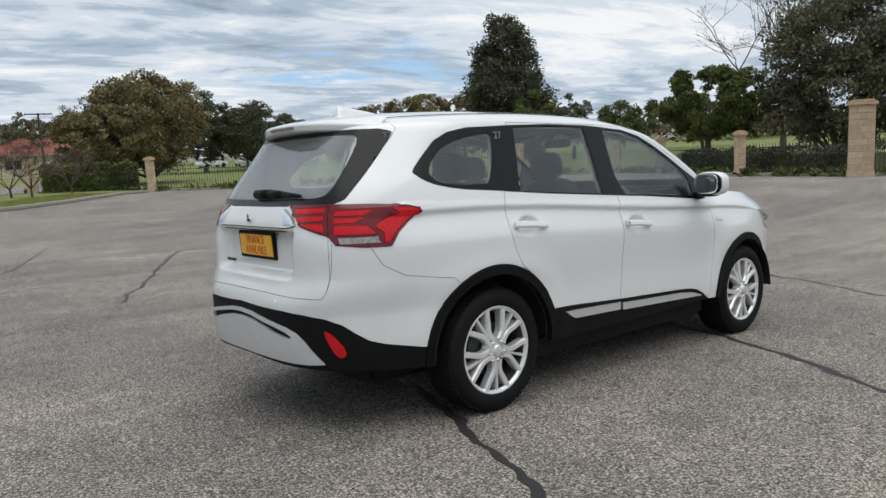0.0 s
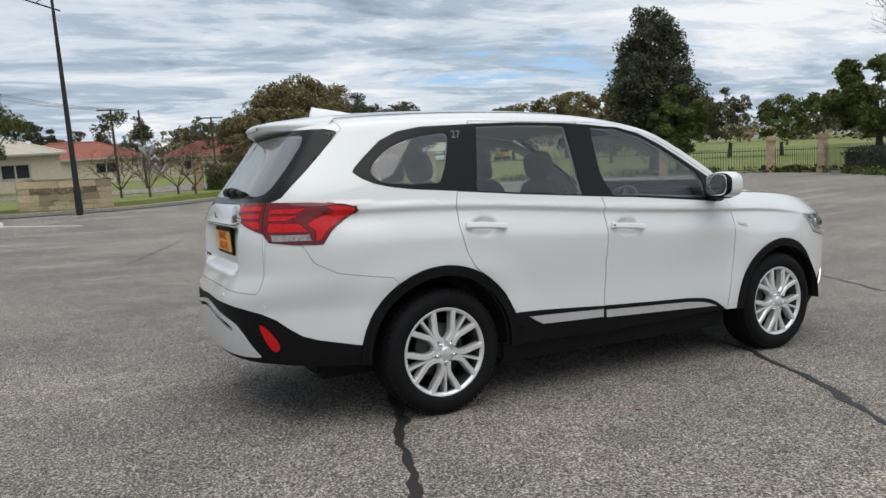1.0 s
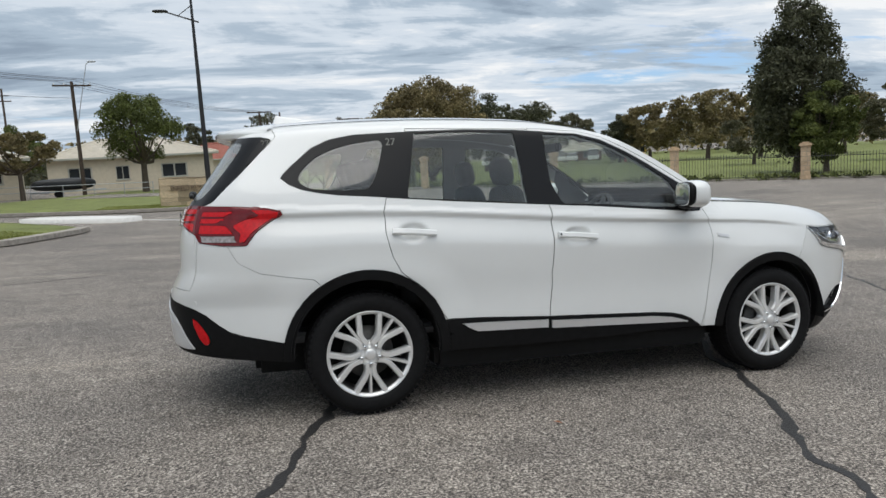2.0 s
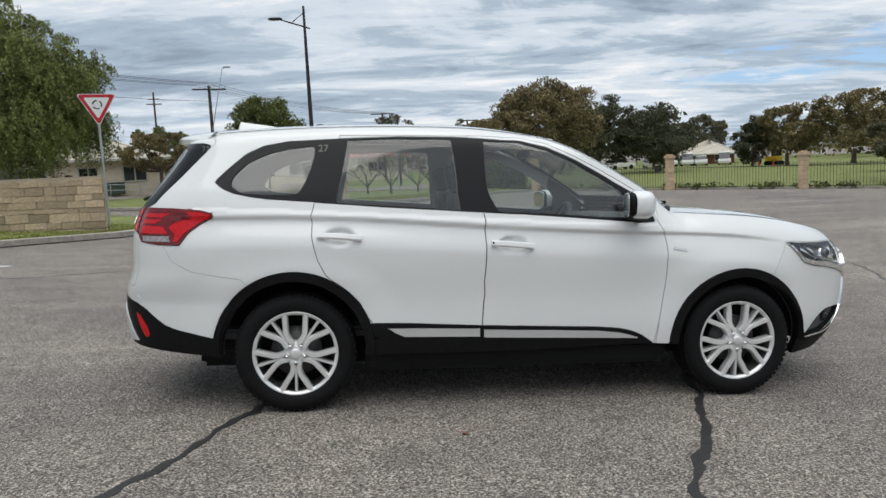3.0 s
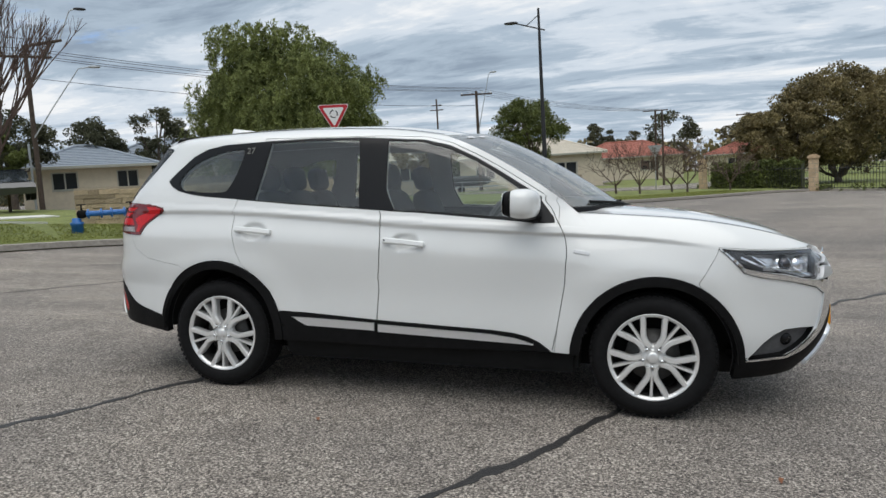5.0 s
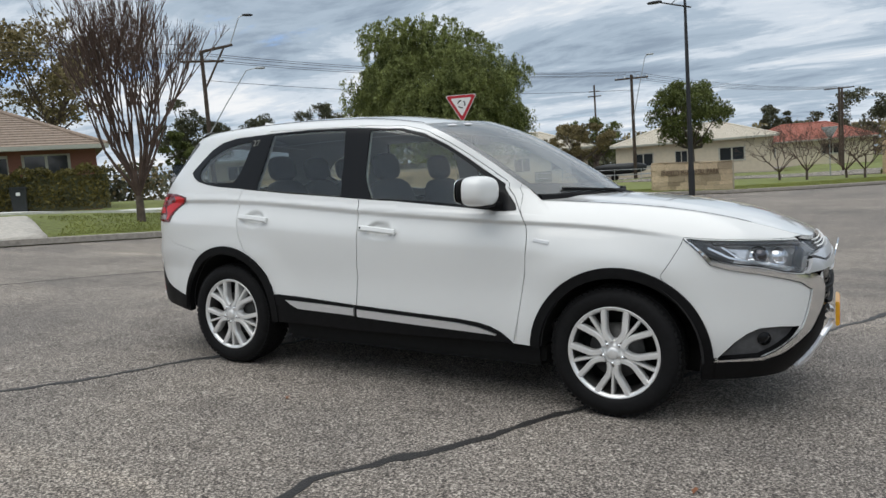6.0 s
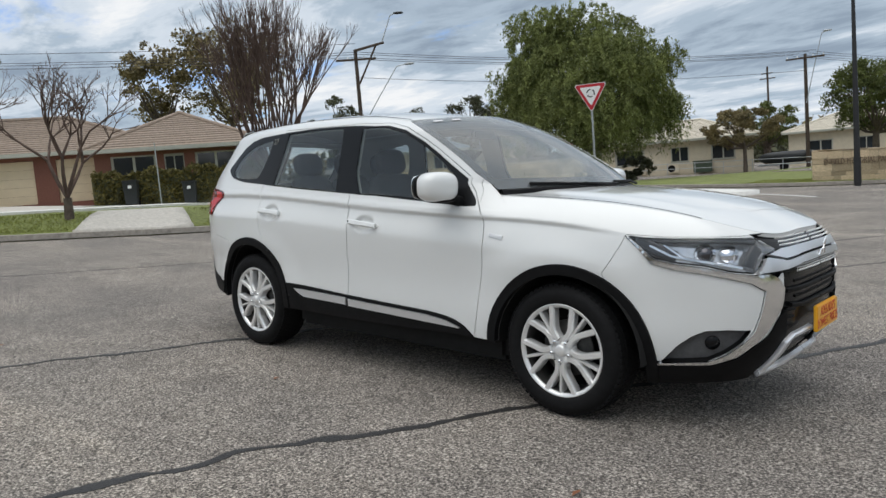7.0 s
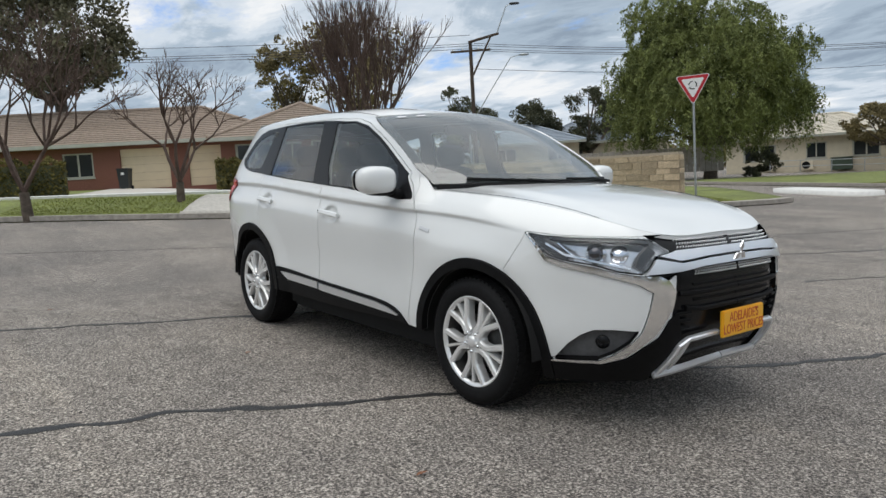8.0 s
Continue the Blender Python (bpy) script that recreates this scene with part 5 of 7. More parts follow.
M["signblack"] = material("sign_black", (0.01, 0.01, 0.01), 0.4)
M["bin"] = material("bin_plastic", (0.018, 0.021, 0.023), 0.5, vary=0.2, scale=8)
M["sealant"] = material("crack_sealant", (0.022, 0.021, 0.021), 0.55, vary=0.35, scale=40, bump=0.4, bump_scale=90)
M["marking"] = material("road_marking", (0.62, 0.62, 0.60), 0.8, vary=0.25, scale=9)
M["wire"] = material("cable", (0.03, 0.03, 0.032), 0.6)
M["yellow"] = material("machine_yellow", (0.65, 0.42, 0.02), 0.45, vary=0.15, scale=5)
M["cone"] = material("cone_orange", (0.75, 0.10, 0.03), 0.5)
M["darkcar"] = material("dark_car_paint", (0.02, 0.022, 0.026), 0.3, coat=1.0)
M["fencewood"] = material("fence_panel", (0.33, 0.30, 0.26), 0.85, vary=0.3, scale=4)

WEST_KERB = [(-22, -10), (-18, -4.6), (-15.4, -.9), (-13.0, 1.9), (-11.4, 4.2), (-10.5, 6.2), (-9.6, 8.0), (-8.5, 9.3), (-7.75, 11.0), (-6.6, 12.6), (-5.55, 13.9), (-4.95, 15.6), (-4.6, 16.6), (-4.5, 17.4)]
NORTH_KERB = [(-16, 28.6), (-9.0, 26.6), (-5.6, 25.4), (-3.2, 25.2), (0, 26.1), (2.6, 28.6), (5.2, 32.2), (7.6, 36.3), (9.6, 39.6), (11.8, 41.6)]


def off_line(line, x, y):
    best = np.full(np.shape(x), 1e9)
    for (x0, y0), (x1, y1) in zip(line, line[1:]):
        dx, dy = x1 - x0, y1 - y0
        u = np.clip(((x - x0) * dx + (y - y0) * dy) / (dx * dx + dy * dy), 0, 1)
        best = np.minimum(best, np.hypot(x - x0 - u * dx, y - y0 - u * dy))
    return best


RISE = spline((0, 0), (1, .2), (2, .33), (5, .42), (12, .42), (22, .47), (60, .5))


def west_h(x, y):
    x, y = np.asarray(x, float), np.asarray(y, float)
    f = 1 - .72 * step(7, 14, y)
    return ground_h(x, y) + .12 + f * RISE(off_line(WEST_KERB, x, y))


def north_h(x, y):
    return ground_h(x, y) + .12 + .06 * step(0, 3, off_line(NORTH_KERB, np.asarray(x, float), np.asarray(y, float)))


def park_h(x, y):
    return ground_h(x, y) + .05


def patch(name, outline, height, mat, label, category, cell=1.5, skirt=.3):
    """A sheet of ground with the outline given, laid on the heights, with a skirt at its edge."""
    b = bmesh.new()
    b.faces.new([b.verts.new((x, y, 0)) for x, y in outline])
    xs, ys = [p[0] for p in outline], [p[1] for p in outline]
    for axis, lo, hi in ((0, min(xs), max(xs)), (1, min(ys), max(ys))):
        for k in np.arange(lo + cell, hi, cell):
            co, no = [0, 0, 0], [0, 0, 0]
            co[axis], no[axis] = float(k), 1
            bmesh.ops.bisect_plane(b, geom=b.verts[:] + b.edges[:] + b.faces[:], plane_co=co, plane_no=no)
    for v in b.verts:
        v.co.z = float(height(v.co.x, v.co.y))
    for f in b.faces:
        f.smooth = True
        if f.normal.z < 0:
            f.normal_flip()
    edge = [e for e in b.edges if e.is_boundary]
    r = bmesh.ops.extrude_edge_only(b, edges=edge)
    for v in r["geom"]:
        if isinstance(v, bmesh.types.BMVert):
            v.co.z -= skirt
    bmesh.ops.recalc_face_normals(b, faces=b.faces)
    return tagged(part(name, b, mat, None, label), category=category, kind="structure")


def ribbon(name, line, width, height, mat, thick, label, category, kind="structure", parent=None):
    """A strip along a line of (x, y), laid on the heights; thick above them."""
    pts = []
    for (x0, y0), (x1, y1) in zip(line, line[1:]):
        n = max(1, int(math.hypot(x1 - x0, y1 - y0) / max(.12, width * .8)))
        pts += [(x0 + (x1 - x0) * i / n, y0 + (y1 - y0) * i / n) for i in range(n)]
    pts.append(line[-1])
    b, rows = bmesh.new(), []
    for i, (x, y) in enumerate(pts):
        p, q = pts[max(i - 1, 0)], pts[min(i + 1, len(pts) - 1)]
        d = Vector((q[0] - p[0], q[1] - p[1])).normalized()
        w = width / 2
        row = []
        for k, dz in ((-1, -.1), (-1, 0), (1, 0), (1, -.1)):
            px, py = x - d.y * k * w, y + d.x * k * w
            row.append(b.verts.new((px, py, float(height(px, py)) + (thick if dz == 0 else thick - .12))))
        rows.append(row)
    for p, q in zip(rows, rows[1:]):
        for i in range(3):
            b.faces.new((p[i], q[i], q[i + 1], p[i + 1]))
    bmesh.ops.recalc_face_normals(b, faces=b.faces)
    return tagged(part(name, b, mat, parent, label), category=category, kind=kind)


patch("verge_west", WEST_KERB + [(-9, 20.5), (-30, 26), (-75, 44), (-90, -30), (-40, -30)], west_h, M["grass"], "green grass verge rising behind the kerb", "grass", 1.6)
patch("verge_north", NORTH_KERB + [(5.5, 49), (2, 60), (-9, 62), (-14, 36)], north_h, M["grass"], "green grass verge round the stone sign", "grass", 2.0)
ribbon("kerb", WEST_KERB, .32, lambda x, y: ground_h(x, y), M["kerb"], .145, "worn concrete kerb", "kerb")
ribbon("kerb", NORTH_KERB, .32, lambda x, y: ground_h(x, y), M["kerb"], .145, "worn concrete kerb", "kerb")
FENCE = [(5.9, 46.5), (12.3, 42.3), (19.3, 37.0), (25.8, 33.7), (31.6, 29.4), (36.8, 25.7), (36.2, 21.9), (30.4, 13.8), (29.6, 8.2), (29.9, 2.6)]
far_side = [(70, -14), (170, 20), (165, 90), (120, 150), (60, 175), (10, 170), (-2, 75), (4.5, 49.5)]
patch("park_lawn", [(x + .15, y + .35) for x, y in FENCE] + far_side, park_h, M["grass"], "wide green park lawn behind the fence", "grass", 4.0)
ribbon("footpath", [(-24.5, -6), (-19.5, .8), (-17.2, 4.3), (-15.2, 9.2), (-14.6, 12)], 2.0, west_h, M["pale"], .06, "pale concrete footpath along the verge", "footpath")
ribbon("footpath", [(-27, 6.6), (-22.5, 12.5), (-19.5, 18)], 1.9, west_h, M["pale"], .035, "pale concrete driveway before the hedge", "footpath")
patch("driveway_apron", [(-10.95, 4.9), (-12.3, 2.7), (-14.4, 4.2), (-13.4, 6.0)], lambda x, y: west_h(x, y) + .06, M["concrete"], "concrete driveway crossing the verge", "driveway", .5, .1)
patch("driveway", [(-20.5, 1.0), (-18.6, 4.2), (-32.0, 13.2), (-35.0, 7.0)], lambda x, y: west_h(x, y) + .035, M["concrete"], "pale concrete driveway to the garage doors", "driveway", 1.0, .1)
for (x0, y0), (x1, y1), w in (((-6.4, 21.9), (-4.1, 21.0), .75), ((-11.8, 36.5), (-5.5, 35.2), .4)):
    turn = math.atan2(y1 - y0, x1 - x0)
    outline = [(x1 + w * math.cos(turn + a), y1 + w * math.sin(turn + a)) for a in np.linspace(-1.57, 1.57, 9)] + [(x0 - w * math.cos(turn + a), y0 - w * math.sin(turn + a)) for a in np.linspace(-1.57, 1.57, 9)]
    tagged(patch("traffic_island", outline, lambda x, y: ground_h(x, y) + .13, M["pale"], "pale concrete traffic island with rounded ends", "traffic island", .8, .2), kind="")
for line in ([(-6.3, 21.9), (-3.4, 21.2), (-1.3, 19.8)], [(-6.6, 7.9), (-5.4, 7.8)]):
    ribbon("road_marking", line, .16, ground_h, M["marking"], .004, "worn white line on the asphalt", "road marking", "")
ribbon("road", [(-9.5, 47.5), (-2.0, 46.5), (4.0, 49.0), (9.5, 56.5), (14.0, 66.0)], 7.0, lambda x, y: ground_h(x, y) + .18, M["asphalt"], .03, "grey asphalt side road behind the street trees", "road")
CRACKS = [([(-1.5, -3.9), (-1.02, -2.6), (-.80, -2.13), (-.63, -1.76), (-.42, -1.2), (-.19, -.69), (.05, .3), (.0, 1.2)], .045),
          ([(1.45, -3.6), (1.59, -2.9), (1.76, -2.22), (2.05, -1.65), (2.3, -1.1), (2.46, -.76), (2.9, .3), (3.25, 1.05), (3.4, 1.4), (4.07, 2.9), (4.62, 3.77), (6, 5.5)], .05),
          ([(-.33, 4.95), (.54, 6.76), (1.91, 9.76), (2.39, 10.6)], .05), ([(5.0, -1.09), (5.71, .27), (6.8, 2.4), (7.48, 3.82), (8.5, 6)], .035),
          ([(-7.5, -3.4), (-5.95, .02), (-5.3, 1.5), (-4.75, 2.73), (-3.9, 4.2)], .03), ([(-6.4, 5.2), (-4.23, 6.23), (-2.49, 7.28)], .03), ([(1.88, 4.55), (2.3, 5.65), (3.2, 7.4)], .03), ([(-.84, 9.45), (.66, 13.56)], .03)]


def sealed_crack(line, width, seed):
    """A ragged band of sealant that wanders along a line and swells and thins."""
    rng = np.random.default_rng(seed)
    p = np.array(line)
    far = np.concatenate(((0,), np.cumsum(np.hypot(*np.diff(p, axis=0).T))))
    s = np.arange(0, far[-1], .035)
    c = np.stack([np.interp(s, far, p[:, i]) for i in (0, 1)], 1)

    def wander(cell):
        knots = rng.normal(size=int(s[-1] / cell) + 3)
        return np.interp(s / cell, np.arange(len(knots)), knots)

    d = np.gradient(c, axis=0)
    d /= np.maximum(np.linalg.norm(d, axis=1), 1e-9)[:, None]
    side = np.stack((-d[:, 1], d[:, 0]), 1)
    mid = .028 * wander(.30) + .010 * wander(.09)
    halves = [np.clip(width * (.5 + .16 * wander(.22) + .15 * wander(.06)), width * .16, width * .95) for _ in (0, 1)]
    a, b = c + side * (mid + halves[0])[:, None], c + side * (mid - halves[1])[:, None]
    n = len(s)
    v = np.concatenate([np.column_stack((q, ground_h(q[:, 0], q[:, 1]) + h)) for q, h in ((a, -.01), (a, .003), (b, .003), (b, -.01))])
    f = [(k * n + i, k * n + i + 1, (k + 1) * n + i + 1, (k + 1) * n + i) for k in range(3) for i in range(n - 1)]
    tagged(mesh_part("sealed_crack", from_arrays("sealed_crack", v, f), M["sealant"], None, "dark bitumen-sealed crack in the asphalt"), category="crack")


for k, (line, w) in enumerate(CRACKS):
    sealed_crack(line, w, 40 + k)


# ---- walls, pillars and fences ----
def stone_wall(name, label, a, b, top, foot, thick, rows, seed, mat_key="sandstone", cap=.06):
    """A wall of coursed stones, both faces, each stone proud of the mortar by its own amount. top and foot: heights at a and b."""
    rnd = random.Random(seed)
    a, b = Vector(a), Vector(b)
    length = (b - a).length
    yaw = math.atan2(b.y - a.y, b.x - a.x)
    w = thing(name, label, "wall", Matrix.Translation((a.x, a.y, 0)) @ Matrix.Rotation(yaw, 4, 'Z'))
    core = bmesh.new()
    vs = [core.verts.new((x, y, z)) for x, z0, z1 in ((0, foot[0], top[0]), (length, foot[1], top[1])) for y in (0, thick) for z in (z0 - .3, z1)]
    for f in ((0, 1, 3, 2), (4, 6, 7, 5), (0, 4, 5, 1), (2, 3, 7, 6), (1, 5, 7, 3), (0, 2, 6, 4)):
        core.faces.new([vs[i] for i in f])
    bmesh.ops.recalc_face_normals(core, faces=core.faces)
    part("mortar_core", core, M["mortar"], w, "sandy mortar")
    shapes = []
    for k in range(5):
        s = bmesh.new()
        box(s, -.5, .5, -.5, .5, -.5, .5, .03)
        for v in s.verts:
            v.co += Vector((rnd.uniform(-1, 1) * .02, rnd.uniform(-1, 1) * .06, rnd.uniform(-1, 1) * .03))
        me = bpy.data.meshes.new("stone")
        s.to_mesh(me)
        s.free()
        me.materials.append(M[mat_key])
        shapes.append(me)

    def stone(x0, x1, v0, v1, y, d):
        ob = new("stone", rnd.choice(shapes))
        f = (x0 + x1) / 2 / length
        lo, hi = foot[0] + (foot[1] - foot[0]) * f, top[0] + (top[1] - top[0]) * f
        lo -= .04
        z0, z1 = lo + (hi - lo) * v0, lo + (hi - lo) * v1
        ob.parent = w
        ob.matrix_basis = Matrix.LocRotScale(((x0 + x1) / 2, y, (z0 + z1) / 2), Euler((rnd.uniform(-.01, .01), rnd.uniform(-.012, .012), rnd.uniform(-.015, .015))), (x1 - x0 - .012, d, z1 - z0 - .012))

    cuts = [0]
    for r in range(rows):
        cuts.append(cuts[-1] + rnd.uniform(.7, 1.35))
    cuts = [c / cuts[-1] * .955 for c in cuts]
    for face in (0, 1):
        if face and length > 4:
            continue
        for v0, v1 in zip(cuts, cuts[1:]):
            x = 0
            while x < length - .05:
                n = min(length, x + rnd.uniform(.22, .75))
                if length - n < .2:
                    n = length
                stone(x, n, v0, v1, thick if face else 0, rnd.uniform(.05, .09))
                x = n
    for v0, v1 in zip(cuts, cuts[1:]):
        ob_w = thick * .9
        ob = new("stone", rnd.choice(shapes))
        ob.parent = w
        z0, z1 = foot[0] + (top[0] - foot[0]) * v0, foot[0] + (top[0] - foot[0]) * v1
        ob.matrix_basis = Matrix.LocRotScale((0, thick / 2, (z0 + z1) / 2), None, (.06, ob_w, z1 - z0 - .012))
    x = 0
    while x < length - .05:
        n = min(length, x + rnd.uniform(.4, .8))
        if length - n < .25:
            n = length
        stone(x, n, .957, 1.0, thick / 2, thick + .06)
        x = n
    return w


stone_wall("stone_wall", "low coursed sandstone wall above the kerb", (-5.93, 14.2), (-9.2, 13.15), (1.49, 1.51), (.06, .24), -.4, 8, 3)
stone_wall("stone_wall", "low coursed sandstone wall above the kerb", (-9.2, 13.15), (-12.8, 12.0), (1.51, 1.58), (.24, .46), -.4, 8, 4)
sign_wall = stone_wall("stone_sign", "low sandstone entrance wall with incised lettering", (-3.15, 26.75), (.05, 26.75), (1.16, 1.04), (-.02, -.08), .5, 5, 9)


M["incised"] = material("incised_letters", (0.17, 0.12, 0.08), 0.9, vary=0.2, scale=20)
lettering("ENFIELD MEMORIAL PARK", .30, M["incised"], pose(1.55, -.062, .66, 90, 0, 0), sign_wall, depth=.012, font_scale=.66)


def pillar(x, y, h, w):
    z = float(park_h(x, y)) - .05
    p = thing("gate_pillar", "tall pale sandstone gate pillar with a moulded cap" if h > 2.6 else "pale sandstone fence pillar with a moulded cap", "pillar", pose(x, y, z, 0, 0, math.degrees(math.atan2(y + 3, x)) + 90), "pillars of the park fence")
    rows = int(h / .27)
    rnd = random.Random(int(x * 7 + y))
    s = bmesh.new()
    box(s, -w / 2 + .01, w / 2 - .01, -w / 2 + .01, w / 2 - .01, -.2, h - .2)
    part("core", s, M["mortar"], p, "sandy mortar")
    for r in range(rows):
        z0, z1 = r * (h - .22) / rows, (r + 1) * (h - .22) / rows
        cut = rnd.uniform(-.25, .25) * w
        for x0, x1 in ((-w / 2, cut), (cut, w / 2)):
            s = bmesh.new()
            k = .03 if r == 0 else 0
            box(s, x0 - k * (x0 < 0 and x0 < -w / 3) + .004, x1 + k * (x1 > w / 3) - .004, -w / 2 - k, w / 2 + k, z0 + .004, z1 - .004, .012)
            part("block", s, M["pillar"], p)
    s = bmesh.new()
    for z0, z1, e in ((h - .22, h - .16, .03), (h - .16, h - .06, .08), (h - .06, h, .04)):
        box(s, -w / 2 - e, w / 2 + e, -w / 2 - e, w / 2 + e, z0, z1, .015)
    box(s, -w / 2 + .06, w / 2 - .06, -w / 2 + .06, w / 2 - .06, h, h + .06, .02)
    part("cap", s, M["pillar"], p, "moulded stone cap")


for k, (x, y) in enumerate([(6.4, 45.9)] + FENCE[1:-1]):
    pillar(x, y, 3.05 if k == 8 else 2.1, .95 if k == 8 else .52)
BAR = bmesh.new()
box(BAR, -.009, .009, -.009, .009, .06, 1.42)
rod(BAR, (0, 0, 1.42), (0, 0, 1.52), .016, .001, 4)
BAR_ME = bpy.data.meshes.new("baluster")
BAR.to_mesh(BAR_ME)
BAR.free()
BAR_ME.materials.append(M["iron"])
for (x0, y0), (x1, y1) in zip(FENCE, FENCE[1:]):
    a, b = Vector((x0, y0, float(park_h(x0, y0)))), Vector((x1, y1, float(park_h(x1, y1))))
    d = b - a
    length = math.hypot(d.x, d.y)
    f = thing("iron_fence", "black wrought-iron fence bay between stone pillars", "fence", pose(a.x, a.y, a.z, 0, 0, math.degrees(math.atan2(d.y, d.x))), "bays of the park fence")
    slope = d.z / length
    for z in (.14, 1.28):
        s = bmesh.new()
        rod(s, (.25, 0, z + slope * .25), (length - .25, 0, z + slope * (length - .25)), .018, sides=4)
        part("rail", s, M["iron"], f)
    n = int((length - .6) / .16)
    for i in range(n):
        ob = new("baluster", BAR_ME)
        ob.parent = f
        x = .3 + (length - .6) * (i + .5) / n
        ob.location = (x, 0, slope * x)
    s = bmesh.new()
    box(s, .2, length - .2, -.09, .09, -.25, .07)
    bmesh.ops.rotate(s, verts=s.verts, cent=(0, 0, 0), matrix=Matrix.Rotation(-math.atan(slope), 3, 'Y'))
    part("plinth", s, M["kerb"], f, "low stone plinth")


# ---- trees and planting ----
def leaf_mesh(name, centres, size, rng, long=1.0, droop=0.0):
    """Small bent leaves or leaf sprays at the centres."""
    n = len(centres)
    d = rng.normal(size=(n, 3))
    d[:, 2] = d[:, 2] * (1 - droop) - 2.2 * droop
    d /= np.linalg.norm(d, axis=1)[:, None]
    s = np.cross(d, rng.normal(size=(n, 3)))
    s /= np.maximum(np.linalg.norm(s, axis=1), 1e-6)[:, None]
    k = (size * rng.uniform(.55, 1.35, n))[:, None]
    u = d * k * long
    w = s * k * .42
    nrm = np.cross(d, s) * k * .12
    v = np.stack((centres - u * .5, centres + w + nrm, centres + u * .5, centres - w + nrm), 1).reshape(-1, 3)
    i = np.arange(n)[:, None] * 4
    f = np.concatenate((i + np.array((0, 1, 2)), i + np.array((0, 2, 3))))
    me = bpy.data.meshes.new(name)
    me.vertices.add(len(v))
    me.vertices.foreach_set("co", v.ravel())
    me.loops.add(f.size)
    me.loops.foreach_set("vertex_index", f.ravel().astype(np.int32))
    me.polygons.add(len(f))
    me.polygons.foreach_set("loop_start", np.arange(0, f.size, 3, dtype=np.int32))
    me.update(calc_edges=True)
    return me


def tube_mesh(name, segments, sides=5):
    """Tapered tubes: each segment is (a, b, radius at a, radius at b)."""
    if not segments:
        return from_arrays(name, [], [])
    a = np.array([s[0] for s in segments])
    b = np.array([s[1] for s in segments])
    r0, r1 = np.array([s[2] for s in segments]), np.array([s[3] for s in segments])
    d = b - a
    d /= np.maximum(np.linalg.norm(d, axis=1), 1e-9)[:, None]
    e = np.where(np.abs(d[:, 2:]) < .9, (0, 0, 1.), (1., 0, 0))
    u = np.cross(d, e)
    u /= np.linalg.norm(u, axis=1)[:, None]
    w = np.cross(d, u)
    ang = 2 * math.pi * np.arange(sides) / sides
    ring_ = np.cos(ang)[None, :, None] * u[:, None] + np.sin(ang)[None, :, None] * w[:, None]
    lo, hi = a[:, None] + ring_ * r0[:, None, None], b[:, None] + ring_ * r1[:, None, None]
    v = np.concatenate((lo, hi), 1).reshape(-1, 3)
    base = np.arange(len(a))[:, None, None] * 2 * sides
    i, j = np.arange(sides), (np.arange(sides) + 1) % sides
    f = (base + np.stack((i, j, j + sides, i + sides), 1)[None]).reshape(-1, 4)
    me = from_arrays(name, v, f)
    me.shade_smooth()
    return me


def grow(start, direction, length, radius, depth, rnd, spread=.5, lift=.12, out=None, ratio=.74, kids=(2, 3)):
    """Branches that fork and taper."""
    out = [] if out is None else out
    p, d = Vector(start), Vector(direction).normalized()
    n = 3
    for i in range(n):
        d = (d + Vector((rnd.uniform(-1, 1), rnd.uniform(-1, 1), rnd.uniform(-.6, 1))) * .13).normalized()
        q = p + d * length / n
        r0, r1 = radius * (1 - .3 * i / n), radius * (1 - .3 * (i + 1) / n)
        out.append((tuple(p), tuple(q), r0, r1))
        p = q
    if depth > 0:
        for _ in range(rnd.randint(*kids)):
            e = Vector((rnd.gauss(0, 1), rnd.gauss(0, 1), rnd.gauss(0, .6)))
            e = (d + e * spread + Vector((0, 0, lift))).normalized()
            grow(p, e, length * ratio * rnd.uniform(.75, 1.15), radius * .66, depth - 1, rnd, spread, lift, out, ratio, kids)
    return out


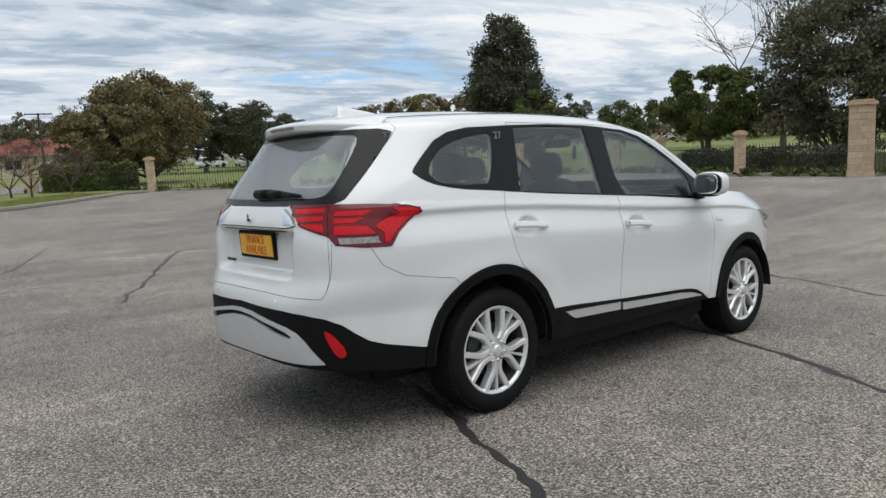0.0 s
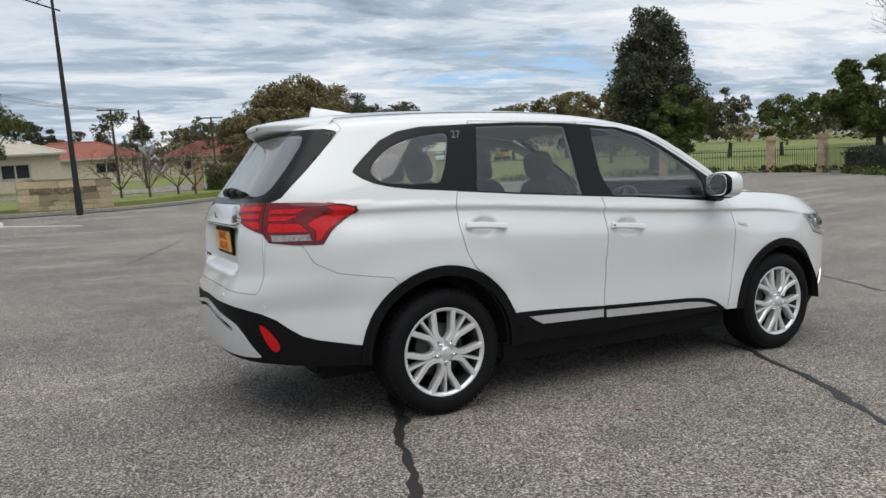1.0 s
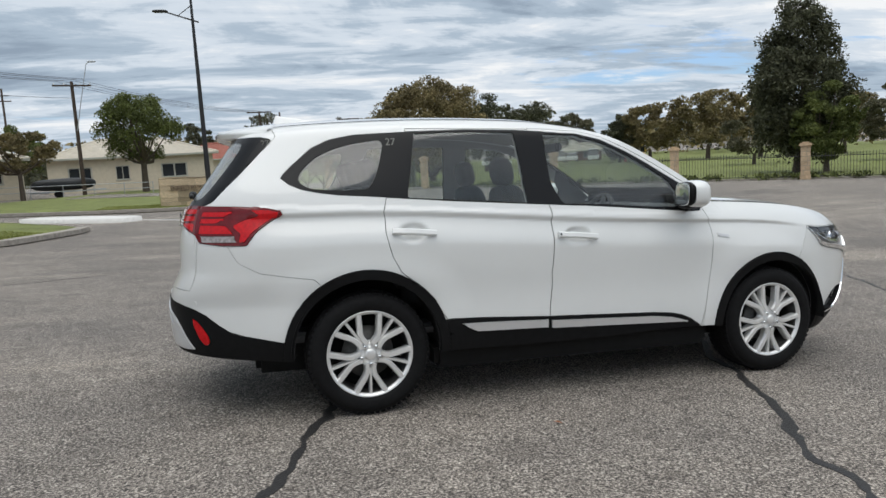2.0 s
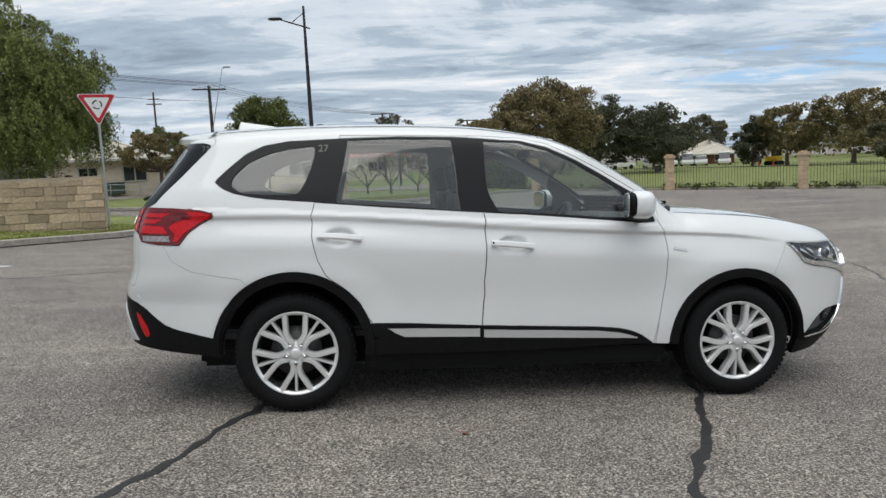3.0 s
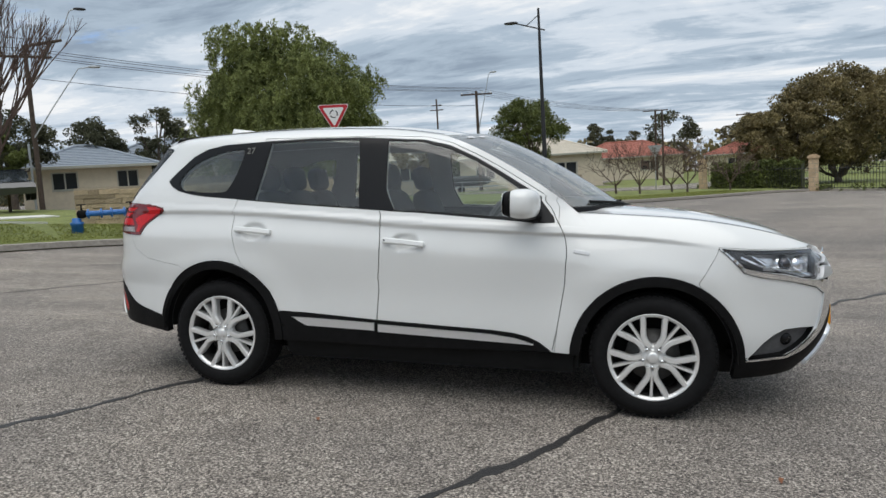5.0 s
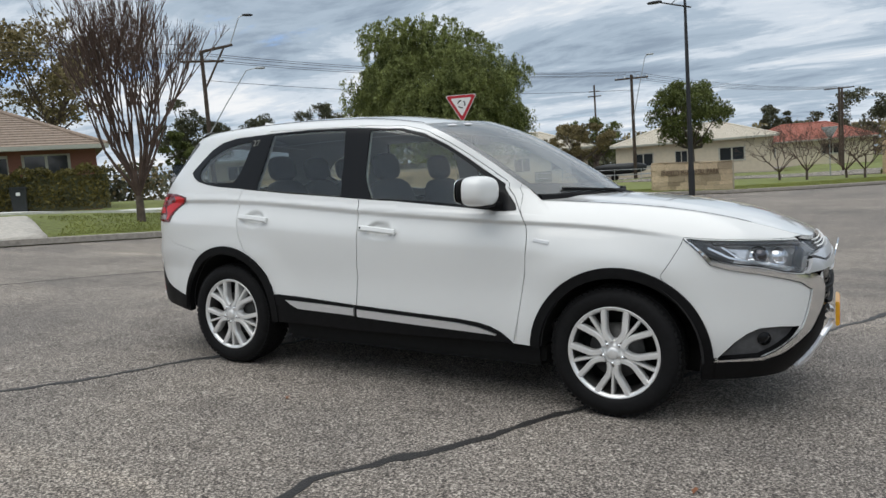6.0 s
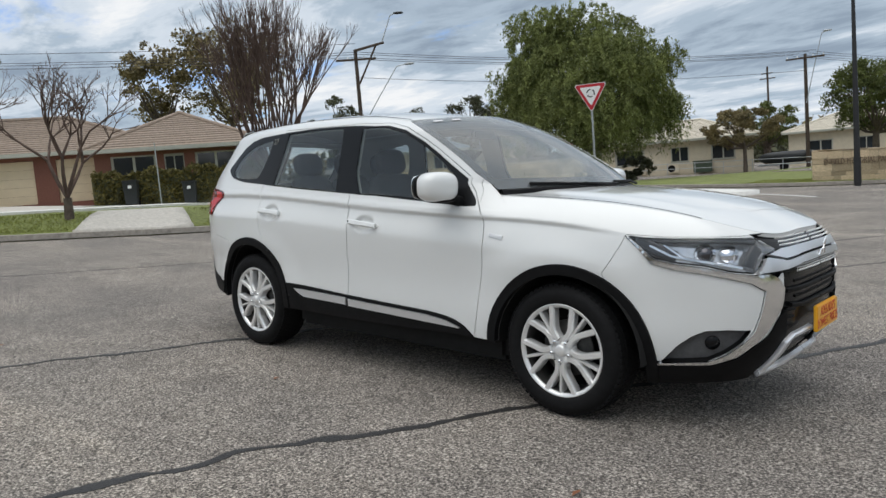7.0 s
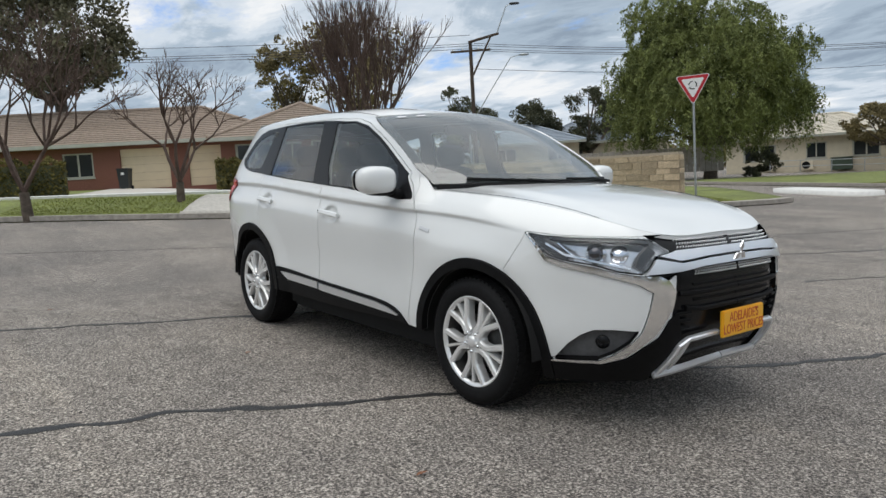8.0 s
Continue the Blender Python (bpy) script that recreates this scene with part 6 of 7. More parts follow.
def tree(label, x, y, z, height, width, leaves, mat, seed, crown=.25, size=.2, clumps=26, long=1.5, droop=0.0, taper=0.0, category="tree", flat=1.0, trunk_r=.03, limbs=True):
    """A leafy tree: trunk, limbs and a crown of leaf clumps with gaps. crown: share of the height below it; taper: how far it narrows upwards."""
    leaves, size = int(leaves * 3.4), size * .54
    clumps = int(clumps * 1.7)
    rng, rnd = np.random.default_rng(seed), random.Random(seed)
    t = thing("tree", label, category, pose(x, y, z))
    top = height
    low = height * crown
    mid, half = (top + low) / 2, (top - low) / 2
    cs, rs = [], []
    for i in range(clumps):
        for _ in range(30):
            c = rng.uniform(-1, 1, 3)
            if np.linalg.norm(c) < 1:
                break
        c = c / max(np.linalg.norm(c), .05) * np.linalg.norm(c) ** .45
        narrow = 1 - taper * (c[2] + 1) / 2
        k = rng.uniform(.13, .32)
        cs.append((c[0] * width / 2 * narrow * (1 - k * .8), c[1] * width / 2 * narrow * (1 - k * .8), mid + c[2] * half * (1 - k * .8)))
        rs.append(k * min(width, top - low) * .62 * (1 - taper * .4 * (c[2] + 1) / 2))
    cs, rs = np.array(cs), np.array(rs)
    # puffs sit on the upper and outer side of every lobe
    per = 8
    lobe = np.repeat(np.arange(clumps), per)
    way = rng.normal(size=(clumps * per, 3)) + (0, 0, .45)
    way /= np.linalg.norm(way, axis=1)[:, None]
    pr = rs[lobe] * rng.uniform(.30, .55, clumps * per)
    pc = cs[lobe] + way * (rs[lobe] * rng.uniform(.45, .92, clumps * per))[:, None] * (1, 1, .8 * flat)
    pick = rng.choice(clumps * per, leaves, p=pr ** 2 / (pr ** 2).sum())
    dirs = rng.normal(size=(leaves, 3)) + (0, 0, .25)
    dirs /= np.linalg.norm(dirs, axis=1)[:, None]
    r = pr[pick] * rng.uniform(.25, 1.1, leaves) ** .55
    pts = pc[pick] + dirs * r[:, None] * (1.1, 1.1, .8)
    if droop:
        pts[:, 2] -= rng.exponential(.22, leaves) * height * droop * .6
    pts[:, 2] = np.maximum(pts[:, 2], .15 * height * (crown > .05))
    segs = []
    base = Vector((0, 0, -.2))
    fork = Vector((rnd.uniform(-.1, .1), rnd.uniform(-.1, .1), low * 1.15 + .2))
    tr = height * trunk_r
    segs.append((tuple(base), tuple(fork * .5), tr * 1.25, tr))
    segs.append((tuple(fork * .5), tuple(fork), tr, tr * .85))
    mesh_part("trunk", tube_mesh("trunk", segs, 8), M["bark"], t, "brown bark trunk")
    if limbs:
        segs = []
        for c in cs[rng.permutation(clumps)[:min(clumps, 14)]]:
            m = fork.lerp(Vector(c), .5) + Vector((rnd.uniform(-.3, .3), rnd.uniform(-.3, .3), -.05 * height))
            segs += [(tuple(fork - Vector((0, 0, .1))), tuple(m), tr * .5, tr * .3), (tuple(m), tuple(c), tr * .3, tr * .08)]
        mesh_part("limbwork", tube_mesh("limbwork", segs, 5), M["bark"], t, "forking limbs")
    mesh_part("crown", leaf_mesh("crown", pts, size, rng, long, droop), mat, t, "dense leaves")
    return t


def bare_tree(label, x, y, z, height, seed, stems=1, spread=.5, depth=6, radius=.11, lift=.12, ratio=.74, lean=.25, kids=(2, 3)):
    rnd = random.Random(seed)
    t = thing("bare_tree", label, "bare tree", pose(x, y, z))
    trunk = [((0, 0, -.2), (rnd.uniform(-.05, .05), rnd.uniform(-.05, .05), height * .13), radius * 1.3, radius)]
    mesh_part("trunk", tube_mesh("trunk", trunk, 8), M["bark"], t, "dark bark trunk")
    out = []
    for k in range(stems):
        a = 2 * math.pi * (k + rnd.random() * .6) / stems
        d = (math.cos(a) * lean, math.sin(a) * lean, 1)
        grow(trunk[0][1], d, height * .27, radius * (.85 if stems < 3 else .55), depth, rnd, spread, lift, out, ratio, kids)
    mesh_part("branchwork", tube_mesh("branchwork", out, 4), M["twig"], t, "leafless branches and twigs")
    return t


def wz(x, y):
    return float(west_h(x, y))


def gz(x, y):
    return float(ground_h(x, y))


# along the western verge
bare_tree("leafless street tree with fine upright twigs on the verge", -11.2, 7.5, wz(-11.2, 7.5), 4.7, 11, stems=18, spread=.19, depth=5, radius=.085, lift=.22, ratio=.80, lean=.36)
bare_tree("small leafless street tree with a forked trunk on the verge", -13.97, 3.32, wz(-13.97, 3.32), 3.9, 12, stems=4, spread=.5, depth=6, radius=.10, lift=.06, lean=.6, ratio=.73)
bare_tree("leafless street tree with a dark forked trunk on the verge", -14.72, -.18, wz(-14.72, -.18), 4.7, 15, stems=4, spread=.46, depth=7, radius=.11, lift=.12, lean=.5, ratio=.74)
tree("tall dark gum tree behind the house", -41.5, 6.2, 1.6, 13, 9.5, 5200, M["olive"], 21, .35, .34, 30)
tree("thin-leaved gum tree behind the house", -61.5, 31.4, 1.6, 15.6, 7.0, 1500, M["gum"], 22, .38, .44, 26, trunk_r=.02)
tree("spreading gum tree with open crown behind the house", -58.3, 36.9, 1.6, 16.9, 11.5, 2600, M["gum"], 23, .34, .44, 34, trunk_r=.02)


def weeping_tree(label, x, y, z, height, width, strands, mat, seed):
    """A broad dome of hanging leafy strands over a dark inside, with a short stout trunk."""
    rng = np.random.default_rng(seed)
    t = thing("tree", label, "tree", pose(x, y, z))
    # lobes on a broad dome, puffs on the lobes, strands hanging from the puffs
    n = 84
    az, up_ = rng.uniform(0, 2 * math.pi, n), rng.uniform(-.22, 1, n)
    out_ = np.sqrt(np.clip(1 - (np.maximum(up_, 0) * .96) ** 2.4, 0, 1))
    c = np.stack((np.cos(az) * out_ * width * .305, np.sin(az) * out_ * width * .305, height * (.36 + .44 * up_)), -1) * rng.uniform(.86, 1.04, n)[:, None]
    r = rng.uniform(.075, .125, n) * width
    per = 10
    lobe = np.repeat(np.arange(n), per)
    way = rng.normal(size=(n * per, 3)) + (0, 0, .5)
    way /= np.linalg.norm(way, axis=1)[:, None]
    pr = r[lobe] * rng.uniform(.26, .46, n * per)
    pc = c[lobe] + way * (r[lobe] * rng.uniform(.5, .95, n * per))[:, None]
    k = rng.choice(n * per, strands, p=pr ** 2 / (pr ** 2).sum())
    e = rng.normal(size=(strands, 3)) + (0, 0, .3)
    e /= np.linalg.norm(e, axis=1)[:, None]
    start = pc[k] + e * pr[k][:, None]
    long = rng.uniform(.25, 1.0, strands) ** 1.5 * np.clip(3.4 - 3.0 * start[:, 2] / height, .55, 2.6)
    m = 44
    u = rng.random((strands, m))
    drift = rng.normal(size=(strands, 3)) * (.14, .14, 0) + start * (.05, .05, 0)
    p = start[:, None] + drift[:, None] * u[..., None] - np.stack((0 * u, 0 * u, u * long[:, None]), -1) + rng.normal(size=(strands, m, 3)) * (.075, .075, .06)
    p = p.reshape(-1, 3)
    p = p[p[:, 2] > height * (.13 + .05 * np.sin(3 * np.arctan2(p[:, 1], p[:, 0]) + 1))]
    segs = [((0, 0, -.2), (.1, .1, height * .16), .42, .34)]
    mesh_part("trunk", tube_mesh("trunk", segs, 10), M["bark"], t, "short stout trunk")
    segs = []
    for q in c[:20]:
        h = Vector((.1, .1, height * .15))
        g = h.lerp(Vector(q), .5) + Vector((0, 0, .3))
        segs += [(tuple(h), tuple(g), .19, .11), (tuple(g), tuple(q), .11, .03)]
    mesh_part("limbwork", tube_mesh("limbwork", segs, 6), M["bark"], t, "spreading limbs")
    mesh_part("crown", leaf_mesh("crown", p, .068, rng, 2.6, .5), mat, t, "hanging strands of narrow leaves")


weeping_tree("full pepper tree with drooping green foliage", -18.2, 36.0, .2, 12.1, 14.6, 5600, M["pepper"], 24)
tree("dark clipped shrub under the pepper tree", -15.2, 36.5, gz(-15.2, 36.5) - .5, 2.1, 2.5, 1600, M["dark"], 124, .02, .14, 12, category="shrub", limbs=False)
tree("small tree with yellowing leaves by the boat", -13.8, 50.8, gz(-13.8, 50.8), 5.0, 6.6, 4200, M["gum"], 25, .3, .2, 24)
tree("dense round evergreen tree", -6.5, 56.5, gz(-6.5, 56.5), 8.0, 6.8, 7000, M["green"], 26, .25, .22, 34)
tree("dark evergreen tree behind the side street", -34.0, 30.3, .9, 6.8, 5.6, 3000, M["dark"], 127, .25, .24, 18)
tree("dark evergreen tree beyond the poles", -36.4, 40.4, .9, 6.4, 4.6, 2200, M["dark"], 27, .2, .24, 18)
tree("small young tree by the side street", -26.6, 22.9, 1.0, 3.6, 2.2, 1500, M["green"], 128, .4, .18, 10, category="tree", limbs=False, trunk_r=.018)
tree("dark evergreen tree beyond the poles", -33.0, 43.2, .8, 7.6, 4.8, 2400, M["dark"], 28, .2, .24, 18)
tree("low evergreen tree behind the houses", -20.5, 77, 0, 7.2, 7, 2400, M["green"], 29, .2, .3, 18)
for k, (x, y, h, w) in enumerate(((-3.9, 105, 9.6, 5), (1.5, 110, 7, 9), (6.5, 105, 9.8, 8), (17, 104, 8.4, 9), (-13, 112, 7.5, 8), (24, 106, 9, 9))):
    tree("distant dark garden tree", x, y, -.5, h, w, 1700, M["olive" if k % 2 else "dark"], 30 + k, .2, .38, 16, limbs=False)
# park
tree("large spreading gum with brownish foliage", 16.6, 55.2, gz(16.6, 55.2), 8.9, 9.6, 13000, M["gum"], 41, .03, .26, 44)
tree("rounded bushy tree with brownish foliage", 12.2, 52.6, gz(12.2, 52.6), 6.4, 6.6, 8000, M["gum"], 42, .03, .24, 28)
for k, (x, y, h, w) in enumerate(((29, 75, 9, 7.5), (34, 73, 8.2, 8), (37, 79, 7, 9), (25, 80, 7, 8))):
    tree("dark tree in the park", x, y, -.7, h, w, 4200, M["dark"], 43 + k, .03, .32, 22, limbs=False)
tree("tall dark she-oak with layered foliage", 37.9, 36.7, gz(37.9, 36.7), 12.6, 8.6, 13000, M["dark"], 50, .05, .25, 58, 2.0, .12, .48)
tree("bushy green tree before the tall she-oak", 37.6, 33.9, gz(37.6, 33.9), 6.6, 4.6, 5500, M["green"], 51, .08, .24, 22)
for k, (x, y, h, w) in enumerate(((55.2, 44.6, 6.6, 5), (58, 41, 5.6, 5), (47, 52, 5.2, 7), (60, 33, 6, 6))):
    tree("small tree on the park lawn", x, y, -1.3, h, w, 2400, M["green" if k % 2 else "olive"], 52 + k, .15, .28, 18, limbs=False)
tree("bushy green tree behind the fence", 38.9, 20.3, gz(38.9, 20.3), 6.6, 8.4, 10000, M["green"], 57, .28, .24, 40)
tree("dense tall grey-green tree behind the gate", 40.2, 13.3, gz(40.2, 13.3), 11.2, 8.4, 13000, M["olive"], 58, .04, .26, 60)
tree("dense tall grey-green tree behind the gate", 41.5, 6.8, gz(41.5, 6.8), 10.4, 8, 8000, M["olive"], 59, .04, .28, 30)
bare_tree("tall leafless tree rising over the park trees", 49, 20.4, -1.3, 13.5, 60, stems=4, spread=.46, depth=7, radius=.22, lift=.07, lean=.8, ratio=.75)
for k, (x, y, h, w) in enumerate(((54, 80, 8.0, 9), (60, 76, 9.2, 11), (64, 71, 8.4, 9), (40, 88, 6.2, 7), (70, 64, 7.5, 9), (63, 120, 9, 9))):
    tree("broad gum tree across the lawn", x, y, -1.2, h, w, 4200, M["gum" if k != 5 else "olive"], 61 + k, .15, .36, 24, limbs=False, flat=.8)
tree("dark spreading cedar in the park", 50.4, 81.8, -1.1, 6.5, 7.2, 4200, M["dark"], 70, .05, .3, 22, taper=.5)
for k, (x, y, h) in enumerate(((1.1, 37.5, 3.1), (2.4, 36.6, 3.4), (4.2, 39.2, 3.1), (5.0, 38.4, 3.3), (7.6, 41.6, 3.0))):
    bare_tree("small bare street tree with reddish twigs", x, y, float(north_h(x, y)), h, 80 + k, stems=7, spread=.5, depth=5, radius=.055, lift=.04, lean=.95, ratio=.74)


def woods(name, label, spots, mat, seed, leaves, size):
    """Far trees that nobody could count, in one mesh."""
    rng = np.random.default_rng(seed)
    pts = []
    for x, y, z, h, w in spots:
        n = int(leaves * w * h / 60)
        c = rng.normal(size=(7, 3)) * (w * .22, w * .22, h * .16) + (x, y, z + h * .55)
        p = c[rng.integers(0, 7, n)] + rng.normal(size=(n, 3)) * (w * .2, w * .2, h * .17)
        p[:, 2] = np.clip(p[:, 2], z + .1, z + h)
        pts.append(p)
    tagged(mesh_part(name, leaf_mesh(name, np.concatenate(pts), size, rng, 1.4), mat, None, label), category="woodland", kind="stuff")


rnd_w = random.Random(5)
spots = {"a": [], "b": []}
for k in range(210):
    deg = rnd_w.uniform(-8, 352)
    a = radians(deg)
    d = rnd_w.uniform(125, 190) if deg < 190 else rnd_w.uniform(60, 100)
    low_ = deg < 48
    spots["a" if k % 2 else "b"].append((d * math.cos(a), d * math.sin(a), -1.5 if deg < 190 else .5, rnd_w.uniform(4, 5.4) if low_ else rnd_w.uniform(6.5, 10), rnd_w.uniform(9, 16)))
woods("far_woods", "dark distant belt of trees", spots["a"], M["dark"], 91, 330, .8)
woods("far_woods", "olive-brown distant belt of trees", spots["b"], M["gum"], 92, 330, .8)


def hedge(label, a, b, z0, z1, thick, leaves, mat, seed, size=.09):
    """A clipped hedge from a to b: z0, z1 = (foot, top) at each end."""
    rng = np.random.default_rng(seed)
    a, b = np.array(a), np.array(b)
    d = (b - a) / np.linalg.norm(b - a)
    nrm = np.array((-d[1], d[0]))
    u, side, v = rng.random(leaves), rng.random(leaves), rng.random(leaves)
    across = np.where(side < .4, -.5, np.where(side < .6, .5, rng.uniform(-.5, .5, leaves)))
    v = np.where((side >= .6), 1.0, v)
    lo, hi = z0[0] + (z1[0] - z0[0]) * u, z0[1] + (z1[1] - z0[1]) * u
    lump = .10 * np.sin(u * 23) + .06 * np.sin(u * 57 + 1)
    xy = a + u[:, None] * (b - a) + nrm * (across * thick + .05 * rng.normal(size=leaves))[:, None]
    z = lo + (hi + lump - lo) * v + rng.normal(size=leaves) * .06
    t = thing("hedge", label, "hedge", pose(0, 0, 0))
    bm = bmesh.new()
    box(bm, 0, float(np.linalg.norm(b - a)), -thick * .42, thick * .42, min(z0[0], z1[0]) - .1, min(z0[1], z1[1]) - .08)
    bmesh.ops.transform(bm, verts=bm.verts, matrix=Matrix.Translation((a[0], a[1], 0)) @ Matrix.Rotation(math.atan2(d[1], d[0]), 4, 'Z'))
    part("core", bm, M["dark"], t, "dark twiggy core")
    mesh_part("foliage", leaf_mesh("foliage", np.column_stack((xy, z)), size, rng), mat, t, "clipped leaves")


hedge("clipped hedge with golden green leaves before the brick house", (-26.0, 9.1), (-22.5, 15.1), (1.25, 2.42), (1.05, 2.55), 1.0, 9000, M["hedge"], 101, .11)
hedge("clipped hedge before the brick house", (-27.9, -1.8), (-26.9, 3.2), (1.2, 2.75), (1.2, 2.65), 1.0, 5000, M["hedge"], 103, .11)
hedge("dark green clipped hedge at the edge of the verge", (7.0, 45.6), (12.0, 43.7), (-.7, 1.0), (-.7, .95), 1.2, 7000, M["green"], 102, .13)
hedge("low shrubs behind the iron fence", (36.3, 20.0), (33.6, 9.0), (-1.1, -.1), (-1.1, .1), 1.6, 5000, M["dark"], 104, .14)
rng_g = np.random.default_rng(7)
pts_ = []
for line, inset in ((WEST_KERB[2:12], 1), (NORTH_KERB[2:9], 1)):
    for (x0, y0), (x1, y1) in zip(line, line[1:]):
        n = int(1000 * math.hypot(x1 - x0, y1 - y0))
        u, w = rng_g.random(n), rng_g.random(n) ** 1.4 * 2.6 + .2
        d = np.array((x1 - x0, y1 - y0)) / math.hypot(x1 - x0, y1 - y0)
        nrm = np.array((-d[1], d[0]))
        p = np.array((x0, y0)) + u[:, None] * np.array((x1 - x0, y1 - y0)) + w[:, None] * nrm
        h = west_h(p[:, 0], p[:, 1]) if line[0][0] < -10 else north_h(p[:, 0], p[:, 1])
        keep = ~((p[:, 0] + p[:, 1] > -9.9) & (p[:, 0] + p[:, 1] < -5.9) & (p[:, 1] < 6.2) & (p[:, 1] > 2.4))
        pts_.append(np.column_stack((p, h + .012))[keep])
tagged(mesh_part("grass_tufts", leaf_mesh("grass_tufts", np.concatenate(pts_), .024, rng_g, 2.4, -.5), M["blades"], None, "short green grass blades along the kerb"), category="grass", kind="stuff")
pts_ = []
for (x0, y0), (x1, y1) in zip(FENCE, FENCE[1:]):
    n = 500
    u = rng_g.random(n)
    c = rng_g.random(14)
    u = c[rng_g.integers(0, 14, n)] + rng_g.normal(size=n) * .02
    p = np.array((x0, y0)) + u[:, None] * np.array((x1 - x0, y1 - y0)) + rng_g.normal(size=(n, 2)) * .16 + (0, .1)
    pts_.append(np.column_stack((p, park_h(p[:, 0], p[:, 1]) + rng_g.random(n) ** 2 * .35)))
tagged(mesh_part("fence_weeds", leaf_mesh("fence_weeds", np.concatenate(pts_), .16, rng_g, 1.6), M["green"], None, "weeds and low plants along the fence"), category="plants", kind="stuff")


# ---- houses ----
def house(name, label, x, y, z, yaw, w, d, wall_h, ridge_h, wall, roof, openings=(), hip=True, over=.5):
    """A house with its front along local x at y = 0. openings: (x, z, width, height, kind) on the front."""
    h = thing(name, label, "house", pose(x, y, z, 0, 0, yaw))
    t = .25
    holes = sorted((o[0] - o[2] / 2, o[0] + o[2] / 2, o[1], o[1] + o[3]) for o in openings)
    xs, pieces = [-w / 2], []
    for x0, x1, z0, z1 in holes:
        pieces.append((xs[-1], x0, -.6, wall_h))
        if z0 > 0:
            pieces.append((x0, x1, -.6, z0))
        pieces.append((x0, x1, z1, wall_h))
        xs.append(x1)
    pieces.append((xs[-1], w / 2, -.6, wall_h))
    for x0, x1, z0, z1 in pieces:
        b = bmesh.new()
        box(b, x0, x1, 0, t, z0, z1)
        part("wall", b, wall, h, "front wall")
    for x0, x1, y0, y1 in ((-w / 2, w / 2, d - t, d), (-w / 2, -w / 2 + t, t, d - t), (w / 2 - t, w / 2, t, d - t)):
        b = bmesh.new()
        box(b, x0, x1, y0, y1, -.6, wall_h)
        part("wall", b, wall, h)
    # roof slopes with tile courses
    e0 = wall_h - .05
    inset = min(w, d) / 2 if hip else 0
    ridge = [(-w / 2 - over * (not hip) + inset, d / 2), (w / 2 + over * (not hip) - inset, d / 2)]
    c = [(-w / 2 - over, -over), (w / 2 + over, -over), (w / 2 + over, d + over), (-w / 2 - over, d + over)]

    def slope(p0, p1, r0, r1):
        b = bmesh.new()
        b.faces.new([b.verts.new((*v, e)) for v, e in ((p0, e0 - .02), (p1, e0 - .02), (r1, ridge_h - .02), (r0, ridge_h - .02))][:4 if r0 != r1 else 3])
        base = part("roof_slope", b, roof, h, "slope of tile courses")
        n = max(4, int(math.hypot(d / 2 + over, ridge_h - wall_h) / .34))
        for i in range(n):
            f0, f1 = i / n, (i + 1) / n
            q = []
            for f, dz in ((f0, .055), (f1, .0)):
                for a, r in ((p0, r0), (p1, r1)):
                    q.append(Vector((a[0] + (r[0] - a[0]) * f, a[1] + (r[1] - a[1]) * f, e0 + (ridge_h - e0) * f + dz)))
            lo = [v - Vector((0, 0, .06)) for v in q[:2]]
            b = bmesh.new()
            vs = [b.verts.new(v) for v in (q[0], q[1], q[3], q[2], lo[0], lo[1])]
            b.faces.new(vs[:4])
            b.faces.new((vs[4], vs[5], vs[1], vs[0]))
            bmesh.ops.recalc_face_normals(b, faces=b.faces)
            part("tile_course", b, roof, base)

    slope(c[0], c[1], ridge[0], ridge[1])
    slope(c[2], c[3], ridge[1], ridge[0])
    if hip:
        slope(c[1], c[2], ridge[1], ridge[1])
        slope(c[3], c[0], ridge[0], ridge[0])
        for a, r in ((c[0], ridge[0]), (c[1], ridge[1]), (c[2], ridge[1]), (c[3], ridge[0])):
            b = bmesh.new()
            rod(b, (*a, e0 + .05), (*r, ridge_h + .05), .10, sides=8)
            part("ridge_cap", b, roof, h, "ridge tiles")
    else:
        for s in (-1, 1):
            b = bmesh.new()
            xg = s * (w / 2 - .1)
            b.faces.new([b.verts.new(p) for p in ((xg, 0, wall_h - .1), (xg, d, wall_h - .1), (xg, d / 2, ridge_h - .1))])
            part("gable", b, wall, h, "gable end")
    b = bmesh.new()
    rod(b, (*ridge[0], ridge_h + .05), (*ridge[1], ridge_h + .05), .11, sides=8)
    part("ridge_cap", b, roof, h, "ridge tiles")
    b = bmesh.new()
    box(b, -w / 2 - over - .02, w / 2 + over + .02, -over - .12, -over, e0 - .16, e0 + .03, .02)
    part("gutter", b, M["fascia"], h, "painted gutter and fascia")
    b = bmesh.new()
    box(b, -w / 2 - over, w / 2 + over, -over, 0, e0 - .12, e0 - .09)
    part("soffit", b, M["fascia"], h, "painted soffit")
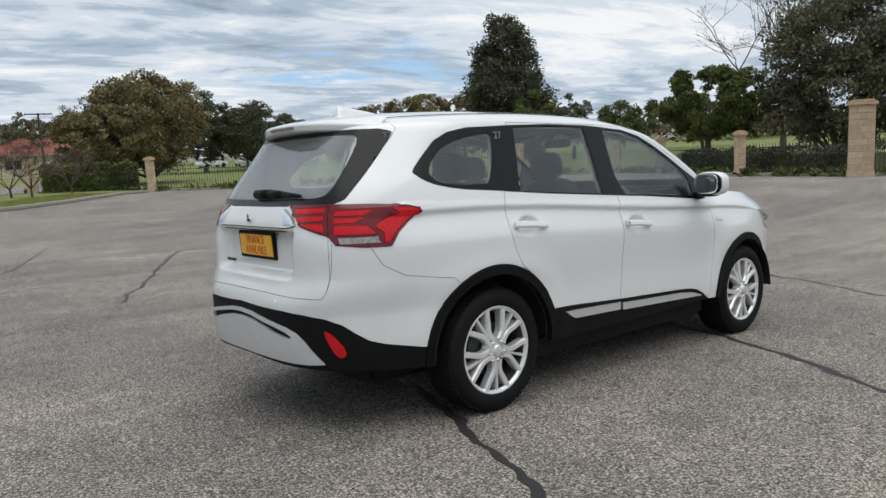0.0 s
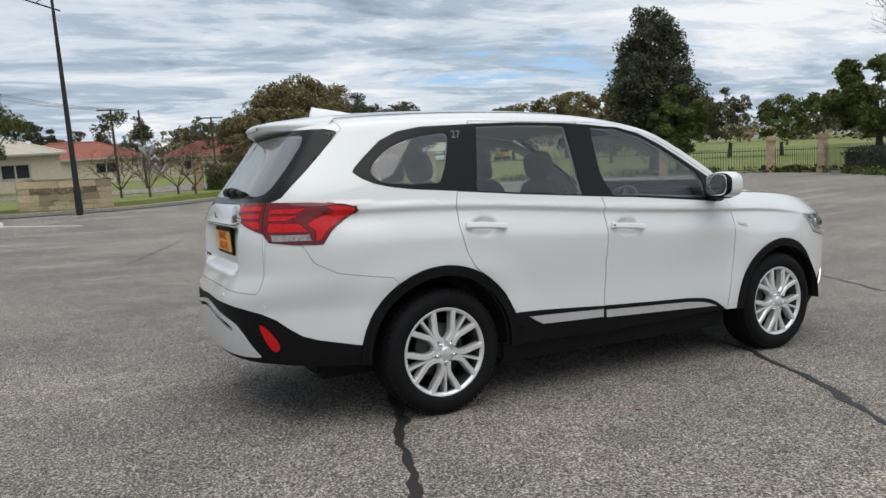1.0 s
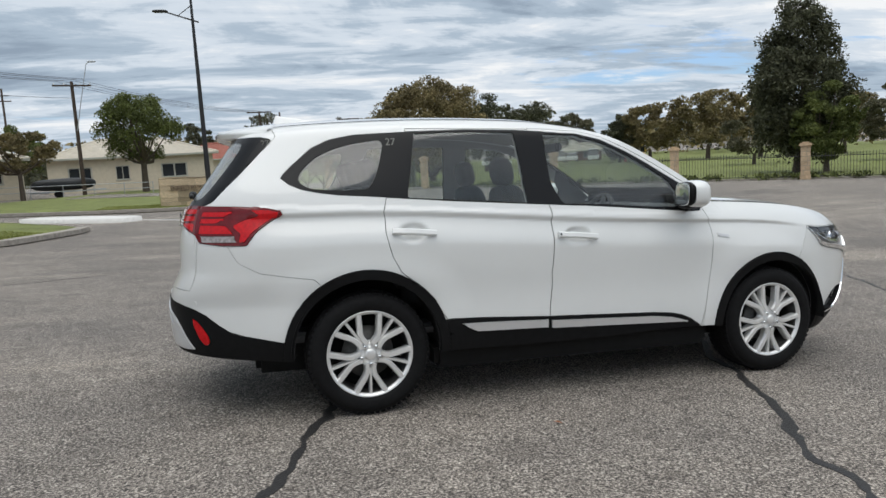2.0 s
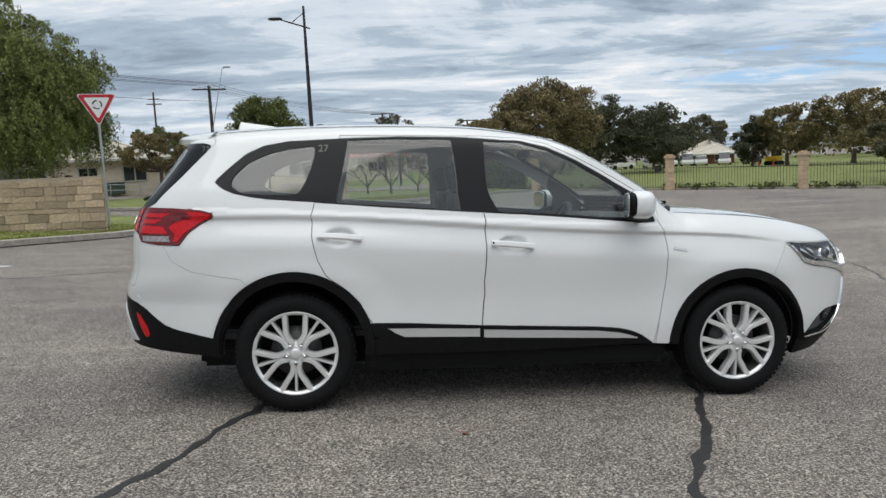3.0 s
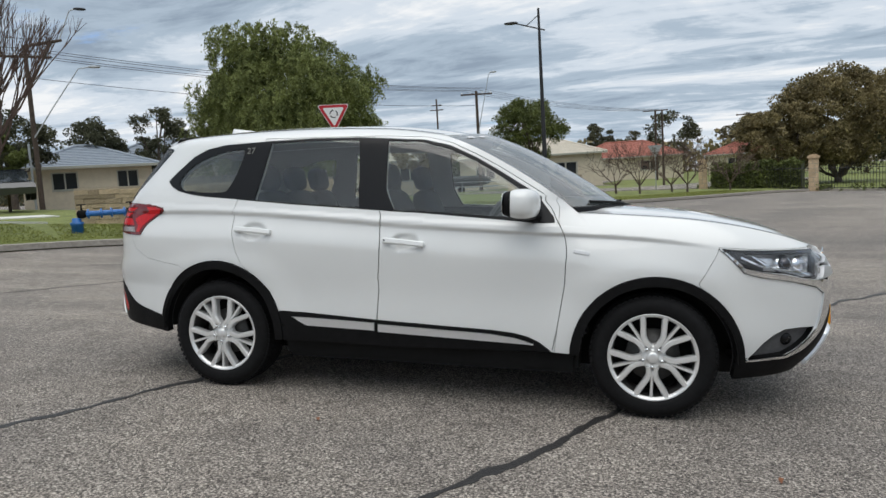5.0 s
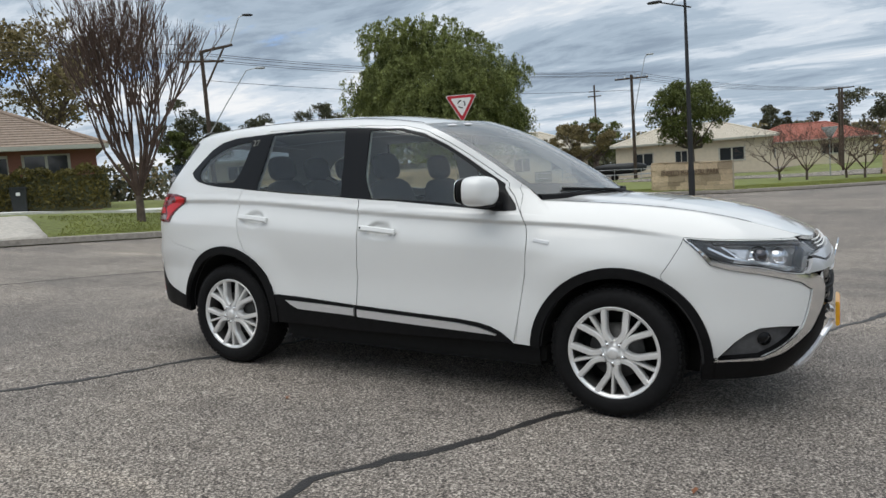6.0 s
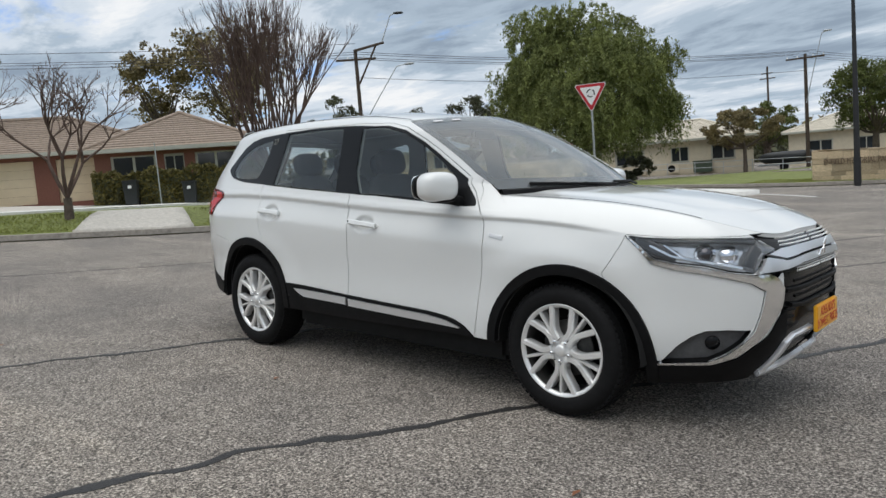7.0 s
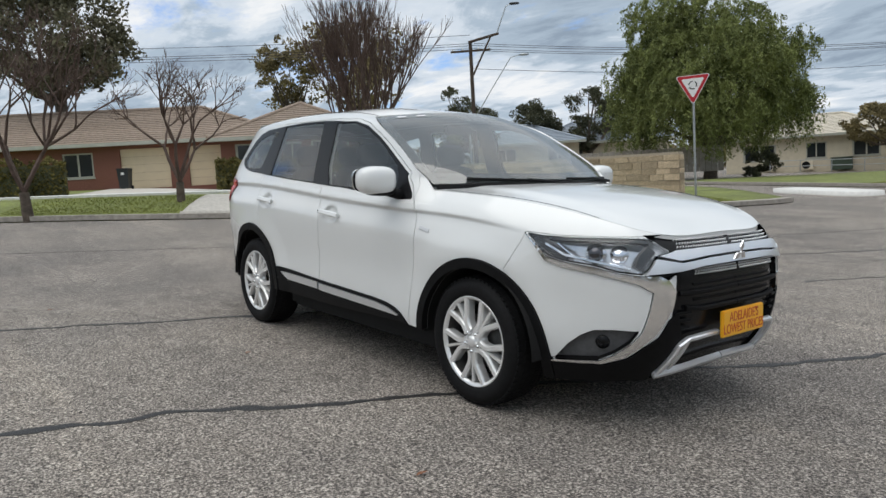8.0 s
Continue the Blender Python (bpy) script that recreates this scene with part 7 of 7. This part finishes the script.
    for ox, oz, ow, oh, kind in openings:
        if kind == "garage":
            g = bmesh.new()
            n = 5
            for i in range(n):
                box(g, ox - ow / 2, ox + ow / 2, .12, .16, oz + oh * i / n + .004, oz + oh * (i + 1) / n - .004, .008)
            part("garage_door", g, M["garage"], h, "cream sectional garage door")
        else:
            g = bmesh.new()
            for x0, x1, z0, z1 in ((-.5, .5, 0, .06), (-.5, .5, .94, 1), (-.5, -.44, .06, .94), (.44, .5, .06, .94), (-.03, .03, .06, .94)):
                box(g, ox + x0 * ow, ox + x1 * ow, .06, .12, oz + z0 * oh, oz + z1 * oh)
            win = part("window", g, M["fascia"], h, "window frame")
            g = bmesh.new()
            box(g, ox - ow / 2 + .02, ox + ow / 2 - .02, .09, .10, oz + .03, oz + oh - .03)
            part("pane", g, M["pane"], win, "dark window pane")
            g = bmesh.new()
            box(g, ox - ow / 2 - .05, ox + ow / 2 + .05, -.05, .10, oz - .07, oz, .01)
            part("sill", g, M["fascia"], win, "window sill")
    return h


# brown brick house with garages: a long wing set back, a hipped wing nearer the street
YAW = math.degrees(math.atan2(.84, .54))
house("house", "brown brick house with cream garage doors and a tiled hip roof", -35.0, 5.2, 1.5, YAW, 21, 10, 2.45, 4.55, M["brick"], M["tiles"],
      [(.2, .75, 1.5, 1.25, "window"), (3.5, .05, 2.45, 2.05, "garage"), (6.9, .05, 2.45, 2.05, "garage"), (-5.5, .75, 1.8, 1.25, "window")])
house("house", "brown brick wing with dark windows and a tiled hip roof", -27.6, 13.9, 1.35, YAW, 7.4, 9, 2.45, 4.45, M["brick"], M["tiles"],
      [(-2.0, 1.0, 2.0, 1.1, "window"), (1.7, 1.0, 1.9, 1.1, "window"), (-.2, .1, .9, 2.0, "window")])
house("house", "cream rendered house with dark windows behind the pepper tree", -20.3, 53.2, .2, 18, 12, 8, 2.7, 4.3, M["cream"], M["paleroof"], [(-3.5, .9, 2.4, 1.2, "window"), (.5, .9, 1.4, 1.2, "window"), (3.8, .9, 1.8, 1.2, "window")])
house("house", "long cream house with a pale roof across the road", -8.6, 69.5, -.1, 9, 14.5, 9, 3.1, 4.8, M["cream"], M["paleroof"], [(-4.6, .9, 2.0, 1.3, "window"), (-1, .9, 1.2, 1.3, "window"), (3.6, .9, 2.4, 1.3, "window")])
house("house", "pale house with a red tiled roof", .4, 91, -.2, 2, 14, 9, 2.7, 4.7, M["cream"], M["redtiles"], [(-4, .9, 2, 1.2, "window"), (3, .9, 2.4, 1.2, "window")])
house("house", "pale house with a red tiled roof", 17.5, 99.5, -.5, -8, 13, 9, 2.7, 4.6, M["cream"], M["redtiles"], [(-3, .9, 2, 1.2, "window"), (3, .9, 2, 1.2, "window")])
house("house", "house with a grey iron roof behind the stone wall", -32.6, 43.5, .9, 38, 11, 8, 2.6, 4.7, M["cream"], M["ironroof"], [(-2, .9, 1.6, 1.2, "window")])
house("house", "low pale house with a flat-pitched roof beyond the street", -33.6, 36.2, 1.0, 44, 8, 7, 2.5, 4.0, M["cream"], M["ironroof"], [(-1.5, .9, 1.6, 1.2, "window"), (2.4, .9, 1.4, 1.2, "window")])
house("park_building", "low park building with a broad pale gable roof", 57, 106.7, -.95, -28, 8.2, 9, 1.6, 3.75, M["brick"], M["paleroof"], [(-2, .4, 1.8, 1.0, "window"), (2, .4, 1.8, 1.0, "window")], over=.8)
f_ = thing("panel_fence", "grey panel fence behind the stone wall", "fence", pose(-24.2, 30.5, 1.0, 0, 0, 38))
for i in range(26):
    b_ = bmesh.new()
    box(b_, i * .34, i * .34 + .32, 0, .03, -.3, 1.15 + .03 * (i % 2), .004)
    part("fence_panel", b_, M["fencewood"], f_)
f_ = thing("rail_fence", "low galvanised rail fence before the cream house", "fence", pose(-21.0, 48.6, .15, 0, 1.5, 17))
for i in range(9):
    b_ = bmesh.new()
    rod(b_, (i * 2.0, 0, -.2), (i * 2.0, 0, .95), .03, sides=8)
    part("post", b_, M["galv"], f_)
for z in (.5, .9):
    b_ = bmesh.new()
    rod(b_, (0, 0, z), (16, 0, z), .022, sides=8)
    part("rail", b_, M["galv"], f_)


# ---- poles, lamps, signs ----
def wires(name, a, b, sag, label, offsets):
    t = thing(name, label, "cable")
    a, b = Vector(a), Vector(b)
    side = (b - a).cross(Vector((0, 0, 1))).normalized()
    for o, dz in offsets:
        v, f = [], []
        for k in range(17):
            p = a.lerp(b, k / 16) + side * o + Vector((0, 0, dz - sag * 4 * (k / 16) * (1 - k / 16)))
            v += [p + side * .014, p + Vector((0, 0, .014)), p - side * .014, p - Vector((0, 0, .014))]
            if k:
                f += [(4 * k - 4 + j, 4 * k - 4 + (j + 1) % 4, 4 * k + (j + 1) % 4, 4 * k + j) for j in range(4)]
        mesh_part("wire", from_arrays("wire", v, f), M["wire"], t, "thin dark cable")


def power_pole(x, y, z, h, yaw, arms, lamp=None, r=.15, stay=False):
    p = thing("power_pole", "dark timber power pole with crossarms and a street light" if lamp else "timber power pole with a crossarm", "power pole", pose(x, y, z, 0, 0, yaw))
    b = bmesh.new()
    rod(b, (0, 0, -.5), (0, 0, h), r, r * .72, 10)
    part("post", b, M["timber"], p, "weathered timber post")
    for az, aw in arms:
        b = bmesh.new()
        box(b, -aw / 2, aw / 2, -.16, -.06, az - .06, az + .06, .01)
        arm = part("crossarm", b, M["timber"], p, "timber crossarm")
        for k in (-.46, -.2, .2, .46):
            b = bmesh.new()
            rod(b, (k * aw, -.11, az + .06), (k * aw, -.11, az + .2), .035, .02, 8)
            part("insulator", b, M["pale"], arm, "pale insulator")
    if lamp:
        for z0, dx, dz in lamp:
            b = bmesh.new()
            rod(b, (0, -.12, z0), (dx * .35, -.12, z0 + dz * .45), .035, .03, 8)
            rod(b, (dx * .35, -.12, z0 + dz * .45), (dx * .8, -.12, z0 + dz), .03, .025, 8)
            rod(b, (dx * .8, -.12, z0 + dz), (dx, -.12, z0 + dz * 1.03), .025, .025, 8)
            part("lamp_arm", b, M["galv"], p, "steel lamp arm")
            b = bmesh.new()
            blob(b, (dx * 1.06, -.12, z0 + dz * 1.03), (.62, .24, .13), 2.6)
            part("lamp_head", b, M["galv"], p, "grey lamp head", True)
    return p


corner_pole = power_pole(-28.04, 26.3, .7, 8.6, 46, ((8.05, 2.4),), ((3.9, 3.0, 3.6),))
b_ = bmesh.new()
rod(b_, (-.1, -.16, 8.55), (1.75, -.16, 8.95), .085, .075, 6)
part("beam", b_, M["timber"], corner_pole, "raised timber beam")
b_ = bmesh.new()
rod(b_, (.1, -.16, 6.6), (1.25, -.16, 8.8), .06, .055, 6)
part("brace", b_, M["timber"], corner_pole, "timber brace under the beam")
b_ = bmesh.new()
rod(b_, (1.6, -.16, 8.9), (2.25, -.16, 10.5), .035, .03, 8)
rod(b_, (2.25, -.16, 10.5), (2.5, -.16, 10.6), .03, .03, 8)
part("lamp_arm", b_, M["galv"], corner_pole, "steel lamp arm")
b_ = bmesh.new()
blob(b_, (2.75, -.16, 10.62), (.62, .26, .14), 2.6)
part("lamp_head", b_, M["iron"], corner_pole, "dark lamp head", True)
b_ = bmesh.new()
rod(b_, (-.28, .1, -.4), (-.32, .1, 3.6), .06, .055, 8)
part("cable_guard", b_, M["galv"], corner_pole, "grey cable guard beside the post")
power_pole(-10.66, 55.1, -.3, 8.6, 14, ((8.3, 2.6),), ((5.0, 1.4, 4.9),), .16)
power_pole(-23.1, 87, -.6, 12, 10, ((10.6, 1.7), (11.2, 1.3)), None, .15)
power_pole(4.1, 83.6, -.8, 8.4, 0, ((8.3, 2.8),), None, .16)
power_pole(4.15, 55.3, -.6, 6.1, 0, (), None, .1)
power_pole(13.0, 74.7, -.6, 6.5, 0, ((6.4, 2.4),), None, .12)
wires("power_lines", (-28, 26.3, 9.0), (-10.7, 55.1, 8.4), .5, "power cables strung between timber poles", ((-1.1, 0), (-.5, 0), (.5, 0), (1.1, 0), (0, -1.3)))
wires("power_lines", (-28, 26.3, 9.0), (-58, -14, 11.0), .6, "power cables strung between timber poles", ((-1.1, 0), (-.4, 0), (.6, 0), (0, .7)))
wires("power_lines", (-10.7, 55.1, 8.3), (4.1, 83.6, 7.6), .5, "power cables strung between timber poles", ((-1.0, 0), (-.4, 0), (.4, 0), (1.0, 0)))

lamp_ = thing("street_lamp", "slim black street lamp with one bracket lamp", "street lamp", pose(-1.2, 24.72, -.1, 0, 0, 0))
b_ = bmesh.new()
rod(b_, (0, 0, -.3), (0, 0, 4.4), .11, .075, 16)
rod(b_, (0, 0, 4.4), (0, 0, 7.85), .075, .045, 16)
rod(b_, (0, 0, .0), (0, 0, .9), .125, .12, 16)
part("post", b_, M["iron"], lamp_, "black tapered post")
b_ = bmesh.new()
rod(b_, (.22, 0, 6.98), (-.95, 0, 7.36), .03, .026, 8)
rod(b_, (0, 0, 7.6), (-.5, 0, 7.22), .016, .016, 8)
part("bracket", b_, M["iron"], lamp_, "black bracket")
b_ = bmesh.new()
blob(b_, (-1.12, 0, 7.38), (.56, .24, .11), 2.8)
part("lamp_head", b_, M["iron"], lamp_, "flat black lamp head", True)


def give_way(x, y, z, h, yaw, w, back=False):
    s = thing("road_sign", "bare back of a triangular road sign on a steel post" if back else "red-bordered triangular roundabout sign on a steel post", "road sign", pose(x, y, z, 0, 0, yaw))
    b = bmesh.new()
    rod(b, (0, .04, -.4), (0, .04, h - .1), .032, .032, 12)
    part("post", b, M["galv"], s, "galvanised post")

    def tri(k, y0, y1, mat, name):
        c = [(math.cos(radians(a)) * k * f, math.sin(radians(a)) * k * f) for a, f in ((26, .965), (30, .985), (34, .965), (146, .965), (150, .985), (154, .965), (266, .965), (270, .985), (274, .965))]
        c = [(px, pz + h - w * .29) for px, pz in c]
        g = bmesh.new()
        prism(g, c, y0, y1)
        part(name, g, mat, s)
    r = w / math.sqrt(3) * 1.14
    tri(r, 0, .006, M["galv"], "plate")
    if not back:
        tri(r * .985, -.004, -.001, M["white"], "white_edge")
        tri(r * .94, -.008, -.0045, M["signred"], "red_border")
        tri(r * .66, -.012, -.0085, M["white"], "white_face")
        for k in range(3):
            g, rows = bmesh.new(), []
            for i in range(9):
                a = radians(100 + 120 * k + 9.5 * i)
                rows.append([g.verts.new((math.cos(a) * q, -.0145, math.sin(a) * q + h - w * .29)) for q in (w * .115, w * .155)])
            for p, q in zip(rows, rows[1:]):
                g.faces.new((p[0], p[1], q[1], q[0]))
            a = radians(100 + 120 * k - 12)
            tip = g.verts.new((math.cos(a) * w * .135, -.0145, math.sin(a) * w * .135 + h - w * .29))
            b0, b1 = [g.verts.new((math.cos(radians(101 + 120 * k)) * q, -.0145, math.sin(radians(101 + 120 * k)) * q + h - w * .29)) for q in (w * .085, w * .185)]
            g.faces.new((tip, b0, b1))
            part("arrow", g, M["signblack"], s, "black circling arrow")
    return s


give_way(-6.26, 15.47, .2, 3.40, 20, .80)
give_way(3.4, 45, -.5, 3.0, 170, .8, True)


# ---- bins, cars, small things ----
def wheelie_bin(x, y, z, yaw):
    t = thing("wheelie_bin", "dark wheelie bin with a pale label on its front", "bin", pose(x, y, z, 0, 0, yaw), "bins by the hedge")
    b = bmesh.new()
    box(b, -.27, .27, -.3, .3, .06, .96)
    for v in b.verts:
        if v.co.z < .5:
            v.co.x *= .82
            v.co.y *= .78
    part("tub", b, M["bin"], t, "dark plastic tub")
    b = bmesh.new()
    box(b, -.3, .3, -.34, .36, .96, 1.05, .03)
    part("lid", b, M["bin"], t, "dark lid")
    b = bmesh.new()
    box(b, -.07, .07, -.306, -.3, .72, .84)
    part("label", b, M["white"], t, "pale label")
    for s in (-.24, .24):
        b = bmesh.new()
        rod(b, (s - .03, .26, .1), (s + .03, .26, .1), .1, sides=14)
        part("wheel", b, M["rubber"], t)


wheelie_bin(-24.4, 9.9, wz(-24.4, 9.9), 55)
wheelie_bin(-23.35, 11.9, wz(-23.35, 11.9), 55)
wheelie_bin(-32.4, 6.9, wz(-32.4, 6.9), 55)
b_ = bmesh.new()
rod(b_, (0, 0, -.2), (-.05, 0, 2.45), .025, sides=8)
s_ = tagged(part("post", b_, M["galv"], None, "thin bare steel post by the footpath"), category="post")
s_.matrix_world = pose(-22.2, 10.0, wz(-22.2, 10.0))


def parked_car(label, x, y, z, yaw, mat, tall=1.0, group=""):
    t = thing("parked_car", label, "car", pose(x, y, z, 0, 0, yaw), group)
    low = [(-2.15, .32), (-2.2, .62), (-2.1, .92), (-1.3, .98), (1.0, .95), (1.95, .82), (2.15, .6), (2.1, .3)]
    b = bmesh.new()
    prism(b, low, -.86, .86, .06)
    part("body", b, mat, t, "painted body")
    b = bmesh.new()
    top = [(-2.0, .95), (-1.6, 1.38 * tall), (-1.2, 1.46 * tall), (.1, 1.46 * tall), (1.0, .95)]
    prism(b, top, -.72, .72, .08)
    part("glasshouse", b, M["pane"], t, "dark glass")
    b = bmesh.new()
    prism(b, [(-1.62, 1.38 * tall), (-1.2, 1.455 * tall), (.1, 1.455 * tall), (.14, 1.49 * tall), (-1.2, 1.50 * tall), (-1.66, 1.42 * tall)], -.70, .70, .01)
    part("roof", b, mat, t, "painted roof")
    for px in (-1.35, 1.35):
        for s in (-1, 1):
            b = bmesh.new()
            rod(b, (px, s * .68, .32), (px, s * .88, .32), .32, .30, 18)
            part("wheel", b, M["rubber"], t, "black wheel")
    return t


parked_car("dark car parked in the side street", -26.1, 22.6, 1.35, -40, M["darkcar"])
for k, (x, y, yaw, tall) in enumerate(((47.7, 99.8, 70, 1.05), (49.9, 99, 68, 1.3), (51.6, 98, 66, 1.0), (54.6, 96.6, 62, 1.3), (58.4, 95.2, 64, 1.05), (38.6, 96.6, 12, 1.0), (42.4, 94.6, 75, 1.15))):
    parked_car("white car parked by the park building" if k < 5 else "white car parked on the park road", x, y, gz(x, y) + .05, yaw, M["white"] if k != 4 else M["darkcar"], tall, "cars in the park")
m_ = thing("mini_excavator", "yellow mini excavator with its boom raised on the lawn", "excavator", pose(55.2, 84.8, gz(55.2, 84.8) + .05, 0, 0, 30))
b_ = bmesh.new()
for s in (-.7, .7):
    box(b_, -1.1, 1.1, s - .2, s + .2, 0, .5, .12)
part("tracks", b_, M["rubber"], m_, "black tracks")
b_ = bmesh.new()
box(b_, -1.0, .8, -.75, .75, .5, 1.15, .1)
part("body", b_, M["yellow"], m_, "yellow body")
b_ = bmesh.new()
box(b_, -.2, .8, -.6, .3, 1.15, 2.1, .06)
part("cab", b_, M["pane"], m_, "dark glazed cab")
b_ = bmesh.new()
for a, b in (((.8, .4, .9), (2.0, .4, 2.3)), ((2.0, .4, 2.3), (2.9, .4, 1.2))):
    rod(b_, a, b, .13, .1, 6)
part("boom", b_, M["yellow"], m_, "yellow boom")
for x, y in ((53.0, 84.6), (54.0, 83.0)):
    c_ = thing("traffic_cone", "orange traffic cone on the grass", "cone", pose(x, y, gz(x, y) + .05), "cones by the excavator")
    b_ = bmesh.new()
    rod(b_, (0, 0, .04), (0, 0, .72), .15, .03, 14)
    part("cone_body", b_, M["cone"], c_, "orange cone")
    b_ = bmesh.new()
    box(b_, -.2, .2, -.2, .2, 0, .04, .01)
    part("foot", b_, M["cone"], c_, "square foot")
boat_ = thing("boat", "covered boat on a trailer beside the road", "boat", pose(-12.1, 55.6, gz(-12.1, 55.6), 0, 0, 14))
b_ = bmesh.new()
blob(b_, (0, 0, 1.0), (4.4, 1.5, .9), 3)
part("hull_cover", b_, M["bin"], boat_, "black boat cover", True)
b_ = bmesh.new()
box(b_, -2.2, 2.8, -.6, .6, .42, .52, .02)
part("trailer", b_, M["galv"], boat_, "steel trailer")
for s in (-.7, .7):
    b_ = bmesh.new()
    rod(b_, (-.4, s - .08, .3), (-.4, s + .08, .3), .3, sides=16)
    part("wheel", b_, M["rubber"], boat_, "trailer wheel")
rnd_l = random.Random(77)
LEAF = bmesh.new()
lv = [LEAF.verts.new(p) for p in ((-.035, 0, .002), (-.01, .012, .008), (.03, .004, .004), (.005, -.013, .009))]
LEAF.faces.new(lv)
LEAF_ME = bpy.data.meshes.new("fallen_leaf")
LEAF.to_mesh(LEAF_ME)
LEAF.free()
M["dryleaf"] = material("dry_leaf", (0.32, 0.13, 0.06), 0.8, vary=0.3, scale=30, rnd=0.3)
LEAF_ME.materials.append(M["dryleaf"])
for x, y in ((-1.62, -2.1), (.35, -2.75), (3.2, -1.6), (.9, -1.35)):
    o_ = tagged(new("fallen_leaf", LEAF_ME), "small dry brown leaf on the asphalt", "leaf", "fallen leaves")
    o_.matrix_world = pose(x, y, gz(x, y) + .004, 0, 0, rnd_l.uniform(0, 360))


# ---- pipework on the verge, machines at the cream house ----
M["blue"] = material("blue_pipe_paint", (0.03, 0.16, 0.46), 0.4, vary=0.15, scale=9)
pipe_ = thing("backflow_valve", "blue painted water pipework with black valves on the verge", "pipework", pose(-8.98, 9.72, wz(-8.98, 9.72) - .04, 0, 0, 214))
for k, x in enumerate((0, 1.3)):
    b_ = bmesh.new()
    lathe(b_, [(.0, -.1), (.13, -.1), (.13, .33), (.15, .34), (.15, .40), (.10, .41), (.10, .50), (.0, .50)], 20, 'Z', Matrix.Translation((x, 0, 0)))
    part("riser", b_, M["blue"], pipe_, "blue pipe riser", True)
    b_ = bmesh.new()
    blob(b_, (x + (.12 if k == 0 else -.12), 0, .58), (.22, .18, .20), 3)
    rod(b_, (x + (.12 if k == 0 else -.12), 0, .66), (x + (.12 if k == 0 else -.12), 0, .80), .02, sides=8)
    lathe(b_, [(.09 + .014 * math.cos(t), .014 * math.sin(t)) for t in np.linspace(0, 2 * math.pi, 7)], 16, 'Z', Matrix.Translation((x + (.12 if k == 0 else -.12), 0, .80)))
    part("valve", b_, M["trim"], pipe_, "black gate valve with a handwheel")
b_ = bmesh.new()
rod(b_, (.2, 0, .58), (1.1, 0, .58), .065, sides=14)
for x in (.26, .54, .76, 1.04):
    rod(b_, (x - .02, 0, .58), (x + .02, 0, .58), .11, sides=14)
part("pipe", b_, M["blue"], pipe_, "blue horizontal pipe with flanges")


def air_conditioner(x, y, z, yaw):
    t = thing("air_conditioner", "pale outdoor air conditioner unit by the house wall", "air conditioner", pose(x, y, z, 0, 0, yaw), "machines at the house wall")
    b = bmesh.new()
    box(b, -.42, .42, -.16, .16, .05, .75, .03)
    part("casing", b, M["cream"], t, "cream casing")
    b = bmesh.new()
    lathe(b, [(.0, -.165), (.25, -.165), (.27, -.175), (.29, -.162)], 24, 'Y', Matrix.Translation((-.08, 0, .40)))
    part("fan_grille", b, M["trim"], t, "dark round fan grille")


for x, y in ((-22.7, 51.95), (-20.2, 52.75)):
    air_conditioner(x, y, .2, 18)
b_ = bmesh.new()
box(b_, -.7, .7, -.35, .35, 0, .85, .04)
box(b_, -.74, .74, -.39, .39, .85, .93, .02)
M["boxgreen"] = material("cabinet_green", (0.05, 0.075, 0.05), 0.5, vary=0.15, scale=6)
s_ = tagged(part("service_box", b_, M["boxgreen"], None, "squat dark green service box before the house"), category="cabinet")
s_.matrix_world = pose(-17.95, 53.3, .15, 0, 0, 18)
